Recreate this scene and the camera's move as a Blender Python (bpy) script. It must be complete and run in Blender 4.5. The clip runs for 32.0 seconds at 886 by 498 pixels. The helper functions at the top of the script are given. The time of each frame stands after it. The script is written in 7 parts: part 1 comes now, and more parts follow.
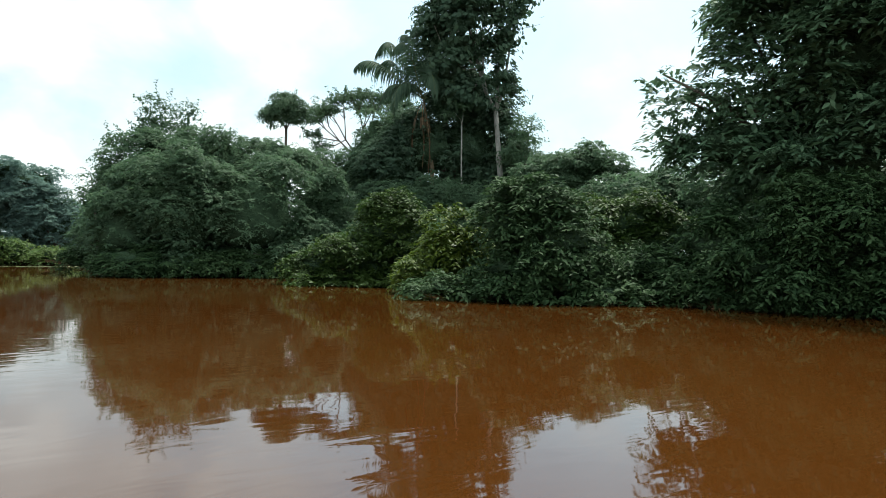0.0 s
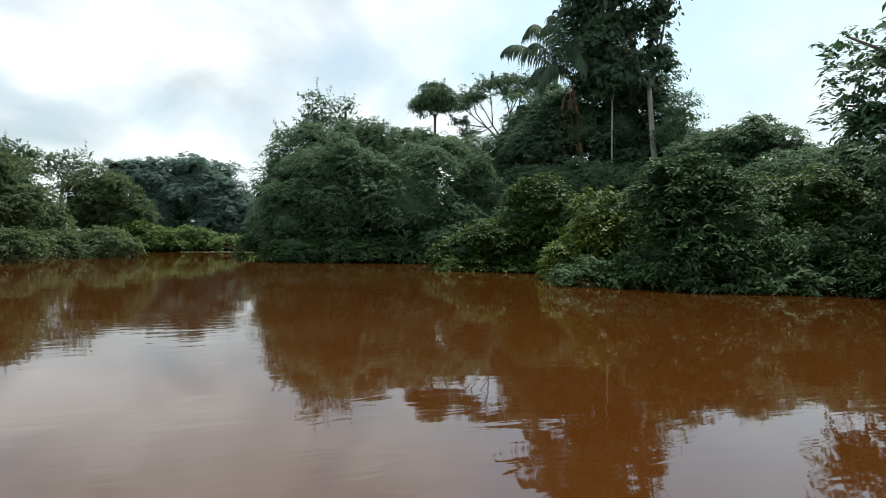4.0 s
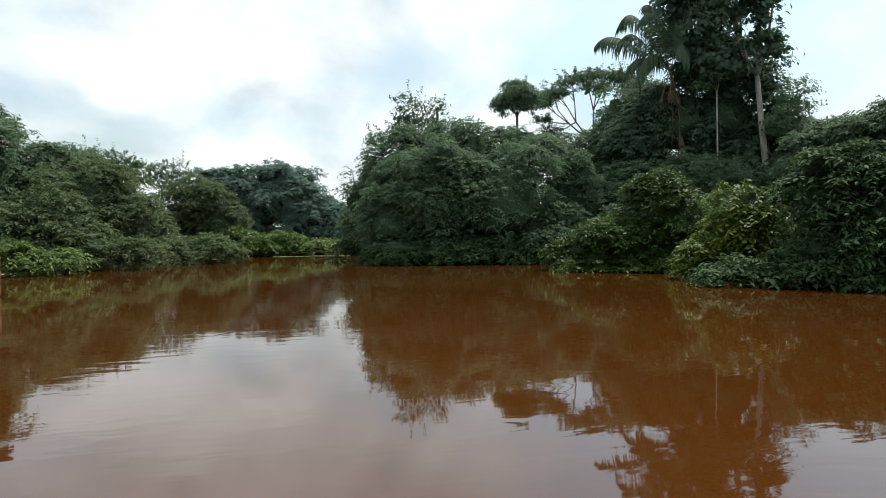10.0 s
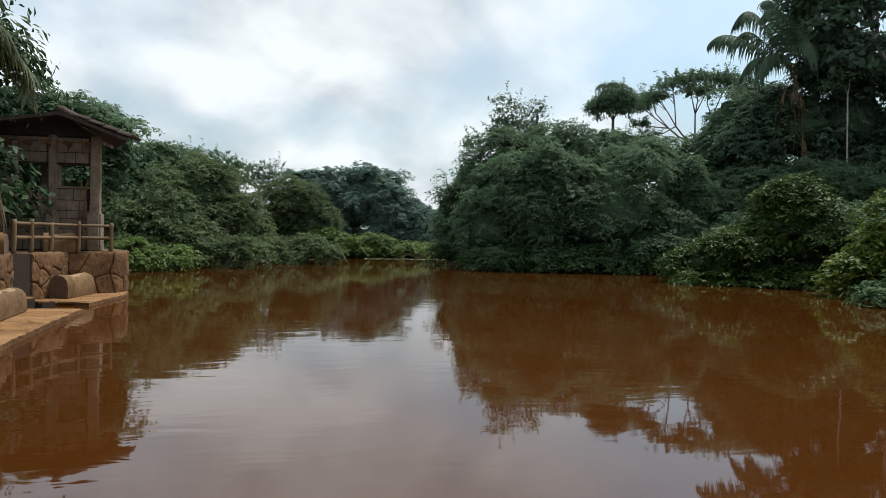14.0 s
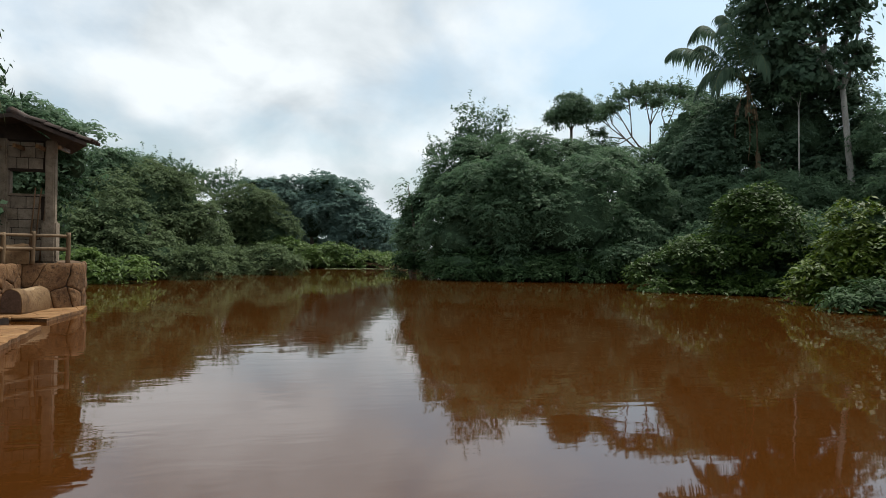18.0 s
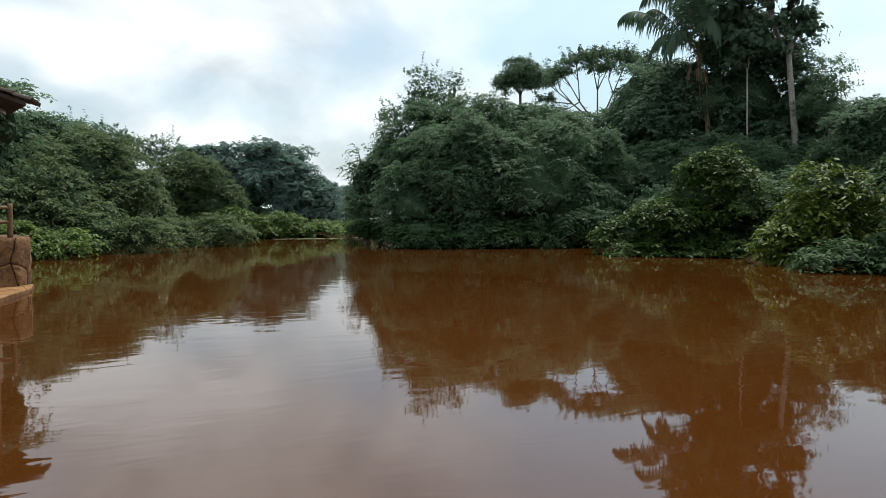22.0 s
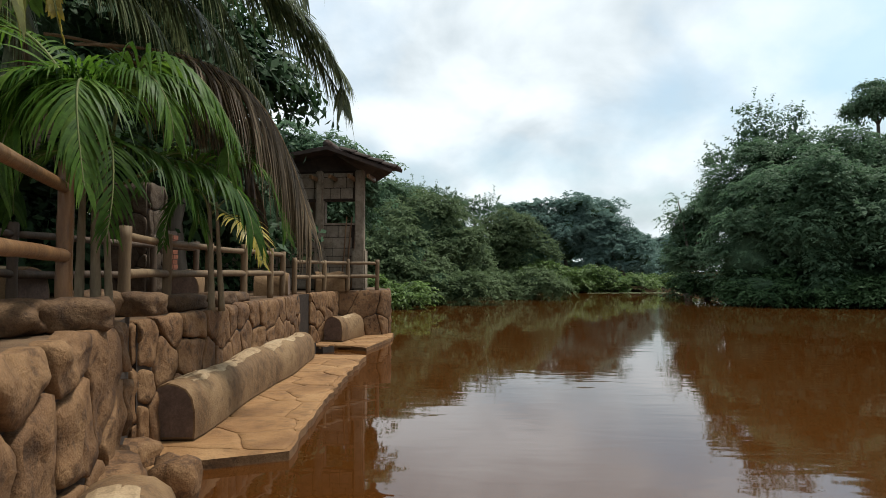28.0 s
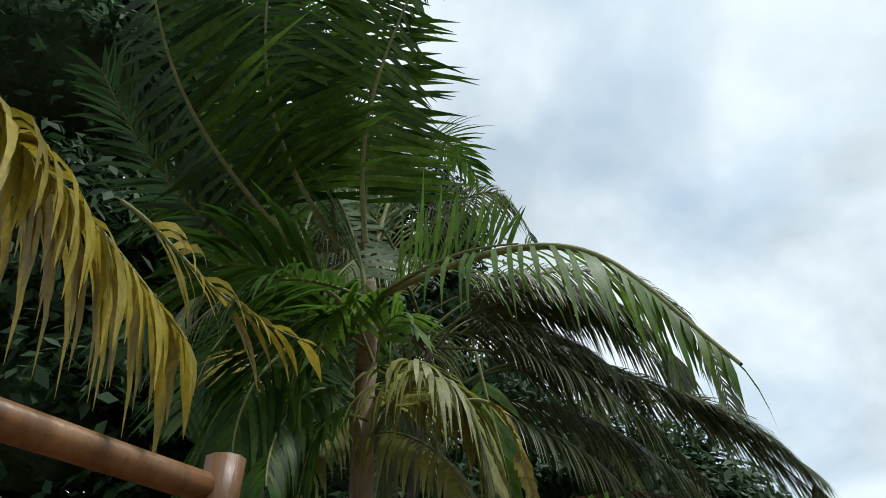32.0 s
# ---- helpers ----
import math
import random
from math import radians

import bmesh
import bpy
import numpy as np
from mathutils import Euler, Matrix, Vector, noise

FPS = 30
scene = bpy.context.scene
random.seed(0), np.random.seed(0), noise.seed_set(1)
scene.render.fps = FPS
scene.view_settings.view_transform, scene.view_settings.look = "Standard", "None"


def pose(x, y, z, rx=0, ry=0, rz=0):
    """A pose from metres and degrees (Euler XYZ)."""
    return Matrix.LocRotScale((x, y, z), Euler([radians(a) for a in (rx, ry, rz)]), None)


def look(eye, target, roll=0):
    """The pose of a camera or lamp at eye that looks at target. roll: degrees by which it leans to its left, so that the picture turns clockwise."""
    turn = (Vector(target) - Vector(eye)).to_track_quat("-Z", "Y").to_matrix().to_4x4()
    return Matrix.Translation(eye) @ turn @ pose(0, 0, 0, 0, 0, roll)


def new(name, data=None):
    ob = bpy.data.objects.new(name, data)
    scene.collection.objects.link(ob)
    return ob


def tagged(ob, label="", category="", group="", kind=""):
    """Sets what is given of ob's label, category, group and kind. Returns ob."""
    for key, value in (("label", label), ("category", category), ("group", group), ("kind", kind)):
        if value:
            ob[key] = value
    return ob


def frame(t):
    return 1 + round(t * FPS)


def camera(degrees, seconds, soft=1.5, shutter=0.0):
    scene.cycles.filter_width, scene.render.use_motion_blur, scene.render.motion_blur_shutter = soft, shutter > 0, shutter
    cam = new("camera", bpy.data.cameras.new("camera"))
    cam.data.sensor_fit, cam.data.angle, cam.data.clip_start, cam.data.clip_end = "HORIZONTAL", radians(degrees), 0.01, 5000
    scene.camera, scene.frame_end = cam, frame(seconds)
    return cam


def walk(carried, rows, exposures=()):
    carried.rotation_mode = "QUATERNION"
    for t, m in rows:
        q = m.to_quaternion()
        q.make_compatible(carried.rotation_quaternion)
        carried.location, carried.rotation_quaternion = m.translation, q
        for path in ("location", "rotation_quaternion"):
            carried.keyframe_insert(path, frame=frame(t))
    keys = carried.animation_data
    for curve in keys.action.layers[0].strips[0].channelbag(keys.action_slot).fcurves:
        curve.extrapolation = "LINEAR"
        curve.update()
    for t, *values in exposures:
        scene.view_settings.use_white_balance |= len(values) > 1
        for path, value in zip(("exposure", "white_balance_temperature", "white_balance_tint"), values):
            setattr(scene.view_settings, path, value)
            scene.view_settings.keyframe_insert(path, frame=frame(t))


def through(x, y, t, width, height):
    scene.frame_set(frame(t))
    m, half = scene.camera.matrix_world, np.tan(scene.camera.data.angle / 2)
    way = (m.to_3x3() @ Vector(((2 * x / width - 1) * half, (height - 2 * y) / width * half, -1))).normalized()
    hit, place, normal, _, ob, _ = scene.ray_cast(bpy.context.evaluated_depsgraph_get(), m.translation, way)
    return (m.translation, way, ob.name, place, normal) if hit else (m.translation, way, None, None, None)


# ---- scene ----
CAM = camera(69.33, 32.0, soft=0.6)


def aim(x, y, z, yaw, pitch, roll):
    """Camera pose from a place, a heading to the left of +y, a tilt up and a lean."""
    e = Vector((x, y, z))
    a, b = radians(yaw), radians(pitch)
    return look(e, e + Vector((-math.sin(a) * math.cos(b), math.cos(a) * math.cos(b), math.sin(b))), roll)


PATH = [
    (0, 4.936, -4.467, 1.538, -34.84, 0.32, 1.18),
    (0.5, 4.945, -4.493, 1.539, -34.38, 0.36, 1.32),
    (1, 4.964, -4.438, 1.541, -32.70, -0.10, 0.92),
    (1.5, 4.985, -4.357, 1.541, -30.18, -0.07, 1.03),
    (2, 4.968, -4.426, 1.525, -28.32, -0.04, 1.14),
    (2.5, 4.987, -4.476, 1.533, -26.68, -0.17, 1.33),
    (3, 4.997, -4.504, 1.529, -25.53, -0.10, 1.26),
    (3.5, 4.964, -4.494, 1.543, -23.48, -1.04, 1.03),
    (5.5, 4.393, -4.404, 1.561, -20.00, -1.19, 0.80),
    (6, 4.215, -4.311, 1.572, -19.40, -1.54, 0.62),
    (6.5, 3.942, -4.176, 1.609, -15.82, -1.42, -0.03),
    (7, 3.794, -4.048, 1.584, -13.97, -0.85, 1.71),
    (7.5, 3.596, -3.920, 1.588, -17.22, -2.20, 0.50),
    (8, 3.456, -3.773, 1.588, -16.48, -2.72, 0.08),
    (8.5, 3.318, -3.639, 1.597, -15.88, -2.46, 0.99),
    (9, 3.235, -3.524, 1.605, -17.25, -1.89, 1.61),
    (9.5, 3.026, -3.304, 1.589, -18.17, -2.78, 0.51),
    (10, 2.892, -3.126, 1.581, -16.45, -1.23, -0.35),
    (10.5, 2.772, -2.984, 1.568, -15.14, -1.12, 2.31),
    (11, 2.555, -2.752, 1.548, -20.26, -2.52, 0.37),
    (11.5, 2.343, -2.554, 1.570, -18.72, -2.22, 0.89),
    (12, 2.131, -2.440, 1.579, -12.92, -0.97, -1.02),
    (12.5, 2.027, -2.241, 1.570, -10.08, -1.47, -0.46),
    (13, 1.842, -2.056, 1.572, -14.34, -1.44, -1.90),
    (13.5, 1.757, -1.863, 1.565, -10.85, 0.18, -1.18),
    (14, 1.664, -1.715, 1.560, -10.06, -0.81, 1.10),
    (14.5, 1.513, -1.568, 1.545, -11.54, -0.11, -0.11),
    (15, 1.321, -1.357, 1.541, -11.63, -0.65, -0.27),
    (15.5, 1.247, -1.192, 1.531, -10.29, 0.10, 0.35),
    (17.5, 1.283, -1.258, 1.548, -10.55, -0.79, 1.34),
    (18, 1.122, -1.188, 1.547, -14.17, 0.09, 0.84),
    (18.5, 0.972, -1.034, 1.536, -13.37, -1.03, 0.58),
    (19, 0.890, -0.860, 1.541, -11.65, -0.11, 0.34),
    (19.5, 0.829, -0.734, 1.529, -11.22, -1.79, 2.14),
    (20, 0.714, -0.697, 1.545, -15.68, -1.81, 0.60),
    (20.5, 0.625, -0.615, 1.501, -15.63, -1.92, 1.60),
    (21, 0.585, -0.446, 1.508, -13.53, -0.64, 0.84),
    (21.5, 0.492, -0.290, 1.506, -15.88, -1.75, 2.10),
    (22, 0.324, -0.215, 1.509, -19.62, -2.74, -0.04),
    (22.5, 0.239, -0.054, 1.496, -19.06, -2.85, -0.77),
    (23, 0.171, 0.114, 1.492, -17.47, -3.10, -0.58),
    (23.5, 0.012, 0.300, 1.504, -20.26, -2.70, -0.71),
    (24, -0.106, 0.471, 1.492, -17.50, -2.92, -1.46),
    (24.5, -0.140, 0.620, 1.499, -11.04, -0.55, -1.63),
    (25, -0.207, 0.749, 1.531, -11.64, 0.96, -2.00),
    (25.5, -0.281, 0.802, 1.535, -6.31, 2.44, -1.80),
    (26, -0.326, 0.759, 1.541, -1.00, 3.37, -0.82),
    (26.5, -0.345, 0.774, 1.548, 1.61, 3.22, -0.53),
    (28.5, -0.383, 0.796, 1.530, 11.10, 2.00, -0.98),
    (29, -0.411, 0.815, 1.539, 17.02, 4.54, -2.10),
    (29.5, -0.434, 0.827, 1.552, 22.18, 8.69, -2.00),
    (30, -0.443, 0.804, 1.562, 27.12, 16.70, -1.31),
    (30.5, -0.427, 0.791, 1.577, 30.24, 25.25, -1.29),
    (31, -0.409, 0.772, 1.570, 33.85, 30.20, -1.79),
    (31.5, -0.397, 0.751, 1.600, 37.76, 35.33, -2.39),
    (32, -0.372, 0.763, 1.587, 44.56, 39.36, -2.92),
]
walk(CAM, [(t, aim(*p)) for t, *p in PATH], [(0, 0.55, 6300, 2), (3, 0.34, 6440, 7), (7, 0.26, 6440, 8), (11, 0.36, 6540, 8), (13, 0.1, 6390, 9), (20, 0.08, 6390, 9), (23, 0.3, 6390, 8), (26, -0.08, 6140, 6), (29, 0.28, 6340, 8), (30.5, 0.1, 6040, 6), (32, 0.05, 6040, 6)])

# ---- world and light ----
SUN_EL, SUN_AZ = radians(66), radians(60)
world = bpy.data.worlds.new("sky")
scene.world = world
world.use_nodes = True
wn, wl = world.node_tree.nodes, world.node_tree.links
wn.clear()


def wnode(kind, **inputs):
    n = wn.new(kind)
    for k, v in inputs.items():
        n.inputs[int(k[1:]) if k[0] == "i" and k[1:].isdigit() else k].default_value = v
    return n


sky = wn.new("ShaderNodeTexSky")
sky.sky_type, sky.sun_disc = "NISHITA", False
sky.sun_elevation, sky.sun_rotation = SUN_EL, SUN_AZ
sky.air_density, sky.dust_density, sky.ozone_density = 1.0, 4.0, 0.4
coord = wn.new("ShaderNodeTexCoord")
sep = wn.new("ShaderNodeSeparateXYZ")
wl.new(coord.outputs["Generated"], sep.inputs[0])
lift = wnode("ShaderNodeMath", i1=0.55)
lift.operation = "ADD"
zpos = wnode("ShaderNodeMath", i1=0.0)
zpos.operation = "MAXIMUM"
wl.new(sep.outputs[2], zpos.inputs[0])
wl.new(zpos.outputs[0], lift.inputs[0])
flat = []
for k in (0, 1):
    d = wn.new("ShaderNodeMath")
    d.operation = "DIVIDE"
    wl.new(sep.outputs[k], d.inputs[0])
    wl.new(lift.outputs[0], d.inputs[1])
    flat.append(d)
comb = wn.new("ShaderNodeCombineXYZ")
wl.new(flat[0].outputs[0], comb.inputs[0])
wl.new(flat[1].outputs[0], comb.inputs[1])
big = wnode("ShaderNodeTexNoise", Scale=1.6, Detail=9.0, Roughness=0.52, Distortion=0.1)
wl.new(comb.outputs[0], big.inputs["Vector"])
cover = wn.new("ShaderNodeValToRGB")
cover.color_ramp.elements[0].position, cover.color_ramp.elements[1].position = 0.34, 0.50
cover.color_ramp.elements[0].color = (0.22, 0.22, 0.22, 1)
east = wn.new("ShaderNodeVectorMath")
east.operation = "DOT_PRODUCT"
east.inputs[1].default_value = (0.70, 0.68, 0.22)
wl.new(coord.outputs["Generated"], east.inputs[0])
thin = wn.new("ShaderNodeMapRange")
thin.interpolation_type = "SMOOTHSTEP"
for k, v in (("From Min", 0.86), ("From Max", 1.0), ("To Min", 0.0), ("To Max", 0.09)):
    thin.inputs[k].default_value = v
wl.new(east.outputs["Value"], thin.inputs["Value"])
gap = wn.new("ShaderNodeMath")
gap.operation = "SUBTRACT"
wl.new(big.outputs[0], gap.inputs[0])
wl.new(thin.outputs[0], gap.inputs[1])
wl.new(gap.outputs[0], cover.inputs[0])
shade = wnode("ShaderNodeTexNoise", Scale=3.2, Detail=8.0, Roughness=0.5, Distortion=0.25)
wl.new(comb.outputs[0], shade.inputs["Vector"])
tone = wn.new("ShaderNodeValToRGB")
tone.color_ramp.elements[0].position, tone.color_ramp.elements[1].position = 0.38, 0.57
tone.color_ramp.elements[0].color = (0.61, 0.665, 0.70, 1)
tone.color_ramp.elements[1].color = (0.90, 0.945, 0.965, 1)
wl.new(shade.outputs[0], tone.inputs[0])
clear = wnode("ShaderNodeBackground", Strength=0.17)
pale = wn.new("ShaderNodeMix")
pale.data_type, pale.blend_type = "RGBA", "MULTIPLY"
pale.inputs[0].default_value = 1.0
pale.inputs[7].default_value = (0.84, 1.0, 0.98, 1)
wl.new(sky.outputs[0], pale.inputs[6])
wl.new(pale.outputs[2], clear.inputs[0])
cloud = wnode("ShaderNodeBackground", Strength=1.0)
wl.new(tone.outputs[0], cloud.inputs[0])
blend = wn.new("ShaderNodeMixShader")
wl.new(cover.outputs[0], blend.inputs[0])
wl.new(clear.outputs[0], blend.inputs[1])
wl.new(cloud.outputs[0], blend.inputs[2])
wout = wn.new("ShaderNodeOutputWorld")
wl.new(blend.outputs[0], wout.inputs[0])

sun_data = bpy.data.lights.new("sun", "SUN")
sun_data.energy, sun_data.angle, sun_data.color = 3.3, radians(8), (1.0, 0.95, 0.86)
sun = new("sun", sun_data)
sun.matrix_world = look((0, 0, 30), Vector((0, 0, 30)) - Vector((math.sin(SUN_AZ) * math.cos(SUN_EL), math.cos(SUN_AZ) * math.cos(SUN_EL), math.sin(SUN_EL))))


# ---- materials ----
def material(name):
    m = bpy.data.materials.new(name)
    m.use_nodes = True
    nt = m.node_tree
    b = nt.nodes["Principled BSDF"]
    return m, nt, b


def ramp(nt, source, stops):
    r = nt.nodes.new("ShaderNodeValToRGB")
    el = r.color_ramp.elements
    while len(el) < len(stops):
        el.new(0.5)
    for e, (p, c) in zip(el, stops):
        e.position, e.color = p, (*c, 1)
    nt.links.new(source, r.inputs[0])
    return r.outputs[0]


def noise_of(nt, scale, detail=5.0, rough=0.55, space="Object", stretch=(1, 1, 1), distort=0.0):
    tc = nt.nodes.new("ShaderNodeTexCoord")
    mp = nt.nodes.new("ShaderNodeMapping")
    mp.inputs["Scale"].default_value = stretch
    n = nt.nodes.new("ShaderNodeTexNoise")
    n.inputs["Scale"].default_value, n.inputs["Detail"].default_value = scale, detail
    n.inputs["Roughness"].default_value, n.inputs["Distortion"].default_value = rough, distort
    nt.links.new(tc.outputs[space], mp.inputs[0])
    nt.links.new(mp.outputs[0], n.inputs["Vector"])
    return n.outputs[0]


def mixed(nt, fac, a, b, mode="MIX"):
    m = nt.nodes.new("ShaderNodeMix")
    m.data_type, m.blend_type = "RGBA", mode
    for socket, v in ((m.inputs[0], fac), (m.inputs[6], a), (m.inputs[7], b)):
        if isinstance(v, (int, float)):
            socket.default_value = v
        elif isinstance(v, tuple):
            socket.default_value = (*v, 1)
        else:
            nt.links.new(v, socket)
    return m.outputs[2]


def bumped(nt, b, height, strength=0.4, distance=0.02):
    n = nt.nodes.new("ShaderNodeBump")
    n.inputs["Strength"].default_value, n.inputs["Distance"].default_value = strength, distance
    nt.links.new(height, n.inputs["Height"])
    nt.links.new(n.outputs[0], b.inputs["Normal"])


def leaf_material(name, dark, mid, light, rough=0.45, through=0.3, gloss=0.5, streak=0.0):
    """Leaves that differ one from another, with big soft patches of lighter growth, and let some light through."""
    m, nt, b = material(name)
    geo = nt.nodes.new("ShaderNodeNewGeometry")
    c = ramp(nt, geo.outputs["Random Per Island"], [(0.0, dark), (0.55, mid), (1.0, light)])
    patch = noise_of(nt, 0.45, 3.0)
    c2 = mixed(nt, ramp(nt, patch, [(0.38, (0, 0, 0)), (0.68, (1, 1, 1))]), c, mixed(nt, 0.55, c, light))
    if streak:
        c2 = mixed(nt, streak, c2, ramp(nt, noise_of(nt, 22.0, 4.0, 0.65, distort=1.0), [(0.38, (0.45, 0.42, 0.38)), (0.6, (1, 1, 1))]), "MULTIPLY")
    nt.links.new(c2, b.inputs["Base Color"])
    b.inputs["Roughness"].default_value = rough
    b.inputs["Specular IOR Level"].default_value = gloss
    tr = nt.nodes.new("ShaderNodeBsdfTranslucent")
    nt.links.new(c2, tr.inputs[0])
    mx = nt.nodes.new("ShaderNodeMixShader")
    mx.inputs[0].default_value = through
    nt.links.new(b.outputs[0], mx.inputs[1])
    nt.links.new(tr.outputs[0], mx.inputs[2])
    nt.links.new(mx.outputs[0], nt.nodes["Material Output"].inputs[0])
    return m


def grainy(name, stops, scale=6.0, rough=0.85, bump=0.5, fine=60.0, stretch=(1, 1, 1), dist=0.02, vary=0.0, stain=0.0, gloss=0.4):
    """A rough matt surface: patches of colour, a fine grain, relief."""
    m, nt, b = material(name)
    n1 = noise_of(nt, scale, 10.0, 0.68, stretch=stretch, distort=0.5)
    n2 = noise_of(nt, fine, 4.0, 0.6, stretch=stretch)
    c = ramp(nt, n1, stops)
    c = mixed(nt, 0.45, c, ramp(nt, n2, [(0.36, (0.5, 0.48, 0.46)), (0.62, (1, 1, 1))]), "MULTIPLY")
    if stain:
        n3 = noise_of(nt, scale * 2.6, 6.0, 0.7, stretch=stretch, distort=1.2)
        c = mixed(nt, stain, c, ramp(nt, n3, [(0.38, (0.25, 0.22, 0.2)), (0.48, (0.8, 0.78, 0.76)), (0.6, (1, 1, 1))]), "MULTIPLY")
    if vary:
        info = nt.nodes.new("ShaderNodeObjectInfo")
        c = mixed(nt, vary, c, ramp(nt, info.outputs["Random"], [(0.0, (0.55, 0.5, 0.46)), (1.0, (1.0, 0.98, 0.95))]), "MULTIPLY")
    nt.links.new(c, b.inputs["Base Color"])
    b.inputs["Specular IOR Level"].default_value = gloss
    b.inputs["Roughness"].default_value = rough
    h = nt.nodes.new("ShaderNodeMath")
    h.operation = "MULTIPLY_ADD"
    h.inputs[1].default_value = 0.2
    nt.links.new(n2, h.inputs[0])
    nt.links.new(n1, h.inputs[2])
    bumped(nt, b, h.outputs[0], bump, dist)
    return m


def stucco(name, low, mid, high, scale=1.9, vary=0.3, blotch=0.75, pits=0.5):
    """Carved and coloured cement: broad patches, dark weathered blotches, fine specks and shallow dents."""
    m, nt, b = material(name)
    c = ramp(nt, noise_of(nt, scale, 4.0, 0.55), [(0.3, low), (0.5, mid), (0.72, high)])
    c = mixed(nt, blotch, c, ramp(nt, noise_of(nt, scale * 4.5, 6.0, 0.62), [(0.36, (0.34, 0.3, 0.27)), (0.47, (0.86, 0.84, 0.82)), (0.62, (1, 1, 1))]), "MULTIPLY")
    speck = noise_of(nt, 85.0, 3.0, 0.6)
    c = mixed(nt, 0.5, c, ramp(nt, speck, [(0.35, (0.6, 0.58, 0.55)), (0.55, (1, 1, 1)), (0.72, (1.2, 1.18, 1.15))]), "MULTIPLY")
    if vary:
        info = nt.nodes.new("ShaderNodeObjectInfo")
        c = mixed(nt, vary, c, ramp(nt, info.outputs["Random"], [(0.0, (0.58, 0.54, 0.5)), (1.0, (1.0, 0.98, 0.96))]), "MULTIPLY")
    nt.links.new(c, b.inputs["Base Color"])
    b.inputs["Roughness"].default_value, b.inputs["Specular IOR Level"].default_value = 0.82, 0.35
    h = nt.nodes.new("ShaderNodeMath")
    h.operation = "MULTIPLY_ADD"
    h.inputs[1].default_value = 0.12
    nt.links.new(speck, h.inputs[0])
    nt.links.new(noise_of(nt, 13.0, 6.0, 0.6), h.inputs[2])
    bumped(nt, b, h.outputs[0], pits, 0.045)
    return m


M_LEAF = leaf_material("leaf_dark", (0.058, 0.108, 0.068), (0.08, 0.14, 0.086), (0.112, 0.177, 0.105), 0.65, 0.5, 0.3)
M_LEAF_OLIVE = leaf_material("leaf_olive", (0.064, 0.098, 0.046), (0.092, 0.133, 0.059), (0.124, 0.167, 0.076), 0.7, 0.45, 0.2)
M_LEAF_FAR = leaf_material("leaf_forest", (0.068, 0.126, 0.072), (0.094, 0.165, 0.09), (0.128, 0.2, 0.108), 0.65, 0.55, 0.3)
# Paler, bluer leaves: the haze of distance painted into the colour.
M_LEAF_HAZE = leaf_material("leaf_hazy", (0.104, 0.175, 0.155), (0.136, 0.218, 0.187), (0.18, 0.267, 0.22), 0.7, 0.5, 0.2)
M_LEAF_BRIGHT = leaf_material("leaf_bright", (0.0252, 0.054, 0.0117), (0.0432, 0.0846, 0.0162), (0.0765, 0.128, 0.0252), 0.55, 0.4, 0.28)
M_LEAF_BROAD = leaf_material("leaf_broad", (0.056, 0.112, 0.059), (0.081, 0.15, 0.078), (0.12, 0.195, 0.102), 0.6, 0.35, 0.3)
M_LEAF_FRESH = leaf_material("leaf_fresh", (0.05, 0.1, 0.022), (0.09, 0.155, 0.034), (0.14, 0.21, 0.05), 0.5, 0.4, 0.3)
M_LEAF_YELLOW = leaf_material("leaf_yellow", (0.0373, 0.0708, 0.00857), (0.0745, 0.123, 0.0135), (0.134, 0.179, 0.0245), 0.5, 0.4, 0.28)
M_LEAF_GLOSSY = leaf_material("leaf_glossy", (0.0272, 0.0595, 0.024), (0.0425, 0.0833, 0.032), (0.068, 0.117, 0.0464), 0.62, 0.3, 0.15)
# Leaf colour darkened for the shade behind and above the palms.
M_LEAF_SHADE = leaf_material("leaf_shaded", (0.016, 0.04, 0.014), (0.026, 0.06, 0.021), (0.045, 0.09, 0.033), 0.6, 0.3, 0.25)
M_BARK = grainy("bark", [(0.3, (0.07, 0.055, 0.04)), (0.7, (0.17, 0.14, 0.11))], 3.0, fine=20, stretch=(1, 1, 0.25))
M_BARK_PALE = grainy("bark_pale", [(0.3, (0.22, 0.21, 0.19)), (0.7, (0.45, 0.43, 0.39))], 2.0, fine=18, stretch=(1, 1, 0.4))
# Green of the added core shells, standing in for a crown's shaded depth.
M_CORE = grainy("twigs", [(0.3, (0.05, 0.085, 0.05)), (0.7, (0.09, 0.14, 0.08))], 3.0, fine=12, bump=1.0, dist=0.2, gloss=0.0)
M_EARTH = grainy("earth", [(0.3, (0.03, 0.022, 0.013)), (0.7, (0.065, 0.045, 0.026))], 0.6, fine=8, gloss=0.0)
M_STONE = stucco("sandstone", (0.112, 0.055, 0.0225), (0.184, 0.096, 0.041), (0.256, 0.145, 0.066), 2.3, 0.3, 0.85, 0.6)
# Stone darkened for the shade at the back of the terrace.
M_BACK = stucco("shaded_stone", (0.048, 0.032, 0.02), (0.08, 0.0544, 0.0344), (0.12, 0.084, 0.0544), 2.4)
# Sandstone taken darker, since the kerb stones lie in shade.
M_KERB = stucco("kerb_rock", (0.066, 0.0335, 0.0152), (0.11, 0.058, 0.0255), (0.155, 0.089, 0.0415), 2.6)
M_MORTAR = grainy("mortar", [(0.3, (0.022, 0.014, 0.01)), (0.7, (0.046, 0.03, 0.02))], 8.0)
M_LEDGE = stucco("ledge_stone", (0.2, 0.098, 0.036), (0.282, 0.148, 0.0575), (0.36, 0.207, 0.091), 1.5, 0.2, 0.5, 0.4)
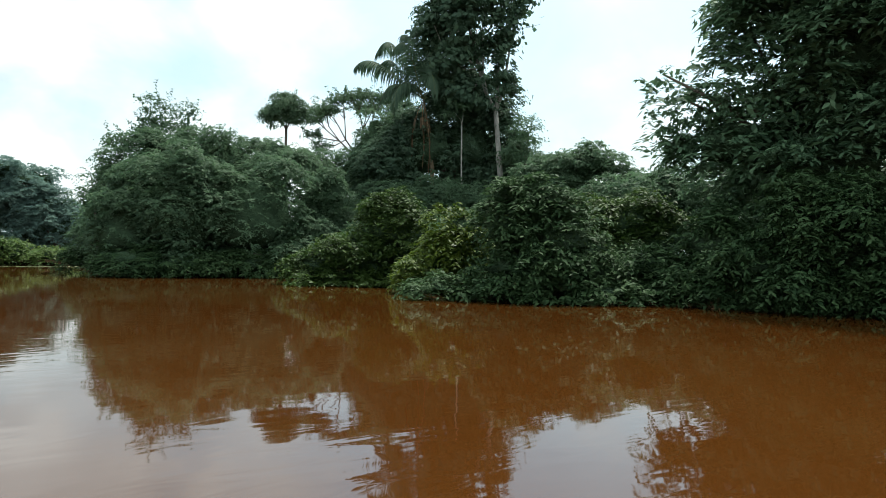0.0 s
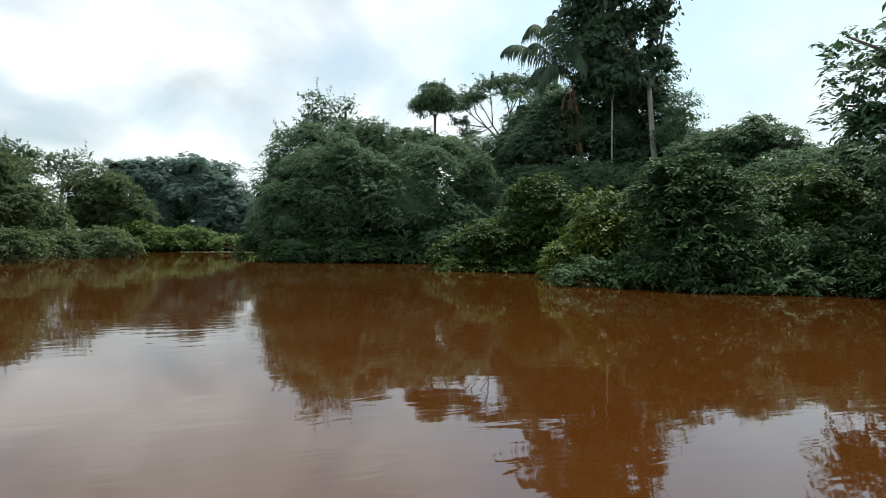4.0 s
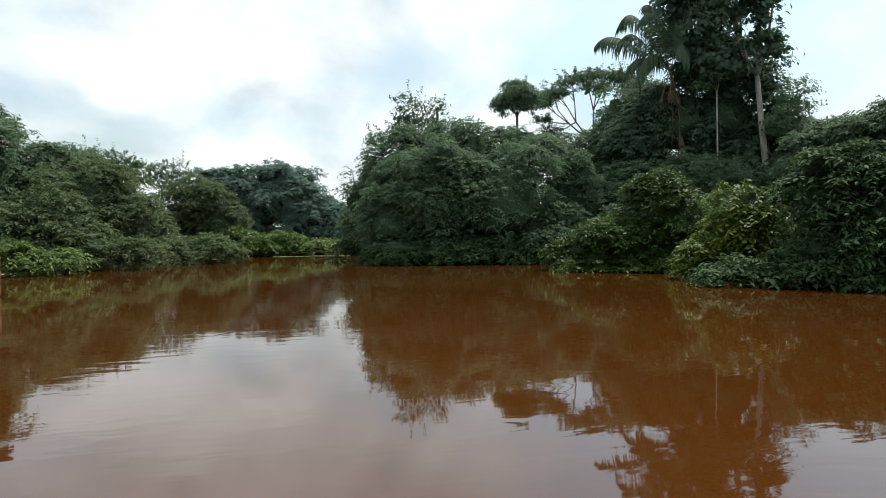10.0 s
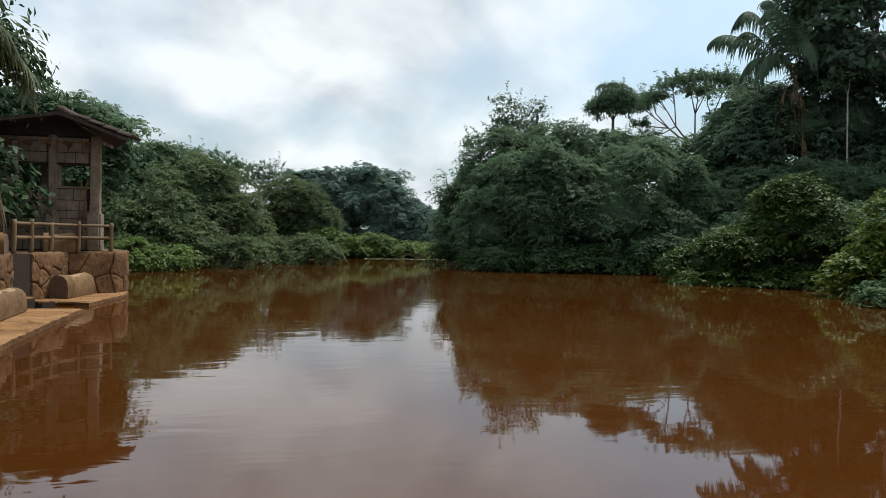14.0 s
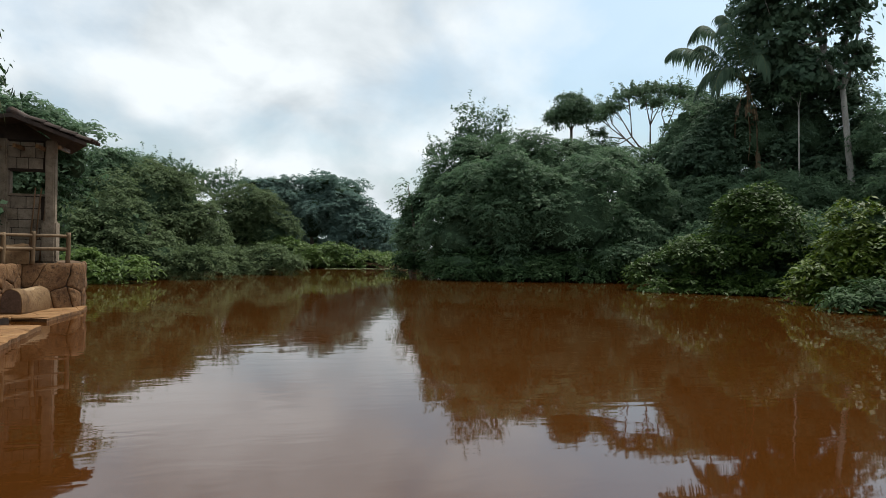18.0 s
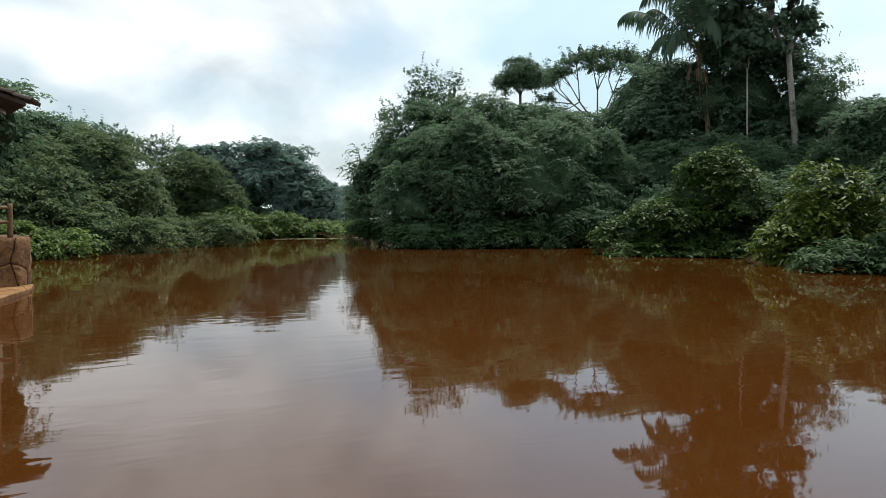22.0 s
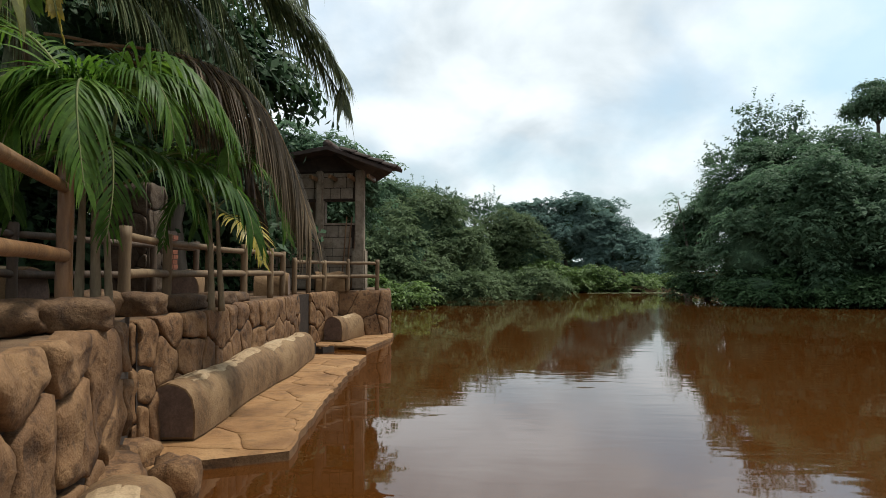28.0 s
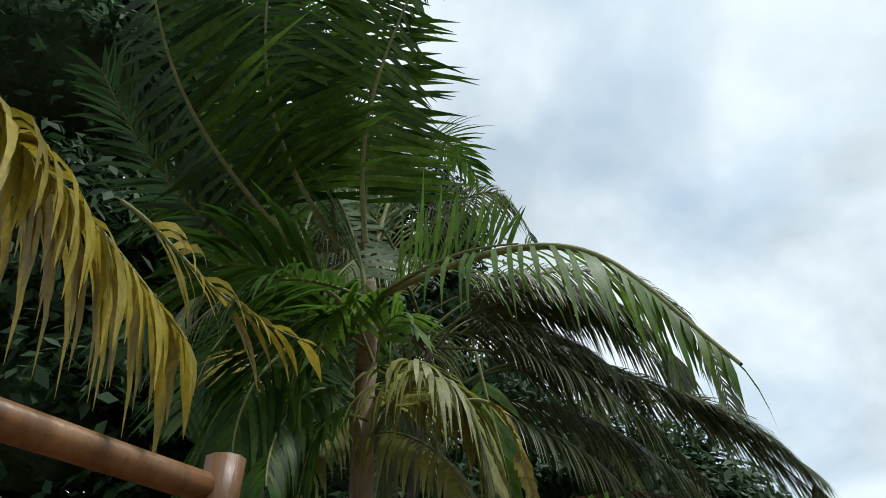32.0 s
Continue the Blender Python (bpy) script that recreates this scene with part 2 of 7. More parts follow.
M_LOG = stucco("log_cement", (0.115, 0.063, 0.027), (0.18, 0.104, 0.047), (0.245, 0.155, 0.077), 1.6, 0.15, 0.6, 0.35)
M_LOG_TOP = stucco("worn_log_top", (0.255, 0.168, 0.092), (0.34, 0.238, 0.136), (0.425, 0.316, 0.196), 3.0, 0.0, 0.5, 0.35)
M_WOOD = grainy("rail_wood", [(0.3, (0.1, 0.044, 0.016)), (0.5, (0.19, 0.093, 0.035)), (0.7, (0.29, 0.168, 0.075))], 4.0, 0.42, 0.35, 40, (1, 1, 0.22), vary=0.35, stain=0.4)
# Pole wood with the shade of the palms put into its colour.
M_WOOD_DARK = grainy("shaded_wood", [(0.25, (0.04, 0.025, 0.015)), (0.5, (0.08, 0.05, 0.03)), (0.8, (0.14, 0.095, 0.06))], 5.0, 0.7, 0.5, 40, (1, 1, 0.2), vary=0.4)
M_WOOD_GREY = grainy("weathered_wood", [(0.25, (0.112, 0.066, 0.0321)), (0.6, (0.201, 0.132, 0.0695)), (0.85, (0.268, 0.192, 0.107))], 4.0, 0.7, 0.4, 40, (1, 1, 0.2), vary=0.4)
M_PANEL = stucco("pale_stone", (0.17, 0.133, 0.0943), (0.255, 0.204, 0.15), (0.34, 0.281, 0.215), 2.4, 0.25, 0.5, 0.45)
M_PLASTER = stucco("plaster", (0.18, 0.144, 0.108), (0.27, 0.221, 0.168), (0.342, 0.284, 0.223), 2.0, 0.35, 0.4, 0.25)
M_TILE = grainy("roof_tile", [(0.3, (0.035, 0.028, 0.026)), (0.7, (0.11, 0.075, 0.06))], 3.0, vary=0.4)
M_BRICK = grainy("brick", [(0.3, (0.17, 0.055, 0.03)), (0.7, (0.28, 0.10, 0.055))], 6.0, vary=0.4)

# muddy river water: brown body under a mirror skin with faint ripples
M_WATER, nt, b = material("muddy_water")
mud = noise_of(nt, 0.12, 4.0, 0.5, distort=0.8)
nt.links.new(ramp(nt, mud, [(0.3, (0.056, 0.0182, 0.0033)), (0.7, (0.066, 0.0228, 0.0043))]), b.inputs["Base Color"])
b.inputs["Roughness"].default_value = 0.03
b.inputs["IOR"].default_value = 1.64
r1 = noise_of(nt, 2.2, 2.0, 0.5, stretch=(0.6, 1.5, 1), distort=0.5)
r2 = noise_of(nt, 0.35, 2.0, 0.5, stretch=(0.7, 1.3, 1), distort=0.8)
rr = nt.nodes.new("ShaderNodeMath")
rr.operation = "MULTIPLY"
nt.links.new(r1, rr.inputs[0])
nt.links.new(ramp(nt, r2, [(0.35, (0.15, 0.15, 0.15)), (0.7, (1, 1, 1))]), rr.inputs[1])
bumped(nt, b, rr.outputs[0], 0.08, 0.05)


# ---- helpers of this scene ----
def mesh_of(name, verts, faces, mat, smooth=False):
    me = bpy.data.meshes.new(name)
    me.from_pydata([tuple(v) for v in verts], [], [tuple(fc) for fc in faces])
    if mat:
        me.materials.append(mat)
    if smooth:
        me.polygons.foreach_set("use_smooth", [True] * len(me.polygons))
    me.update()
    return me


def quick_mesh(name, verts, quads, mats, index=None, smooth=False):
    """A mesh of quads from arrays."""
    me = bpy.data.meshes.new(name)
    n = len(quads)
    me.vertices.add(len(verts))
    me.vertices.foreach_set("co", np.asarray(verts, np.float32).ravel())
    me.loops.add(4 * n)
    me.loops.foreach_set("vertex_index", np.asarray(quads, np.int32).ravel())
    me.polygons.add(n)
    me.polygons.foreach_set("loop_start", np.arange(0, 4 * n, 4, dtype=np.int32))
    for m in mats:
        me.materials.append(m)
    if index is not None:
        me.polygons.foreach_set("material_index", np.asarray(index, np.int32))
    if smooth:
        me.polygons.foreach_set("use_smooth", np.ones(n, bool))
    me.update(calc_edges=True)
    return me


def part(name, me, parent, label="", kind=""):
    ob = new(name, me)
    ob.parent = parent
    return tagged(ob, label, kind=kind)


def thing(name, label, category, group="", at=(0, 0, 0), kind=""):
    ob = new(name)
    ob.empty_display_size = 0.2
    ob.location = at
    return tagged(ob, label, category, group, kind)


def tube(path, radii, sides=8, caps=True):
    """Verts and faces of a round tube along a path."""
    verts, faces = [], []
    path = [Vector([float(w) for w in p]) for p in path]
    for i, p in enumerate(path):
        d = (path[min(i + 1, len(path) - 1)] - path[max(i - 1, 0)]).normalized()
        u = d.cross(Vector((0.31, 0.17, 0.93)))
        if u.length < 1e-3:
            u = d.cross(Vector((1, 0, 0)))
        u.normalize()
        v = d.cross(u)
        for k in range(sides):
            a = 2 * math.pi * k / sides
            verts.append(p + float(radii[i]) * (math.cos(a) * u + math.sin(a) * v))
    for i in range(len(path) - 1):
        for k in range(sides):
            k2 = (k + 1) % sides
            faces.append((i * sides + k, i * sides + k2, (i + 1) * sides + k2, (i + 1) * sides + k))
    if caps:
        faces.append(tuple(range(sides))[::-1])
        faces.append(tuple((len(path) - 1) * sides + k for k in range(sides)))
    return verts, faces


def box_bm(lo, hi, bevel=0.0):
    bm = bmesh.new()
    bmesh.ops.create_cube(bm, size=1)
    for v in bm.verts:
        v.co = Vector([lo[k] + (v.co[k] + 0.5) * (hi[k] - lo[k]) for k in range(3)])
    if bevel:
        bmesh.ops.bevel(bm, geom=bm.edges[:], offset=bevel, segments=2, affect="EDGES")
    return bm


def bm_mesh(name, bm, mat, smooth=False):
    me = bpy.data.meshes.new(name)
    bm.to_mesh(me)
    bm.free()
    me.materials.append(mat)
    if smooth:
        me.polygons.foreach_set("use_smooth", [True] * len(me.polygons))
    return me


# ---- ground and water ----
# the river's outline: far bank from right to left, then the near bank back
SHORE = [(28, -12), (27, 3), (26, 7), (23.5, 9.8), (20.2, 11), (19, 12), (18.6, 16), (18.4, 21), (18.4, 26), (19, 31.2),
         (12, 31.6), (10.6, 33), (10.6, 41), (11.5, 50), (5.5, 50), (-2, 48.3), (-5.6, 43), (-8, 34), (-8.6, 26), (-8, 19.5), (-4.6, 17.6), (-4.2, 15.9),
         (-4.2, 5), (-2.3, 4.2), (-1.6, 2.5), (0.0, 1.5), (1.9, -1.0), (4.2, -3.1), (6.4, -3.8), (9, -6), (12, -12)]


def inside_river(px, py):
    """Signed distance to the river's edge, above zero in the water."""
    P = np.array(SHORE, float)
    Q = np.roll(P, -1, 0)
    d = np.full(px.shape, 1e9)
    ins = np.zeros(px.shape, bool)
    for (ax, ay), (bx, by) in zip(P, Q):
        ex, ey = bx - ax, by - ay
        s = np.clip(((px - ax) * ex + (py - ay) * ey) / (ex * ex + ey * ey), 0, 1)
        d = np.minimum(d, np.hypot(px - ax - s * ex, py - ay - s * ey))
        ins ^= ((ay > py) != (by > py)) & (px < ex * (py - ay) / (ey if abs(ey) > 1e-9 else 1e-9) + ax)
    return np.where(ins, d, -d)


far = np.geomspace(4, 1500, 14)
ax_ = np.concatenate([-30 - far[::-1], np.linspace(-30, 50, 112), 50 + far])
ay_ = np.concatenate([-20 - far[::-1], np.linspace(-20, 80, 138), 80 + far])
gx, gy = np.meshgrid(ax_, ay_)
sd = inside_river(gx, gy)
gz = np.where(sd > 0, -np.minimum(0.05 + sd * 0.5, 1.2), np.minimum(0.02 - sd * 0.25, 1.0))
gz = np.where((gx < 11) & (gy < 3) & (sd <= 0), np.minimum(gz, 0.05), gz)
verts = np.stack([gx, gy, gz], -1).reshape(-1, 3)
idx = np.arange(gx.size).reshape(gx.shape)
quads = np.stack([idx[:-1, :-1], idx[:-1, 1:], idx[1:, 1:], idx[1:, :-1]], -1).reshape(-1, 4)
tagged(new("ground", quick_mesh("ground", verts, quads, [M_EARTH], smooth=True)), "brown muddy earth of the river banks", "ground", kind="structure")
tagged(new("water", mesh_of("water", [(-60, -60, 0), (80, -60, 0), (80, 120, 0), (-60, 120, 0)], [(0, 1, 2, 3)], M_WATER)),
       "calm muddy brown river water mirroring sky and trees", "river", kind="structure")


# ---- trees ----
def leaf_cloud(rng, blobs, size, per_area, droop=0.3, aspect=2.2, clump=0.55, hang=0.0, toward=(0, 0, 0.5), out=0.75, up=0.6, spray=0):
    """Leaves over uneven blobs, in loose clumps or, with spray, in rows along arching shoots. Returns verts and quads."""
    cs, ns, ts = [], [], []
    billows = []
    for cx, cy, cz, rx, ry, rz, sp, yaw in blobs:
        if sp < 0.7:
            billows.append((np.array([cx, cy, cz]), np.array([rx, ry, rz]), np.zeros(3), sp, yaw))
            continue
        mean = (rx * ry * rz) ** (1 / 3)
        r2 = min(max(0.36 * mean, 0.55), 1.5)
        count = int(min(max(3.0 * (mean / r2) ** 2, 10), 42))
        billows.append((np.array([cx, cy, cz]), np.array([rx, ry, rz]) * 0.86, np.zeros(3), sp * 0.75, yaw))
        co, si = math.cos(-yaw), math.sin(-yaw)
        for k in range(count):
            d = rng.normal(size=3)
            d /= np.linalg.norm(d)
            if d[2] < -0.75:
                d[2] = -d[2]
            p = d * [rx, ry, rz] * (0.5 + 0.4 * rng.random() + (0.2 if rng.random() < 0.18 else 0.0))
            w = np.array([p[0] * co - p[1] * si, p[0] * si + p[1] * co, p[2]])
            o = np.array([d[0] * co - d[1] * si, d[0] * si + d[1] * co, d[2]])
            s = r2 * (0.5 + 0.85 * rng.random())
            billows.append((w + [cx, cy, cz], np.array([s, s, s * 0.8]), o, sp, 0.0))
    for mid, rad3, out_, sp, yaw in billows:
        area = 4 * math.pi * (rad3[0] * rad3[1] * rad3[2]) ** (2 / 3)
        m = spray or 26
        k = max(4, int(area * per_area * sp / m))
        d = rng.normal(size=(k, 3))
        d /= np.linalg.norm(d, axis=1)[:, None]
        if sp >= 0.7:
            flip = (d * out_).sum(1) < -0.25
            d[flip] = -d[flip]
            rad = 0.68 + 0.4 * rng.random(k)
        else:
            rad = 0.35 + 0.75 * rng.random(k) ** 0.7
        # Leaves thinned on the undersides to deepen the shade there.
        if sp >= 0.7:
            stay = (d[:, 2] > -0.3) | (rng.random(k) < 0.35)
            d, rad = d[stay], rad[stay]
            k = len(d)
        p = d * rad[:, None] * rad3
        c, s = math.cos(-yaw), math.sin(-yaw)
        p = np.stack([p[:, 0] * c - p[:, 1] * s, p[:, 0] * s + p[:, 1] * c, p[:, 2]], 1)
        q = d
        if spray:
            way = d * [0.9, 0.9, 0.5] + [0, 0, 0.3] + rng.normal(size=(k, 3)) * 0.35
            way /= np.linalg.norm(way, axis=1)[:, None]
            side = np.cross(way, [0, 0, 1.0])
            side /= np.maximum(np.linalg.norm(side, axis=1), 0.05)[:, None]
            s_ = (np.arange(m) + 0.5)[None, :, None] / m + rng.normal(size=(k, m, 1)) * 0.03
            reach = clump * 2.4 * (0.6 + 0.7 * rng.random((k, 1, 1)))
            off = way[:, None] * reach * (s_ - 0.35) - np.array([0, 0, 0.55]) * reach * s_ ** 2
            alt = np.where(np.arange(m) % 2, 1.0, -1.0)[None, :, None]
            t_ = side[:, None] * alt * 0.8 + way[:, None] * 0.5 - np.array([0, 0, 1.0]) * (0.25 + 0.4 * s_ + hang * 0.3) + rng.normal(size=(k, m, 3)) * 0.2
            t_ /= np.linalg.norm(t_, axis=2)[:, :, None]
            cs.append((p[:, None] + off + t_ * size * 0.5 + mid).reshape(-1, 3))
            ns.append(np.repeat(q, m, 0))
            ts.append(t_.reshape(-1, 3))
            continue
        off = rng.normal(size=(k, m, 3)) * [clump, clump, clump * 0.4]
        off[:, :, 2] -= 0.12 * (off[:, :, 0] ** 2 + off[:, :, 1] ** 2) / clump
        twig = rng.random(k) < (0.05 if sp >= 0.7 else 0.3)
        way = d * 0.55 + [0, 0, 0.55] + rng.normal(size=(k, 3)) * 0.35
        way /= np.linalg.norm(way, axis=1)[:, None]
        reach = rng.random((k, m, 1)) * (0.5 + rng.random((k, 1, 1))) * clump * (1.6 if sp >= 0.7 else 2.4)
        line = way[:, None] * reach + rng.normal(size=(k, m, 3)) * clump * 0.2
        off = np.where(twig[:, None, None], line, off)
        cs.append((p[:, None] + off + mid).reshape(-1, 3))
        ns.append(np.repeat(q, m, 0) + off.reshape(-1, 3) / clump * 0.35)
    c, nrm = np.concatenate(cs), np.concatenate(ns)
    keep = (c[:, 2] > 0.04) & ((nrm * toward).sum(1) + 0.7 * rng.random(len(c)) > 0.12)
    c, nrm = c[keep], nrm[keep]
    k = len(c)
    nrm = nrm * out + [0, 0, up] + rng.normal(size=(k, 3)) * 0.32
    nrm /= np.linalg.norm(nrm, axis=1)[:, None]
    if spray:
        t = np.concatenate(ts)[keep]
    else:
        t = rng.normal(size=(k, 3))
        t[:, 2] -= hang
    t -= (t * nrm).sum(1)[:, None] * nrm
    t /= np.linalg.norm(t, axis=1)[:, None]
    w = np.cross(nrm, t)
    L = size * (0.6 + 0.8 * rng.random(k))[:, None]
    B = L / aspect
    tipdrop = nrm * L * droop
    v = np.stack([c - t * L * 0.5, c + w * B * 0.5 - tipdrop * 0.12, c + t * L * 0.5 - tipdrop * 0.6, c - w * B * 0.5 - tipdrop * 0.12], 1)
    return v.reshape(-1, 3), np.arange(4 * k).reshape(k, 4)


def core_shells(blobs, shrink):
    """Lumpy closed shells far under a crown's leaves: added sky blockers in shade colour."""
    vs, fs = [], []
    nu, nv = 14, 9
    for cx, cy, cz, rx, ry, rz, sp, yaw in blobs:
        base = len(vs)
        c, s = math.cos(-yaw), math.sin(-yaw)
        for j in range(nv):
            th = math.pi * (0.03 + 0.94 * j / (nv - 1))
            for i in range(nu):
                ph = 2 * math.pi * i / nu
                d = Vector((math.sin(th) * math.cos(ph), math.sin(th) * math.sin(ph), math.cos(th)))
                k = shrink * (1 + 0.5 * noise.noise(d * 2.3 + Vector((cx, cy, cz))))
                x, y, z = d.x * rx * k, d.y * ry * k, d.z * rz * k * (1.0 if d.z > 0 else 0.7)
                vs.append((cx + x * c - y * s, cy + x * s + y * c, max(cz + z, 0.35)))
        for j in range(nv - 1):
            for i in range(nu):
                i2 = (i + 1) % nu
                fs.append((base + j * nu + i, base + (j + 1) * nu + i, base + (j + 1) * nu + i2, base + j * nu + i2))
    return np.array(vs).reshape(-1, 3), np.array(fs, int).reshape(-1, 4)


SEED = [11]


def plant(name, base, yaw, blobs, label, category, leaf, size, per_area, bark, trunk_r, aspect=2.2, clump=0.55, droop=0.35, hang=0.2, limbs=True, core=0.6, group="", out=0.75, up=0.6, spray=0):
    SEED[0] += 1
    rng = np.random.default_rng(SEED[0])
    x0, y0 = base
    z0 = 0.0
    top = thing(name, label, category, group, (x0, y0, z0))
    rel = [(bx - x0, by - y0, bz - z0, rx, ry, rz, sp, radians(yaw)) for bx, by, bz, rx, ry, rz, sp in blobs]
    river = np.array([2.0 - x0, 8.0 - y0, 0.0])
    river = river / np.linalg.norm(river) + [0, 0, 0.12]
    v, q = leaf_cloud(rng, rel, size, per_area, droop, aspect, clump, hang, river, out, up, spray)
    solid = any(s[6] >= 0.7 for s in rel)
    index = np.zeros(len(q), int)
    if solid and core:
        tv, tq = core_shells([s for s in rel if s[6] >= 0.7], core)
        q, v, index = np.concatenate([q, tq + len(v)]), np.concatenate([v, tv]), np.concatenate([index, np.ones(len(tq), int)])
    part("crown", quick_mesh("crown", v, q, [leaf, M_CORE], index), top)
    mean = np.mean([[b[0], b[1], b[2]] for b in rel], 0)
    low = max(0.6, min(b[2] - b[5] * 0.4 for b in rel))
    bend = Vector((mean[0], mean[1], 0))
    fork = Vector((bend.x * 0.5, bend.y * 0.5, low * 0.95 if low > 1 else mean[2] * 0.6))
    path = [(0, 0, -0.3), fork * 0.35 + Vector((0.1, 0.05, 0)), fork * 0.7 - Vector((0.08, 0.1, 0)), fork]
    part("trunk", mesh_of("trunk", *tube(path, [trunk_r * 1.35, trunk_r * 1.05, trunk_r * 0.9, trunk_r * 0.75]), bark, True), top)
    def limb(ends, radii):
        part("limb", mesh_of("limb", *tube(ends, radii, 6), bark, True), top)

    if limbs == "forked":
        tips = sorted((Vector(b[:3]) for b in rel), key=lambda e: e.x - e.y)
        for k in range(0, len(tips), 3):
            group_ = tips[k:k + 3]
            joint = fork.lerp(sum(group_, Vector()) / len(group_), 0.5) + Vector((rng.normal() * 0.2, rng.normal() * 0.2, -0.2))
            bow = fork.lerp(joint, 0.5) + Vector((0.12 * (joint.x - fork.x), 0.12 * (joint.y - fork.y), -0.1))
            limb([fork, bow, joint], [trunk_r * 0.6, trunk_r * 0.48, trunk_r * 0.4])
            for e in group_:
                knee = joint.lerp(e, 0.55) + Vector((rng.normal() * 0.15, rng.normal() * 0.15, -0.1))
                limb([joint, knee, e], [trunk_r * 0.38, trunk_r * 0.26, trunk_r * 0.16])
                for _ in range(3):
                    limb([knee, knee.lerp(e, 0.6) + Vector(rng.normal(size=3) * 0.2), e + Vector((rng.normal() * 0.7, rng.normal() * 0.7, 0.15))], [trunk_r * 0.2, trunk_r * 0.14, trunk_r * 0.06])
    elif limbs:
        for b in rel:
            end = Vector(b[:3])
            mid = fork.lerp(end, 0.5) + Vector((0, 0, 0.12 * (end - fork).length))
            limb([fork, fork.lerp(mid, 0.5) + Vector((0.05, 0, 0.1)), mid, end], [trunk_r * 0.6, trunk_r * 0.42, trunk_r * 0.3, trunk_r * 0.12])
    return top


def broad_tree(base, yaw, blobs, label):
    return plant("broadleaf_tree", base, yaw, blobs, label, "tree", M_LEAF_FAR, 0.18, 90, M_BARK, 0.22, aspect=2.0, clump=0.3, out=0.5, up=0.75, spray=10)


def olive_tree(base, yaw, blobs, label):
    return plant("broadleaf_tree", base, yaw, blobs, label, "tree", M_LEAF_OLIVE, 0.18, 90, M_BARK, 0.2, aspect=2.1, clump=0.3, out=0.5, up=0.75, spray=10)


def dark_tree(base, yaw, blobs, label):
    # Trees past y = 60 take the leaf with painted haze.
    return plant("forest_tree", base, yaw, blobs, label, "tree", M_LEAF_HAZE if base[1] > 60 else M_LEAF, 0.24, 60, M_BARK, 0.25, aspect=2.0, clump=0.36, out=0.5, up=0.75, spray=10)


def pale_trunk_tree(base, yaw, blobs, label):
    return plant("slender_tree", base, yaw, blobs, label, "tree", M_LEAF_FAR, 0.2, 120, M_BARK_PALE, 0.055, clump=0.34, core=0)


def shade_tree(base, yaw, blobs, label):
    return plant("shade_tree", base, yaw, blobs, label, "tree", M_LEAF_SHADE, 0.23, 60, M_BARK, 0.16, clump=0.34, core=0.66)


def sparse_tree(base, yaw, blobs, label):
    return plant("airy_tree", base, yaw, blobs, label, "tree", M_LEAF_FAR, 0.2, 300, M_BARK, 0.12, clump=0.26)


def round_tree(base, yaw, blobs, label):
    return plant("round_crowned_tree", base, yaw, blobs, label, "tree", M_LEAF_FAR, 0.24, 140, M_BARK, 0.16, clump=0.3, core=0.45)


def umbrella_tree(base, yaw, blobs, label):
    return plant("umbrella_tree", base, yaw, blobs, label, "tree", M_LEAF_FAR, 0.27, 230, M_BARK, 0.17, clump=0.36, limbs="forked")


def tall_tree(base, yaw, blobs, label):
    return plant("rainforest_tree", base, yaw, blobs, label, "tree", M_LEAF, 0.36, 74, M_BARK_PALE, 0.2, aspect=1.35, clump=0.34, core=0, limbs="forked")


def big_leaf_tree(base, yaw, blobs, label):
    return plant("spreading_tree", base, yaw, blobs, label, "tree", M_LEAF_BROAD, 0.3, 84, M_BARK, 0.3, aspect=2.4, clump=0.42, hang=0.6, out=0.25, up=0.9, spray=12)


def bush(base, yaw, blobs, label, tone="glossy"):
    leaf = {"bright": M_LEAF_BRIGHT, "yellow": M_LEAF_YELLOW, "glossy": M_LEAF_GLOSSY, "olive": M_LEAF_OLIVE, "fresh": M_LEAF_FRESH}[tone]
    return plant("riverside_bush", base, yaw, blobs, label, "bush", leaf, 0.2, 128, M_BARK, 0.07, aspect=2.6, clump=0.36, hang=0.35, out=0.3, up=0.85, spray=12)


broad_tree((13.4, 32.1), 13, [(15.1, 33.2, 1.9, 2.4, 2, 1.4, 1), (12.4, 33.8, 1.9, 2.1, 1.8, 1.4, 1), (17.3, 32.4, 1.9, 1.9, 1.6, 1.5, 1), (14.3, 34.4, 4.4, 2.6, 2.2, 2.5, 1), (11.9, 34.9, 4.3, 2.1, 1.8, 2.5, 1), (16.3, 33.8, 5.1, 1.9, 1.6, 2.1, 1), (18.3, 33.1, 4.4, 1.8, 1.5, 2.1, 1), (10.3, 32.7, 2, 2, 1.6, 2.5, 1), (13.1, 32.1, 3, 3.1, 2.5, 3.6, 1), (16.5, 31.2, 3.1, 3.6, 2.9, 3.6, 1), (19.5, 30.1, 1.6, 2.3, 1.9, 2, 1), (12.6, 36.6, 5.8, 2.8, 2.2, 2.5, 1), (16.3, 35.7, 6.4, 3.6, 2.8, 2.2, 1), (19.2, 34.8, 6.9, 2.6, 2.1, 1.9, 1), (11.3, 36.8, 4.4, 2, 1.7, 2.2, 1)],
    "dense dark green broadleaf tree hanging over the brown water")
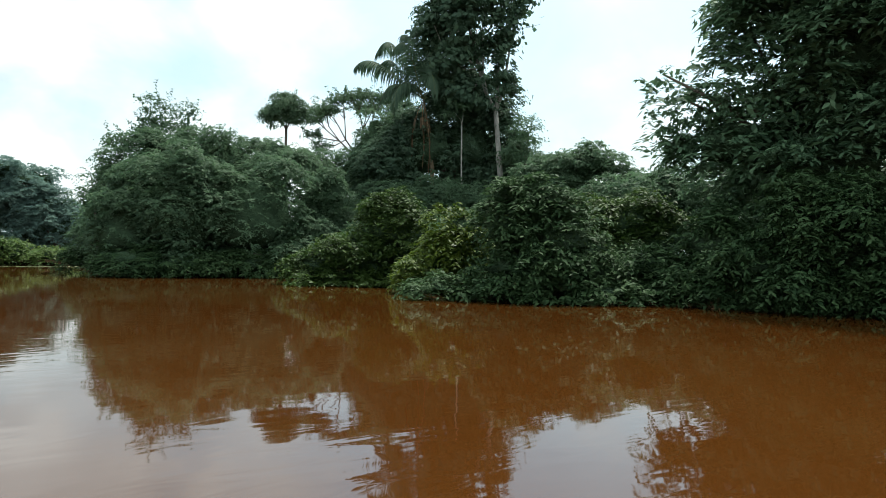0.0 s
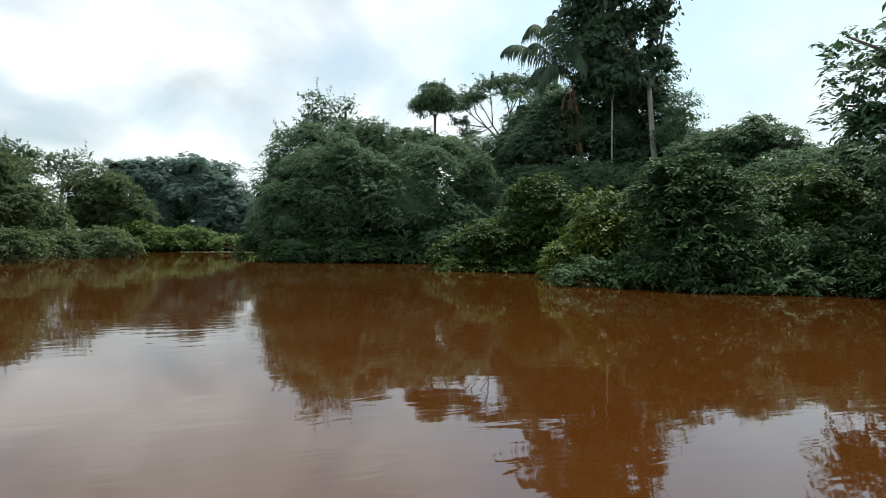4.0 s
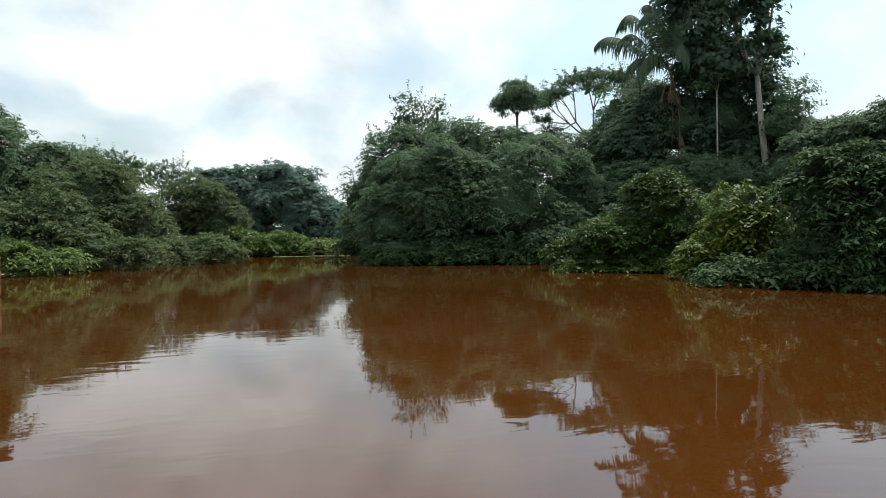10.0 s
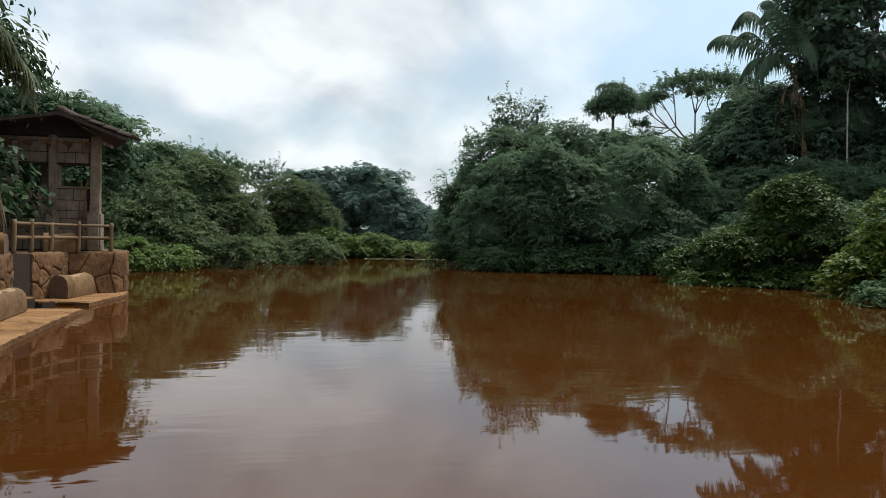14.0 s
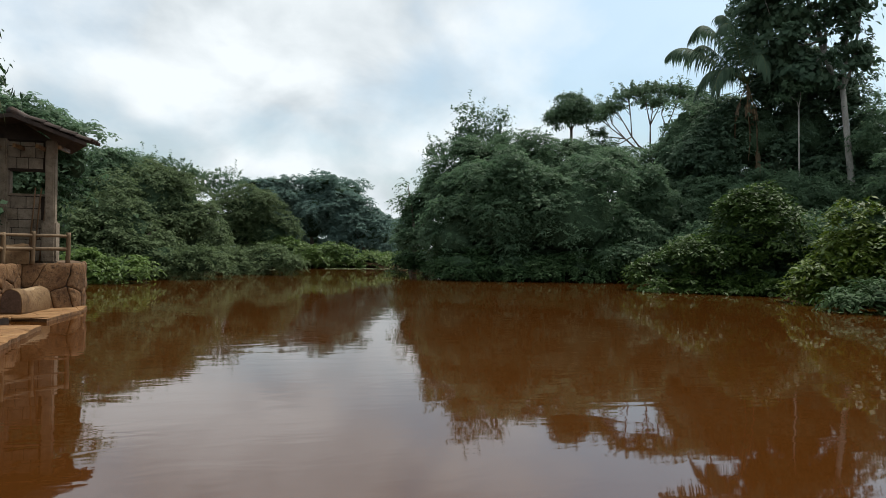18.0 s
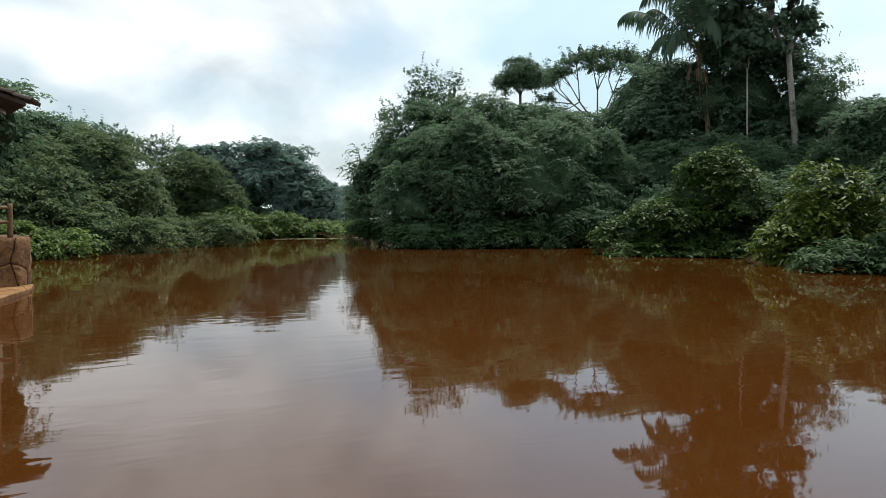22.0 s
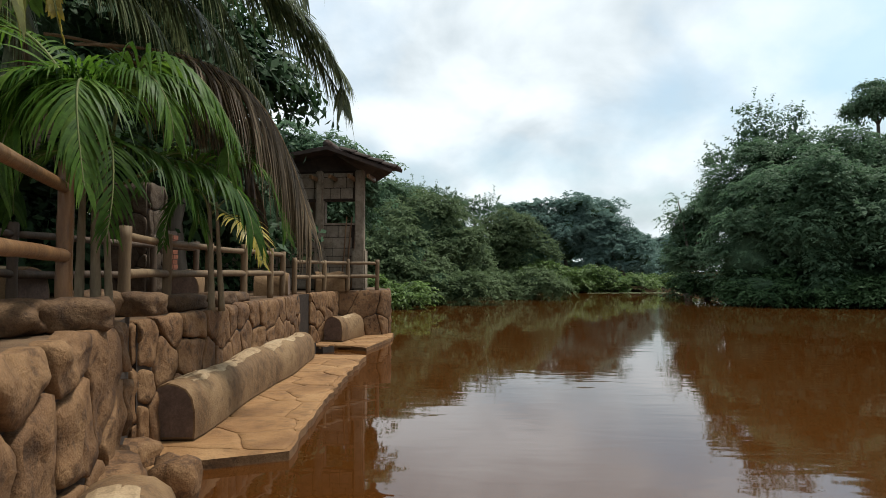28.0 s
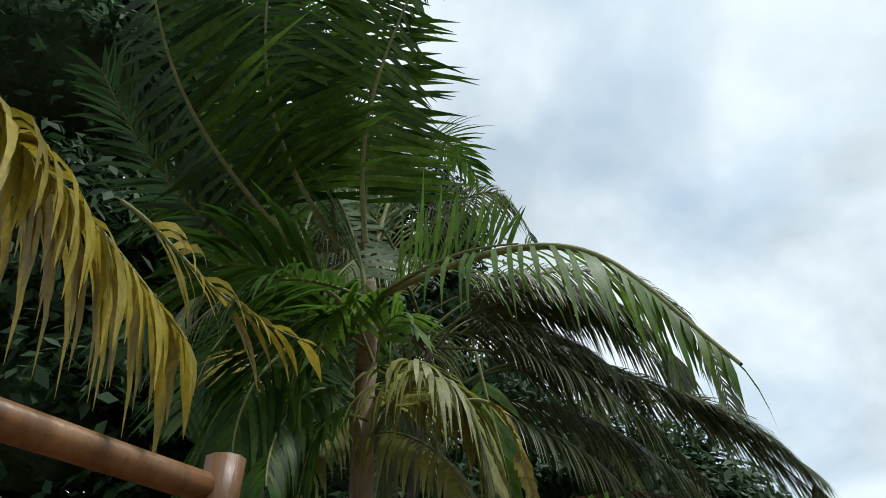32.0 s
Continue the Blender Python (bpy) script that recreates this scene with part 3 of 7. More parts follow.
sparse_tree((13.9, 38.7), 11, [(13, 38.9, 9.8, 1, 0.8, 1.6, 0.45), (14.8, 38.6, 9.6, 0.9, 0.8, 1.5, 0.45), (13.8, 38.7, 8.4, 1.8, 1.5, 1, 0.6), (11, 39.2, 8, 1, 0.8, 0.7, 0.5), (10.6, 39.3, 6.1, 0.7, 0.6, 0.8, 0.5), (12.4, 39.1, 8.8, 0.8, 0.7, 0.8, 0.5)],
    "thin-crowned riverside tree with feathery upright twigs")
broad_tree((26.0, 37.6), 27, [(24.1, 38.5, 6.5, 2.3, 1.8, 2.3, 1), (26.6, 37.2, 6.7, 2.5, 2, 2.9, 1), (27.7, 36.7, 9.2, 2.1, 1.7, 2.7, 1), (25.6, 37.8, 3.7, 3.3, 2.7, 2.5, 1), (22.9, 38.9, 7.7, 1.7, 1.3, 1.3, 1)],
    "tall dark green forest tree behind the shore bushes")
round_tree((27.2, 53.4), 21, [(26.8, 53.5, 14.4, 1.8, 1.6, 1.5, 0.9), (26, 53.9, 13.9, 1.1, 1, 1.1, 0.8), (27.7, 53.2, 14.1, 1.1, 1, 1.1, 0.8)],
    "slender forest tree with a small round crown")
umbrella_tree((34.8, 51.9), 26, [(30.2, 54.1, 14.3, 1.2, 1.1, 0.4, 0.66), (31.2, 53.7, 15.3, 1.5, 1.4, 0.4, 0.66), (32.5, 53, 16.2, 1.6, 1.5, 0.4, 0.66), (33.9, 52.4, 16.7, 1.8, 1.6, 0.4, 0.66), (35.4, 51.6, 16.8, 1.8, 1.6, 0.4, 0.66), (36.8, 50.9, 16.6, 1.6, 1.5, 0.4, 0.66), (38, 50.3, 16.1, 1.6, 1.5, 0.4, 0.66), (38.9, 49.9, 15.2, 1.4, 1.2, 0.5, 0.66), (30, 54.2, 12.8, 0.9, 0.8, 0.4, 0.66), (30.7, 53.9, 11.6, 1.1, 0.9, 0.4, 0.66), (32, 55.7, 15.5, 1.6, 1.5, 0.4, 0.66), (35.9, 54.1, 16.2, 1.6, 1.5, 0.4, 0.66), (34.6, 50.5, 15.5, 1.4, 1.2, 0.3, 0.66), (37.2, 49.7, 15, 1.2, 1.1, 0.3, 0.66)],
    "flat-topped umbrella tree with bare pale branches")
tall_tree((32.9, 28.2), 40, [(30.7, 30, 16.9, 3, 2.7, 2, 0.68), (32.7, 28.3, 16.7, 1.7, 1.5, 1.8, 0.68), (29.1, 31.1, 16.2, 1.7, 1.5, 1.5, 0.68), (32.3, 28.7, 14.4, 1.4, 1.3, 2, 0.68), (32.9, 28.2, 12.5, 1, 0.9, 1.1, 0.6), (30.2, 30.4, 14.1, 1.9, 1.7, 1.4, 0.68), (31.2, 29.6, 19.3, 3.1, 2.8, 1.8, 0.68), (29.7, 30.7, 21.4, 3.3, 3, 1.9, 0.68), (32.4, 28.6, 21.8, 3.4, 3, 2.1, 0.68), (33.4, 27.8, 19.3, 1.6, 1.5, 1.6, 0.66), (31, 29.7, 12.1, 2, 1.8, 1.2, 0.66)],
    "tall rainforest tree with a pale straight trunk and glossy leaves")
dark_tree((31.2, 32.1), 36, [(30.6, 32.6, 11.8, 1.5, 1.2, 2.2, 1), (32.3, 31.2, 12.2, 1.5, 1.2, 2.4, 1), (33.6, 30.2, 11, 1.4, 1.1, 2.2, 1), (29.7, 33.1, 8.6, 3, 2.4, 3.4, 1), (32, 31.5, 9, 2.6, 2.1, 3.6, 1), (27.7, 34.3, 6.9, 2.4, 1.9, 3, 1), (34.2, 29.7, 7.8, 2, 1.6, 2.8, 1), (32.7, 31, 5.8, 3.6, 2.9, 2, 1)],
    "dark forest tree hung with climbing vines")
sparse_tree((33.1, 26.7), 42, [(33.2, 26.6, 9.5, 1.2, 1.1, 1, 0.4), (32.9, 26.9, 8.2, 1.5, 1.4, 0.9, 0.6)],
    "small airy tree at the forest edge")
broad_tree((32.3, 21.9), 46, [(32, 22.2, 5.9, 2.5, 2, 1.5, 1), (33.3, 20.8, 6.5, 1.9, 1.5, 1.1, 1), (34.4, 19.6, 5.5, 1.9, 1.5, 1, 1), (30.9, 23.3, 5.5, 1.7, 1.3, 1.7, 1), (33, 21.1, 7.3, 0.8, 0.7, 0.7, 1)],
    "mid-green forest tree behind the riverside thicket")
big_leaf_tree((27.6, 6.0), 65, [(27.2, 6.8, 7.8, 3, 2.4, 2.5, 0.66), (28.2, 4.8, 8, 3, 2.4, 3.4, 0.75), (26.3, 8.5, 7.8, 1.7, 1.4, 1.6, 0.6), (25.6, 9.6, 7.2, 1.4, 1.1, 1.1, 0.55), (25.1, 10.4, 8.3, 0.9, 0.7, 0.5, 0.45), (25.1, 10.3, 6, 1.1, 0.9, 0.5, 0.45), (26.4, 8.3, 5.5, 2.2, 1.8, 1.2, 0.7), (28.8, 3.1, 7.1, 3.4, 2.7, 3.8, 1), (27.6, 6, 4.8, 3.3, 2.7, 1.6, 1), (27.2, 6.9, 9.7, 2.6, 2, 1.4, 0.5), (26.6, 7.9, 9.5, 1.4, 1.1, 0.9, 0.5), (27.5, 6.3, 11.5, 3.1, 2.5, 1.9, 0.72), (28.3, 4.5, 12, 3.6, 2.9, 2.2, 0.75), (27, 7.3, 11, 1.9, 1.5, 1.2, 0.6), (28.7, 3.4, 10.1, 3, 2.4, 2.6, 0.8)],
    "large spreading tree with broad drooping leaves over the river")
bush((18.1, 21.9), 27, [(16.8, 22.5, 0.8, 1.3, 1, 0.7, 1), (18.2, 21.9, 1.4, 1.6, 1.2, 1.2, 1), (19.7, 21.1, 2.5, 1.8, 1.5, 1.6, 1), (19.9, 20.9, 3.5, 1.3, 1, 0.7, 1), (18.8, 21.5, 0.6, 1.8, 1.5, 0.8, 1)],
    "bright green riverside shrub leaning over the water", 'bright')
bush((19.2, 15.4), 36, [(19.6, 15.2, 2.4, 1, 0.8, 0.8, 1), (18.9, 15.7, 1.3, 1.2, 1, 1, 1), (19.9, 14.9, 0.9, 1.5, 1.2, 1.1, 1), (18.5, 15.9, 0.4, 1, 0.8, 0.5, 1)],
    "yellow-green riverside shrub with light new leaves", 'yellow')
bush((20.0, 11.6), 43, [(19.3, 12.2, 2.5, 1.4, 1.1, 1.2, 1), (20.4, 11.2, 2.1, 1.8, 1.5, 1.5, 1), (19.7, 11.8, 1, 2.1, 1.7, 1, 1), (21.2, 10.4, 1.2, 1.4, 1.1, 1.2, 1), (19.2, 12.2, 3.5, 0.8, 0.6, 0.5, 1), (20.1, 11.5, 3.5, 1, 0.8, 0.6, 1)],
    "dense dark shrub with glossy hanging leaves", 'glossy')
bush((25.9, 12.6), 51, [(25.7, 12.8, 2.8, 1.9, 1.5, 1.2, 1), (26.8, 11.4, 2.3, 1.7, 1.3, 1.3, 1), (25.1, 13.4, 3.2, 1, 0.8, 0.7, 1)],
    "light green thicket behind the bank", 'bright')
bush((23.4, 8.9), 54, [(23.2, 9.2, 1.2, 1.2, 1, 0.8, 1), (23.9, 8.2, 0.9, 1.6, 1.3, 0.8, 1), (24.3, 7.6, 1.9, 1.6, 1.3, 1.2, 1)],
    "low large-leaved bush at the waterline", 'glossy')
bush((24.9, 4.9), 65, [(24.2, 6.1, 1.3, 1.6, 1.2, 1.5, 1), (24.9, 4.7, 2.1, 1.9, 1.6, 1.9, 1), (25.4, 3.6, 1.9, 1.7, 1.4, 2.1, 1), (24.8, 5, 0.7, 2.1, 1.7, 0.8, 1), (25.8, 2.6, 1.5, 1.9, 1.6, 1.7, 1), (26.1, 1.7, 1.6, 1.7, 1.4, 1.9, 1)],
    "tall dark riverside bush with drooping leaves", 'glossy')
olive_tree((-7.1, 42.4), -9, [(-8, 42.4, 4.5, 2, 1.7, 2.4, 1), (-5.1, 42.7, 3.4, 2, 1.7, 2.6, 1), (-6.9, 42.5, 1.9, 2.8, 2.2, 1.9, 1), (-9.2, 42.2, 3.1, 1.5, 1.2, 2.9, 1), (-4, 42.8, 1.8, 2.2, 1.8, 1.7, 1)],
    "rounded green tree on the far bend of the river")
sparse_tree((-4.2, 52.6), -4, [(-5.1, 52.5, 6.8, 1.4, 1.2, 0.9, 0.45), (-3.2, 52.7, 6.9, 1.2, 1, 0.9, 0.45), (-3.7, 52.6, 5.8, 1.4, 1.2, 0.6, 0.4)],
    "pale airy treetop above the bank trees")
olive_tree((-1.4, 50.7), -1, [(-2.3, 50.7, 2.8, 2.4, 1.9, 2.6, 1), (-0.1, 50.8, 2.3, 2.4, 1.9, 2.4, 1), (-1.4, 50.7, 4.6, 2.7, 2.1, 1.5, 1)],
    "olive green tree along the river bend")
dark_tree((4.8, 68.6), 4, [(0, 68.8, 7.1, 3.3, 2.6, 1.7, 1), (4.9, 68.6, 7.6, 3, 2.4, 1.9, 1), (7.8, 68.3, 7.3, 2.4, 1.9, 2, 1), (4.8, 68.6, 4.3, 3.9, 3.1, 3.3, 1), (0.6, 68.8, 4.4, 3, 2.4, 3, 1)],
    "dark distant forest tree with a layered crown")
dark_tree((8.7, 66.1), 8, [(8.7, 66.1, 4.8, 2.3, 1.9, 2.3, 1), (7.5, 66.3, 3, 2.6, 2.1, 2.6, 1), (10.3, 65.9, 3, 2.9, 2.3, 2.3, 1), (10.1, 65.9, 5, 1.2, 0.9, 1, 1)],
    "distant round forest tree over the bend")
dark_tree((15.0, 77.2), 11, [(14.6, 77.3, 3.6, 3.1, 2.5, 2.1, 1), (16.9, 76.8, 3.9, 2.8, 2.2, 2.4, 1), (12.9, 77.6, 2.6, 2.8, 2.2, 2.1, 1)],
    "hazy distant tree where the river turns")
bush((6.1, 50.3), 7, [(5.6, 50.4, 0.9, 2, 1.6, 0.9, 1), (7.7, 50.1, 0.7, 2.2, 1.8, 0.6, 1), (4.3, 50.5, 0.7, 1.8, 1.4, 0.7, 1)],
    "low bright green bank shrub", 'fresh')
bush((1.7, 49.7), 2, [(1.6, 49.7, 1.2, 2.2, 1.7, 1.2, 1), (-0.6, 49.8, 0.6, 1.9, 1.6, 0.8, 1), (3.3, 49.6, 0.8, 1.5, 1.2, 0.9, 1)],
    "yellow-green bank shrub near the bend", 'fresh')
bush((-2.9, 45.7), -3, [(-3.3, 45.7, 0.7, 2, 1.6, 0.9, 1), (-5.3, 45.5, 0.6, 1.8, 1.4, 0.9, 1)],
    "low green shrub along the water's edge", 'olive')
broad_tree((-8.5, 38.2), -16, [(-14.3, 39.2, 8, 2.3, 1.9, 1.5, 1), (-12.8, 39.7, 8, 1.9, 1.6, 1.4, 1), (-11.5, 40.1, 7.7, 1.1, 1, 1.6, 1), (-13.2, 39.6, 6.1, 2.8, 2.4, 2.3, 1), (-11.3, 40.2, 5.3, 1.7, 1.5, 2.3, 1), (-8.1, 38.3, 4.6, 2.4, 1.9, 2.7, 1), (-11.1, 37.3, 4.1, 3.5, 2.8, 4.3, 1), (-13, 36.7, 3.1, 3.5, 2.8, 4.6, 1)],
    "tall shaded tree behind the stone pavilion")
olive_tree((-5.4, 32.5), -14, [(-5.9, 35.9, 3.3, 2.6, 2.2, 3.1, 1), (-6.6, 32.2, 2, 2.3, 1.8, 2.3, 1), (-4.2, 36.2, 2.8, 2.2, 1.8, 2.6, 1), (-8.7, 31.5, 1.4, 2.9, 2.3, 2, 1)],
    "green leafy tree beside the stone pavilion")
broad_tree((9.9, 42.5), 14, [(11.2, 43.3, 2.2, 1.3, 1.1, 0.9, 1), (10, 43.5, 2.3, 1, 0.9, 0.8, 1), (10.4, 45.1, 4, 1.2, 1.1, 2, 0.7), (11.2, 45, 2.9, 1.8, 1.5, 2.4, 1), (10.1, 45.2, 6.3, 0.8, 0.8, 0.7, 0.4), (11.9, 44.8, 4.8, 1.6, 1.3, 2, 1)],
    "tree at the tip of the wooded point")
bush((13.2, 31.1), 13, [(10.5, 31.6, 0.7, 2.3, 1.8, 0.9, 1), (13.4, 31, 0.6, 2.6, 2.1, 0.9, 1), (16.5, 30.2, 0.6, 2.6, 2.1, 0.8, 1), (18.5, 29.4, 1, 1.6, 1.3, 1.1, 1)],
    "dark low riverside undergrowth with hanging leaves", 'glossy')
broad_tree((23.9, 31.9), 28, [(23.3, 32.2, 2, 2.9, 2.3, 2.2, 1), (25.8, 30.8, 3.9, 2.9, 2.3, 2.5, 1), (28.5, 29.1, 4.3, 2.9, 2.3, 2.2, 1), (30.5, 27.6, 4, 2.5, 2, 2.2, 1), (32.9, 25.5, 4.4, 2.5, 2, 1.8, 1), (35.2, 23.2, 4.1, 2.5, 2, 1.8, 1), (21.4, 33.1, 1.3, 1.8, 1.4, 1.6, 1)],
    "dark forest understorey behind the shore bushes")
broad_tree((31.2, 15.5), 53, [(30.3, 16.6, 3.9, 2.6, 2.1, 1.5, 1), (31.9, 14.5, 4.2, 2.3, 1.9, 1.8, 1), (33.2, 12.6, 3.9, 2.6, 2.1, 2.3, 1), (31.7, 14.9, 2.5, 2.9, 2.3, 1.5, 1)],
    "shaded understorey below the spreading tree")
broad_tree((31.9, 8.6), 64, [(31.3, 9.9, 3.4, 2.9, 2.3, 2.4, 1), (32.4, 7.6, 3.4, 2.9, 2.3, 2.7, 1), (33.3, 5.2, 3.3, 3.2, 2.5, 2.9, 1)],
    "deep green forest tree behind the bank bushes")
dark_tree((7.0, 72.4), 6, [(-0.6, 72.8, 2.1, 3.8, 3, 2.5, 1), (4.4, 72.6, 1.7, 3.8, 3, 2.2, 1), (9.4, 72.1, 1.9, 3.8, 3, 2.5, 1), (14.3, 71.3, 1.8, 3.2, 2.5, 2.2, 1)],
    "distant forest wall along the river bend")
bush((-6.2, 39.3), -9, [(-7.9, 39, 0.6, 1.4, 1.1, 0.9, 1), (-6.3, 39.3, 0.5, 1.5, 1.2, 0.8, 1), (-4.6, 39.5, 0.3, 1.5, 1.2, 0.6, 1)],
    "leafy low bush on the river bank", 'olive')
olive_tree((-6.2, 41.3), -8, [(-9.6, 45.1, 5.1, 2.4, 1.9, 2.4, 1), (-7, 45.6, 4.7, 2.8, 2.2, 2.4, 1)],
    "tall green tree on the river bank behind the pavilion")
shade_tree((-11.2, 2.9), -79, [(-11.4, 0.6, 13.6, 4, 3.2, 3.7, 1), (-10.8, 4.3, 11.8, 2.5, 2, 3, 1), (-10.9, 3.8, 7.7, 2.8, 2.2, 2.4, 1)],
    "dense dark tree behind the palms")
shade_tree((-9.2, 9.0), -47, [(-10.7, 7.1, 6.2, 2.6, 2.1, 3, 1), (-8.6, 9.6, 5.3, 1.7, 1.3, 2, 1), (-9.5, 8.6, 3.8, 2.2, 1.7, 1.3, 1), (-7.3, 10.7, 3.8, 1, 0.8, 1.1, 1)],
    "shaded broadleaf tree at the back of the terrace")
shade_tree((-10.5, 11.9), -42, [(-11, 11.4, 3.3, 1.9, 1.5, 1.6, 1), (-9.7, 12.6, 3.4, 1.9, 1.5, 1.7, 1), (-8, 13.7, 3.2, 1.6, 1.3, 1.5, 1), (-6.5, 14.5, 2.6, 1.2, 1, 1.1, 1), (-10.7, 11.6, 2, 2.1, 1.7, 0.8, 1), (-8.8, 13.2, 1.9, 2.1, 1.7, 0.7, 1)],
    "dark thicket behind the terrace")
shade_tree((-9.5, 23.0), -22, [(-9.5, 23, 2.9, 1.5, 1.2, 1.5, 1), (-10.9, 22.3, 3.3, 1.5, 1.2, 1.9, 1), (-8.2, 22.6, 4.6, 1.6, 1.3, 1.6, 1), (-10, 22.4, 5, 1.6, 1.3, 1.6, 1), (-7.2, 22.8, 3, 1.3, 1.1, 1.4, 1)],
    "dark green tree behind the terrace")
bush((21.5, 20.5), 34, [(20.7, 21.1, 0.9, 1.6, 1.3, 1.1, 1), (22.4, 19.9, 1.7, 1.6, 1.3, 1.3, 1)],
    "shaded shrub on the river bank", 'glossy')
bush((24.0, 12.4), 49, [(23.3, 13.2, 0.5, 1.4, 1.1, 0.7, 1), (24.5, 11.9, 0.7, 1.4, 1.1, 0.9, 1), (25.2, 11, 1.2, 1.3, 1.1, 0.9, 1)],
    "shaded low shrub on the river bank", 'glossy')
bush((9.3, 37.5), 15, [(8.8, 37.7, 0.6, 1, 0.8, 0.7, 1), (10.1, 37.3, 0.5, 1.5, 1.2, 0.8, 1), (11.9, 36.7, 0.4, 1.7, 1.3, 0.7, 1), (13.8, 36, 0.2, 1.7, 1.3, 0.7, 1)],
    "low dark bush at the tip of the wooded point", 'glossy')
bush((-7.1, 36.2), -11, [(-7.9, 36, 1.2, 1, 0.8, 1, 1), (-6.5, 36.3, 0.9, 1.4, 1.1, 0.7, 1), (-5, 36.5, 0.9, 1.3, 1, 0.6, 1)],
    "low leafy bush on the river bank", 'olive')
bush((10.1, 52.7), 11, [(10, 52.7, 0.5, 2.1, 1.7, 0.7, 1), (11.7, 52.4, 0.6, 1.4, 1.1, 0.7, 1)],
    "low bright green shrub where the river bends", 'fresh')
shade_tree((-7.1, 12.4), -30, [(-7.5, 12.2, 5.8, 1.7, 1.4, 1.6, 1), (-6.3, 12.9, 5.6, 1, 0.8, 1.1, 1), (-5.6, 13.2, 5.3, 0.5, 0.4, 0.5, 0.8), (-7, 12.5, 4.2, 1.5, 1.2, 1.1, 1)],
    "leafy green tree behind the coconut palm")
bush((18.6, 11.5), 41, [(16.9, 12.8, 0.3, 1.1, 0.9, 0.3, 1), (18.4, 11.7, 0.2, 1.3, 1, 0.3, 1), (19.7, 10.5, 0.2, 1.3, 1, 0.3, 1), (20.8, 9.3, 0.3, 1.1, 0.9, 0.4, 1)],
    "hanging leafy skirt of shrubs at the waterline", 'glossy')
bush((23.9, 6.8), 59, [(22.6, 8.7, 0.3, 1.4, 1.1, 0.4, 1), (23.5, 7.3, 0.3, 1.4, 1.1, 0.4, 1), (24.4, 5.8, 0.2, 1.4, 1.1, 0.4, 1), (25.1, 4.3, 0.2, 1.6, 1.2, 0.4, 1), (25.6, 3.1, 0.1, 1.6, 1.2, 0.5, 1), (26, 1.9, 0.2, 1.6, 1.2, 0.5, 1)],
    "drooping shrubs touching the water", 'glossy')
bush((15.5, 37.5), 23, [(13.5, 38.3, 1.1, 2.1, 1.7, 1.2, 1), (15.7, 37.4, 1.1, 2.5, 2, 1.2, 1), (18.1, 36.3, 1.1, 2.5, 2, 1.2, 1), (20.2, 35.1, 1, 2.5, 2, 1.2, 1), (22, 34, 1.2, 2.5, 2, 1.2, 1)],
    "dark undergrowth beneath the wooded point", 'glossy')
broad_tree((26.4, 20.6), 41, [(21.5, 24.1, 1.5, 2.3, 1.9, 1.9, 1), (23.9, 22.5, 1.8, 2.3, 1.9, 1.9, 1), (26, 20.9, 1.8, 2.3, 1.9, 1.9, 1), (27.9, 19.2, 1.9, 2.3, 1.9, 1.7, 1), (29.7, 17.4, 1.9, 2.3, 1.9, 1.7, 1)],
    "shaded low forest tree behind the bank shrubs")
broad_tree((30.6, 33.5), 36, [(27.5, 35.6, 2.5, 2.4, 1.9, 2.4, 1), (29.9, 33.9, 2.9, 2.4, 1.9, 2.4, 1), (32.2, 32.2, 3, 2.4, 1.9, 2.4, 1), (34.3, 30.4, 3, 2.4, 1.9, 2.4, 1)],
    "dark inner forest tree behind the shrubs")
pale_trunk_tree((30.2, 29.7), 36, [(30.2, 29.7, 11.4, 1, 0.9, 0.7, 0.6), (29.7, 30, 10.8, 0.7, 0.6, 0.5, 0.55)],
    "slender tree with a thin pale trunk")
shade_tree((-11.1, 9.9), -50, [(-12, 8.7, 3.3, 1.7, 1.4, 1.6, 1), (-11.3, 9.6, 3.2, 1.7, 1.4, 1.5, 1), (-11.3, 9.6, 2.1, 1.9, 1.5, 1.1, 1), (-10.2, 10.8, 1.9, 1.9, 1.5, 1, 1), (-9, 11.8, 1.7, 1.5, 1.2, 0.9, 1)],
    "dark hedge of shrubs at the back of the terrace")
bush((18.0, 20.6), 28, [(16.3, 21.4, 0.1, 1.2, 1, 0.3, 1), (17.6, 20.8, 0.1, 1.5, 1.2, 0.3, 1), (19.2, 20, 0.1, 1.5, 1.2, 0.3, 1), (20.4, 19.2, 0, 1.3, 1, 0.4, 1)],
    "low leafy shrubs hanging into the river", 'bright')
bush((-5.3, 30.9), -14, [(-7.2, 30.4, 0.8, 1.9, 1.5, 1.1, 1), (-5.7, 30.8, 0.5, 1.6, 1.3, 0.8, 1), (-4.6, 31.1, 0.9, 1.4, 1.1, 1, 1), (-2.9, 31.4, 0.6, 1.6, 1.3, 0.8, 1)],
    "leafy shrubs drooping into the water below the bank trees", 'olive')
bush((-1.0, 37.3), -6, [(-2.3, 37.1, 0.7, 1.4, 1.2, 0.9, 1), (-1, 37.3, 0.5, 1.4, 1.2, 0.6, 1), (0.6, 37.4, 0.8, 1.6, 1.3, 0.8, 1)],
    "green shrubs along the shaded river bank", 'olive')
dark_tree((36.4, 29.9), 50, [(35, 31.5, 6.3, 2.9, 2.3, 2.5, 1), (36.7, 29.6, 6.1, 2.9, 2.3, 2.5, 1), (38.1, 27.7, 5.8, 2.9, 2.3, 2.9, 1)],
    "dark forest tree between the tall trunks")
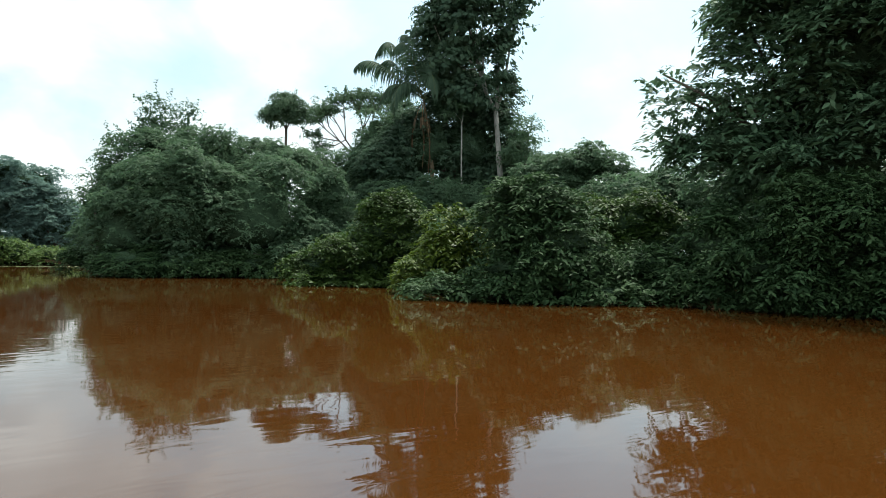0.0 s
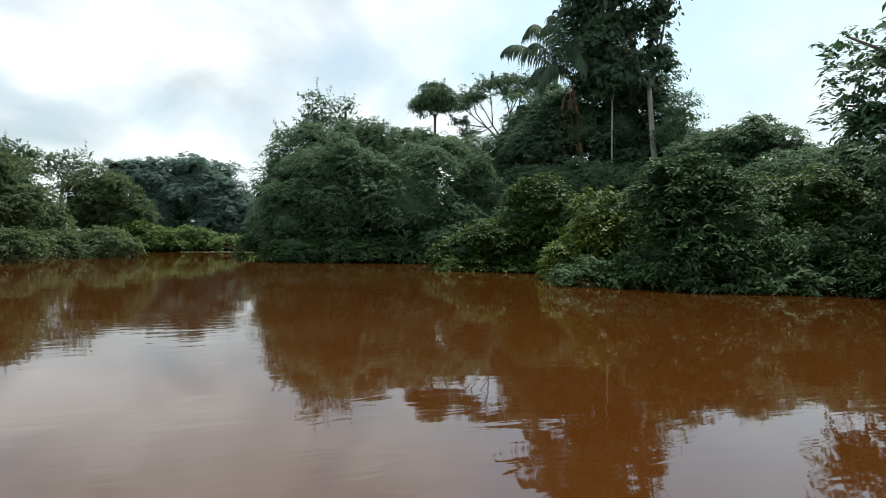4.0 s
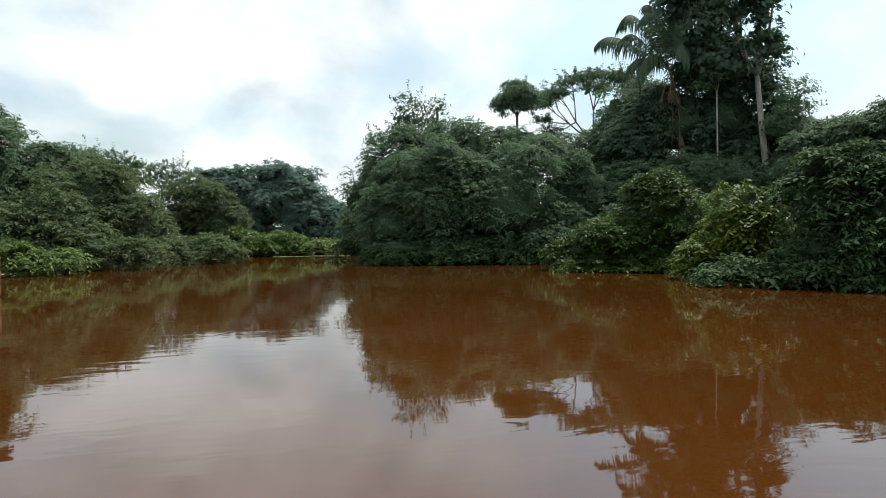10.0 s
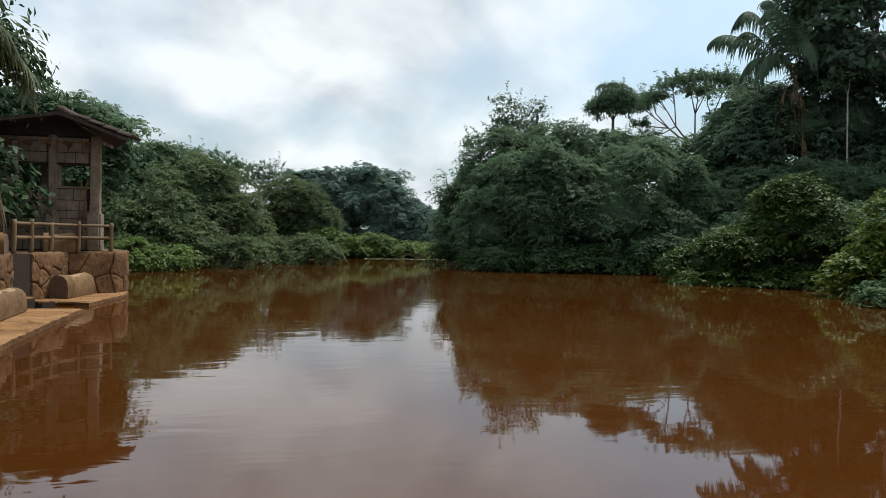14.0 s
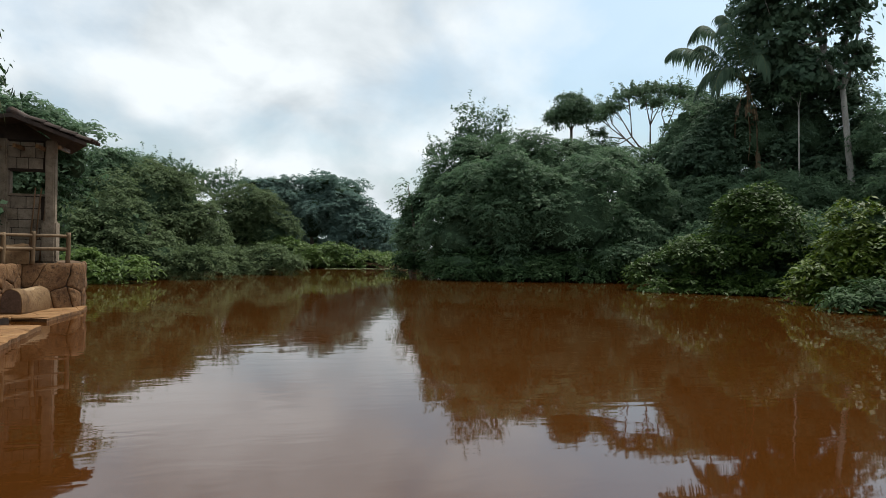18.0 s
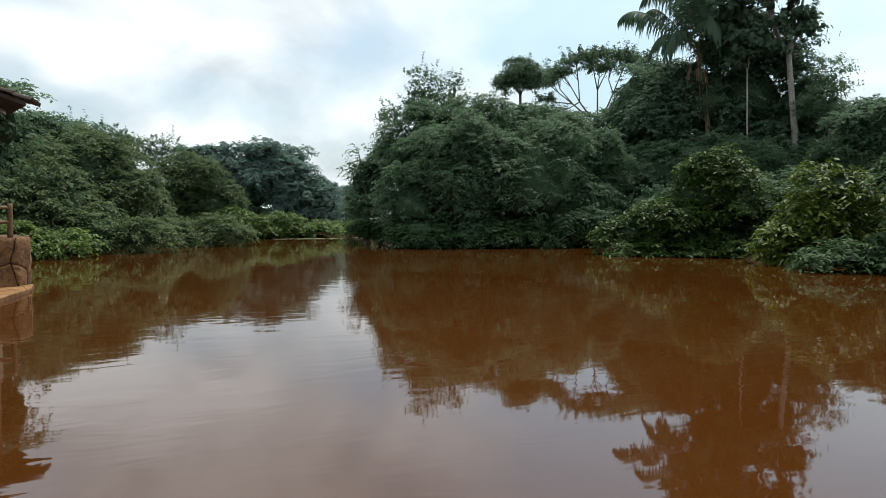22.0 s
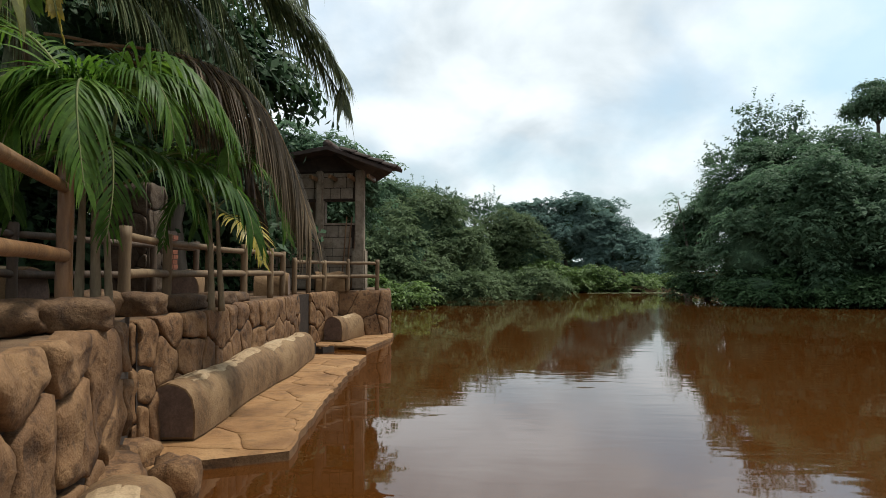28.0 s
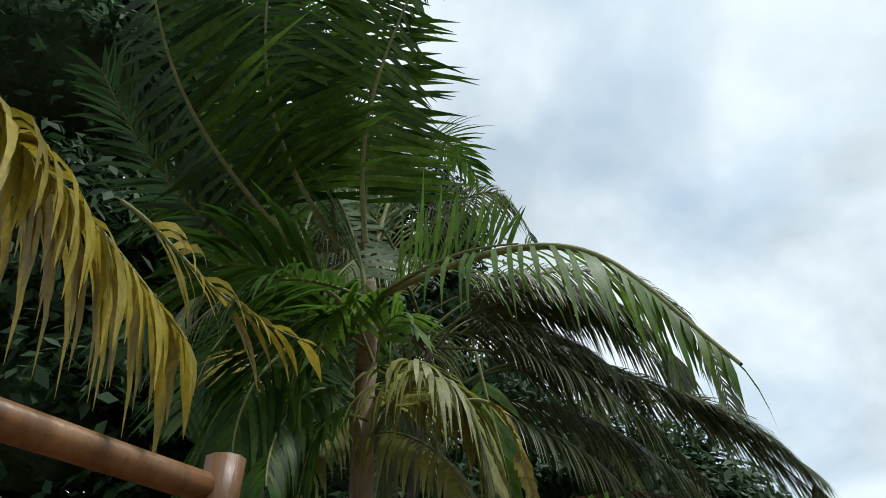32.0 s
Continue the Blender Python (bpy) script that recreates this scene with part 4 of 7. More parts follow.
shade_tree((-8.8, 1.8), -83, [(-8.9, 0.5, 10.4, 2.5, 2, 2.2, 1), (-8.7, 2.3, 13.2, 2.5, 2, 2.3, 1), (-8.8, 1.6, 6.9, 1.8, 1.4, 2.2, 1), (-8.5, 3.3, 8.2, 1.5, 1.2, 1.9, 1), (-8.7, 2.3, 4.8, 1.8, 1.4, 1.3, 1), (-8.4, 3.6, 5.4, 1.3, 1.1, 1.2, 1)],
    "dense dark tree crown above the terrace")
broad_tree((20.8, 31.7), 24, [(20.6, 31.8, 3.5, 1.6, 1.3, 2.1, 1), (21.6, 31.3, 5.1, 1.4, 1.1, 1.6, 1)],
    "dark green tree filling the forest edge")
shade_tree((-10.2, 9.3), -49, [(-9.9, 9.7, 11.6, 1.4, 1.2, 1.6, 1), (-11, 8.3, 12.8, 1.7, 1.3, 2.1, 1), (-9.9, 9.7, 14.3, 1, 0.8, 1, 1), (-10.2, 9.3, 9.9, 1.5, 1.2, 1.5, 1), (-9.4, 10.1, 10.1, 1.2, 1, 1.2, 1), (-11.2, 8, 10.1, 1.6, 1.3, 1.5, 1), (-11.7, 7.2, 11.5, 1.6, 1.3, 1.6, 1), (-11.5, 7.5, 6.7, 1.8, 1.5, 1.5, 1), (-8.9, 10.6, 8, 1.4, 1.1, 1.2, 1), (-8.1, 11.3, 6.7, 1.5, 1.2, 1.1, 1)],
    "dark leafy tree behind the tall palms")
shade_tree((-9.0, 3.4), -73, [(-8.9, 3.6, 5.1, 1.7, 1.4, 1.4, 1), (-9.2, 2.6, 5.9, 1.8, 1.4, 2.2, 1), (-8.8, 3.9, 3.7, 1.5, 1.2, 1.1, 1), (-8, 5.6, 3.7, 1.6, 1.3, 1, 1)],
    "dark leafy tree behind the pale carved wall")

sparse_tree((-7.6, 45.0), -8, [(-9.3, 44.6, 6.8, 0.8, 0.7, 0.4, 0.55), (-8.2, 44.8, 7.2, 1, 0.8, 0.4, 0.55), (-7.1, 45.1, 7.2, 1.1, 0.9, 0.4, 0.55), (-5.9, 45.3, 6.8, 1, 0.8, 0.4, 0.55), (-4.8, 45.5, 6.6, 0.7, 0.6, 0.3, 0.55), (-7.8, 45, 6.3, 1.3, 1.1, 0.6, 0.6), (-6.1, 45.3, 6, 1.1, 1, 0.5, 0.6)],
    "feathery tiered tree over the river bank")
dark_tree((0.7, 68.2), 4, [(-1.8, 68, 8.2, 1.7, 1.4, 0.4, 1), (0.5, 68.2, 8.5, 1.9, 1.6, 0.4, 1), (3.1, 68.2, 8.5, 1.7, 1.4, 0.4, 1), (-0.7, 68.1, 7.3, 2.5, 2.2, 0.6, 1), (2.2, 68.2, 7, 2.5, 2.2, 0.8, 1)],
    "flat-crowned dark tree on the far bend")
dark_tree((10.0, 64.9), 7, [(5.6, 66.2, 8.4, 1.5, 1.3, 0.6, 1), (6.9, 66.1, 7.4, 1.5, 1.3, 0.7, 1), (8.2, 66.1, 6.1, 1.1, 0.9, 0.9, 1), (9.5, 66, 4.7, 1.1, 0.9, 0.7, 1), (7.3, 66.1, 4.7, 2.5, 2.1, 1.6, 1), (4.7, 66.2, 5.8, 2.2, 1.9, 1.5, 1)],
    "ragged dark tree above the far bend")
dark_tree((39.8, 44.0), 30, [(36.4, 46.3, 9.7, 2.6, 2.2, 2.6, 1), (39.3, 44.4, 10.4, 2.9, 2.5, 3.2, 1), (41.9, 42.4, 10.5, 2.9, 2.5, 3.2, 1), (34.3, 47.6, 7.9, 2.6, 2.2, 2.6, 1), (44.2, 40.4, 8.9, 2.6, 2.2, 2.6, 1), (40.5, 43.5, 6.8, 4.2, 3.6, 2.6, 1), (36.9, 46, 6.4, 3.2, 2.7, 2.1, 1), (43.7, 40.8, 6.2, 3.2, 2.7, 2.1, 1)],
    "deep forest tree closing the gaps behind the palm")

dark_tree((30.1, 37.9), 28, [(30.1, 37.9, 11.0, 2.0, 1.7, 1.8, 1), (29.1, 38.6, 9.3, 2.2, 1.9, 2.0, 1), (31.1, 37.1, 10.1, 2.0, 1.7, 2.2, 1), (29.8, 38.1, 6.3, 3.0, 2.5, 2.6, 1)],
          "dark forest tree standing close behind the wild palm")
dark_tree((31.4, 34.0), 36, [(30.7, 34.5, 15, 1, 0.8, 1.9, 1), (30.9, 34.4, 17.6, 1.2, 1, 1.9, 1), (31.6, 33.9, 13.2, 1.2, 1.1, 1.7, 1), (32.9, 32.9, 13.5, 1.4, 1.2, 1.9, 1), (31.2, 34.2, 19.9, 1.5, 1.3, 1.9, 1), (32.8, 33, 16.2, 1.1, 0.9, 1.7, 0.9)],
    "vine-hung dark tree beside the forest palm")
shade_tree((-9.6, 15.2), -35, [(-11.2, 13.4, 1.3, 1.3, 1.1, 0.9, 1), (-9.8, 14.4, 1.3, 1.3, 1.1, 0.9, 1), (-8.6, 15.2, 1.3, 1.2, 1, 0.9, 1), (-12.3, 12.2, 1.3, 1.4, 1.1, 1, 1), (-13, 10.6, 1.4, 1.4, 1.1, 1, 1)],
    "low dark hedge closing the back of the terrace")

broad_tree((-7.2, 22.4), -18, [(-6.9, 22, 5, 1.3, 1.1, 1.3, 1), (-8.4, 21.6, 5.1, 1.5, 1.2, 1.4, 1), (-5.8, 22.5, 4.4, 1, 0.8, 1.2, 1), (-7.2, 22.2, 3.4, 1.6, 1.3, 1.2, 1), (-10, 21.2, 5, 1.5, 1.2, 1.4, 1)],
    "green broadleaf tree rising behind the pavilion roof")

bush((-7.9, 27.9), -14, [(-6.8, 27.3, 0.7, 0.7, 0.6, 0.4, 1), (-6.1, 27.5, 0.5, 0.7, 0.6, 0.3, 1), (-5.2, 27.7, 0.6, 0.6, 0.5, 0.3, 1)],
    "fresh green waterside plants beside the terrace", 'fresh')

def weed_mat(path, width, count, seed, label, mat):
    """Small flat leaves afloat along the edge of the water."""
    rng = np.random.default_rng(seed)
    p = np.array(path, float)
    i = rng.integers(0, len(p) - 1, count)
    s = rng.random(count)[:, None]
    c = p[i] * (1 - s) + p[i + 1] * s + rng.normal(size=(count, 2)) * width
    a = rng.random(count) * 6.28
    r = 0.05 + 0.07 * rng.random(count)
    v = np.stack([np.stack([c[:, 0] + r * np.cos(a + k * 1.57), c[:, 1] + r * np.sin(a + k * 1.57) * 0.8, np.full(count, 0.012) + 0.02 * rng.random(count)], 1) for k in range(4)], 1)
    return tagged(new("floating_weed", quick_mesh("floating_weed", v.reshape(-1, 3), np.arange(4 * count).reshape(-1, 4), [mat])), label, "water plants", kind="stuff")


M_WEED = leaf_material("water_weed", (0.16, 0.2, 0.08), (0.28, 0.33, 0.15), (0.42, 0.45, 0.28), 0.5, 0.1)
weed_mat([(-7.6, 27.6), (-7.3, 30), (-6.9, 32.8), (-6.4, 35)], 0.16, 1700, 5, "pale green floating weed along the far bank", M_WEED)
weed_mat([(-5, 40.2), (-3.4, 42.2), (-1.2, 43.6), (0.6, 44.3)], 0.16, 1300, 7, "pale floating weed below the olive shrubs", M_WEED)
weed_mat([(4.6, 47.2), (7.4, 47.7), (10.6, 48)], 0.16, 1500, 6, "pale floating weed where the river bends", M_WEED)

# ---- palms ----
def frond_mesh(rng, pts, leaf_len, leaf_w, pairs, hang, mats, start=0.18, spread=0.75, ragged=0.15, split=0.0, lift=0.25):
    """A feather leaf: a tapering midrib through four points and two rows of long folded leaflets that hang."""
    p = np.array(pts, float)
    s = np.linspace(0, 1, 26)[:, None]
    if len(p) == 3:
        mid = 2 * p[1] - (p[0] + p[2]) / 2
        curve = (1 - s) ** 2 * p[0] + 2 * s * (1 - s) * mid + s ** 2 * p[2]
    else:
        a, d = p[0], p[3]
        b1 = (-5 * a + 18 * p[1] - 9 * p[2] + 2 * d) / 6
        c1 = (2 * a - 9 * p[1] + 18 * p[2] - 5 * d) / 6
        curve = (1 - s) ** 3 * a + 3 * s * (1 - s) ** 2 * b1 + 3 * s ** 2 * (1 - s) * c1 + s ** 3 * d
    total = np.linalg.norm(np.diff(curve, axis=0), axis=1).sum()
    tv, tf = tube(curve, list(np.linspace(0.011, 0.003, 26) * total ** 0.5), 5)
    verts, quads, index = [tuple(v) for v in tv], [f for f in tf if len(f) == 4], []
    index = [1] * len(quads)
    for side in (-1, 1):
        for k in range(pairs):
            u = start + (1 - start) * (k + 0.5 * rng.random()) / pairs
            if rng.random() < split:
                continue
            i = min(int(u * 25), 24)
            fr_ = u * 25 - i
            o = curve[i] * (1 - fr_) + curve[i + 1] * fr_
            t = curve[i + 1] - curve[i]
            t = t / np.linalg.norm(t)
            lat = np.cross(t, [0, 0, 1.0])
            if np.linalg.norm(lat) < 0.2:
                lat = np.array([0.8, 0.6, 0.0])
            lat = lat / np.linalg.norm(lat) * side
            up = np.cross(lat, t) * side
            up = up if up[2] > 0 else -up
            L = leaf_len * (0.55 + 0.45 * math.sin(math.pi * min(1, 0.15 + 0.85 * u))) * (1 - 0.35 * u ** 4) * (1 + ragged * rng.normal())
            d = lat * spread * (1.0 if lift < 1 else 0.3) + t * (0.45 + 0.5 * u if hang > 0.16 else 0.05 + 0.2 * u) + up * lift + rng.normal(size=3) * 0.07
            d = d / np.linalg.norm(d) + np.array([0, 0, -0.45 * hang * min(1.0, 0.25 + u)])
            d = d / np.linalg.norm(d)
            w = leaf_w * (0.85 + 0.3 * rng.random())
            n = np.cross(d, t)
            n = n / max(np.linalg.norm(n), 1e-6)
            wv = np.cross(n, d)
            base = len(verts)
            pos, dirn, seg = o.copy(), d.copy(), 4
            for j in range(seg + 1):
                x = j / seg
                width = w * (0.55 + 0.9 * x if x < 0.5 else 2 * (1.02 - x))
                verts.append(tuple(pos - wv * width / 2))
                verts.append(tuple(pos + wv * width / 2))
                pos = pos + dirn * L / seg
                dirn = dirn + np.array([0, 0, -hang * (0.35 + 0.5 * x)]) + rng.normal(size=3) * 0.02
                dirn = dirn / np.linalg.norm(dirn)
            for j in range(seg):
                quads.append((base + 2 * j, base + 2 * j + 1, base + 2 * j + 3, base + 2 * j + 2))
                index.append(0)
    return quick_mesh("frond", np.array(verts), np.array(quads), mats, index)


M_PALM = leaf_material("palm_leaf", (0.0195, 0.052, 0.0062), (0.0405, 0.0965, 0.0099), (0.076, 0.15, 0.0185), 0.5, 0.5, 0.2, streak=0.6)
M_PALM_BRIGHT = leaf_material("palm_leaf_bright", (0.039, 0.1, 0.0112), (0.078, 0.168, 0.0165), (0.132, 0.225, 0.0315), 0.5, 0.5, 0.25, streak=0.6)
M_PALM_YELLOW = leaf_material("palm_leaf_yellow", (0.16, 0.134, 0.011), (0.285, 0.228, 0.0185), (0.395, 0.325, 0.042), 0.48, 0.4, streak=0.6)
M_PALM_GREY = leaf_material("coconut_leaf", (0.063, 0.093, 0.04), (0.118, 0.148, 0.0615), (0.215, 0.232, 0.11), 0.42, 0.35, streak=0.6)
M_PALM_DEAD = leaf_material("dead_leaf", (0.0489, 0.0306, 0.0145), (0.0978, 0.0612, 0.0283), (0.166, 0.112, 0.0525), 0.7, 0.2, streak=0.6)
M_RIB = grainy("palm_rib", [(0.3, (0.10, 0.13, 0.04)), (0.7, (0.2, 0.2, 0.08))], 5.0)
M_RIB_DRY = grainy("dry_rib", [(0.3, (0.16, 0.10, 0.05)), (0.7, (0.34, 0.23, 0.13))], 5.0)
M_PALM_TRUNK = grainy("palm_trunk", [(0.3, (0.1326, 0.0962, 0.0578)), (0.7, (0.2964, 0.2294, 0.1428))], 5.0, fine=30, stretch=(1, 1, 0.3))
M_PALM_PALE = leaf_material("palm_leaf_pale", (0.098, 0.122, 0.02), (0.19, 0.206, 0.036), (0.31, 0.305, 0.075), 0.5, 0.4, streak=0.6)
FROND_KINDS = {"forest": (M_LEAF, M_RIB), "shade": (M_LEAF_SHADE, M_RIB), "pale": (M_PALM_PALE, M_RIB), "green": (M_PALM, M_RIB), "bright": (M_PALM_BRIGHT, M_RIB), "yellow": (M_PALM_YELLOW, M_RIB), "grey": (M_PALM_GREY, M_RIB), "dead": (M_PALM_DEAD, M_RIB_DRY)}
FROND_WORDS = {"yellow": "yellowing frond", "dead": "dry brown hanging frond"}


def palm(name, label, trunks, fronds, bark=None):
    """A palm: ringed trunks as (points, radius) and fronds as (kind, points, leaflet length, width, pairs, hang)."""
    SEED[0] += 1
    rng = np.random.default_rng(SEED[0])
    bx, by, bz = trunks[0][0][0]
    top = thing(name, label, "palm", "", (bx, by, bz))
    off = np.array([bx, by, bz])
    for pts, r in trunks:
        path, rad = [], []
        p = [Vector(q) - Vector((bx, by, bz)) for q in pts]
        for a, c in zip(p, p[1:]):
            for k in range(12):
                s = k / 12
                path.append(a.lerp(c, s))
                rad.append(r * (1.06 if k % 3 == 0 else 0.98) * (1 - 0.12 * s) * (1 - 0.5 * s * (c is p[-1])))
        path.append(p[-1])
        rad.append(r * 0.4)
        part("trunk", mesh_of("trunk", *tube(path, rad, 10), bark or M_PALM_TRUNK, True), top)
    for kind, pts, ll, lw, pairs, hang, *lift in fronds:
        me = frond_mesh(rng, np.array(pts) - off, ll, lw, pairs, hang, FROND_KINDS[kind], lift=lift[0] if lift else 0.25)
        part("frond", me, top, FROND_WORDS.get(kind, ""))
    return top


palm("areca_palm", "tall areca palm with a pale ringed trunk and arching fronds", [([(-2.31, 2.23, 1.15), (-2.31, 2.23, 1.74), (-2.31, 2.23, 2.14), (-2.31, 2.23, 2.91), (-2.23, 2.17, 3.06), (-2.22, 2.17, 3.31)], 0.047)], [
    ("bright", [(-2.15, 2.12, 3.14), (-1.25, 1.90, 2.74), (-0.93, 1.90, 2.50), (-0.73, 1.88, 2.14)], 0.36, 0.016, 26, 2.3),
    ("yellow", [(-1.85, 0.51, 2.92), (-1.82, 0.75, 2.83), (-1.75, 0.98, 2.64), (-1.69, 1.24, 2.39)], 0.5, 0.036, 24, 1.5),
    ("yellow", [(-2.27, 1.11, 3.17), (-2.18, 1.29, 3.01), (-2.06, 1.46, 2.81), (-1.92, 1.73, 2.67)], 0.35, 0.035, 12, 0.8),
    ("pale", [(-2.36, 2.30, 2.62), (-1.85, 2.08, 2.62), (-1.67, 2.11, 2.54), (-1.57, 2.14, 2.19)], 0.34, 0.018, 44, 1.4),
    ("yellow", [(-1.62, 2.11, 2.48), (-1.52, 2.14, 2.41), (-1.48, 2.16, 2.27), (-1.45, 2.18, 2.09)], 0.05, 0.014, 70, 0.3),
    ("pale", [(-2.34, 2.30, 2.80), (-1.90, 2.09, 2.72), (-1.75, 2.11, 2.63), (-1.63, 2.15, 2.42)], 0.3, 0.024, 24, 1.2),
    ("green", [(-2.22, 2.18, 2.65), (-2.21, 2.02, 2.61), (-2.21, 1.93, 2.47), (-2.18, 1.88, 2.19)], 0.3, 0.024, 26, 1.0),
    ("bright", [(-2.22, 2.18, 2.95), (-2.26, 2.04, 3.00), (-2.28, 1.92, 2.90), (-2.26, 1.85, 2.58)], 0.4, 0.03, 26, 0.8),
    ("bright", [(-2.21, 2.19, 2.90), (-2.18, 2.06, 3.04), (-2.14, 1.94, 3.01), (-2.09, 1.85, 2.74)], 0.3, 0.028, 16, 0.5),
    ("bright", [(-2.16, 2.17, 2.87), (-2.10, 2.16, 3.00), (-2.02, 2.18, 3.03), (-1.94, 2.20, 2.90)], 0.25, 0.028, 14, 0.5),
    ("bright", [(-2.14, 2.12, 3.15), (-1.74, 1.99, 2.98), (-1.48, 1.96, 2.90), (-1.21, 1.92, 2.75)], 0.26, 0.028, 16, 0.05, 1.5),
    ("yellow", [(-1.86, 0.54, 2.89), (-1.87, 0.64, 2.90), (-1.82, 0.77, 2.82), (-1.76, 0.92, 2.70)], 0.42, 0.04, 16, 1.6),
    ("green", [(-2.30, 2.23, 3.18), (-2.44, 2.21, 3.73), (-2.66, 2.07, 4.36), (-2.92, 1.75, 4.72)], 0.6, 0.04, 40, 0.4),
    ("bright", [(-2.22, 2.13, 3.51), (-2.04, 1.96, 3.93), (-1.82, 1.91, 4.39), (-1.53, 2.00, 5.21)], 0.5, 0.034, 44, 0.12),
    ("green", [(-2.37, 2.09, 3.55), (-2.31, 1.69, 3.92), (-2.20, 1.45, 4.39), (-2.08, 1.32, 5.22)], 0.52, 0.034, 44, 0.12),
    ("green", [(-2.54, 2.01, 3.54), (-2.55, 1.50, 3.90), (-2.49, 1.12, 4.29), (-2.37, 0.80, 4.91)], 0.55, 0.036, 40, 0.14),
    ("green", [(-2.33, 2.19, 3.17), (-2.51, 1.91, 3.40), (-2.57, 1.54, 3.25), (-2.52, 1.36, 2.77)], 0.6, 0.04, 30, 0.5),
    ("green", [(-2.34, 2.23, 3.18), (-2.47, 2.04, 3.20), (-2.57, 1.86, 2.95), (-2.62, 1.76, 2.50)], 0.55, 0.035, 30, 0.5),
    ("green", [(-2.40, 2.27, 3.30), (-2.63, 2.62, 4.45), (-2.74, 3.09, 5.42), (-2.81, 3.71, 5.42)], 0.5, 0.035, 36, 0.35),
    ("green", [(-2.47, 2.30, 3.61), (-2.21, 2.10, 4.14), (-1.88, 1.89, 4.59), (-1.52, 1.78, 4.91)], 0.55, 0.034, 46, 0.12),
    ("green", [(-2.65, 2.27, 3.78), (-2.43, 1.96, 4.32), (-2.17, 1.62, 4.75), (-1.94, 1.29, 5.07)], 0.6, 0.036, 46, 0.14),
    # Two fronds in the leaf colour darkened for shade.
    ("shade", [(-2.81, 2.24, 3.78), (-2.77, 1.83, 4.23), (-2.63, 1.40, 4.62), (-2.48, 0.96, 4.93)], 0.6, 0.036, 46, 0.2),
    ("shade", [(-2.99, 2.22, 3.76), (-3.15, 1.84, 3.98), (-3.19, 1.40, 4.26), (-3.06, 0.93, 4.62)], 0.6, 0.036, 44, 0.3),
    ("bright", [(-1.77, 2.33, 2.80), (-1.75, 2.35, 2.60), (-1.73, 2.37, 2.43), (-1.71, 2.38, 2.28)], 0.16, 0.022, 20, 0.4),
    ("pale", [(-2.45, 2.33, 2.72), (-2.19, 2.33, 2.80), (-1.84, 2.26, 2.65), (-1.64, 2.24, 2.30)], 0.34, 0.02, 40, 1.7),
    ("pale", [(-2.48, 2.29, 2.66), (-2.26, 2.32, 2.65), (-1.89, 2.22, 2.43), (-1.71, 2.18, 2.19)], 0.3, 0.02, 34, 1.5),
    ("green", [(-2.47, 2.30, 3.03), (-2.48, 2.00, 3.02), (-2.34, 1.75, 2.71), (-2.22, 1.66, 2.36)], 0.42, 0.024, 34, 1.5),
    ("green", [(-2.46, 2.31, 2.84), (-2.44, 2.08, 2.83), (-2.28, 1.85, 2.57), (-2.08, 1.71, 2.26)], 0.36, 0.022, 30, 1.5),
    ("pale", [(-2.46, 2.31, 2.73), (-2.42, 2.19, 2.74), (-2.31, 2.01, 2.51), (-2.15, 1.88, 2.25)], 0.26, 0.02, 16, 1.3),
    ("green", [(-2.39, 2.32, 2.71), (-2.41, 2.29, 2.86), (-2.42, 2.20, 3.00), (-2.45, 2.15, 3.11)], 0.22, 0.024, 12, 0.1, 1.2),
    ("green", [(-2.37, 2.34, 2.71), (-2.35, 2.37, 2.89), (-2.30, 2.35, 3.00), (-2.30, 2.35, 3.15)], 0.22, 0.024, 12, 0.1, 1.2),
    ("green", [(-2.12, 2.10, 3.12), (-2.08, 1.81, 3.05), (-2.08, 1.60, 2.95), (-2.08, 1.48, 2.76)], 0.35, 0.026, 26, 0.9),
])
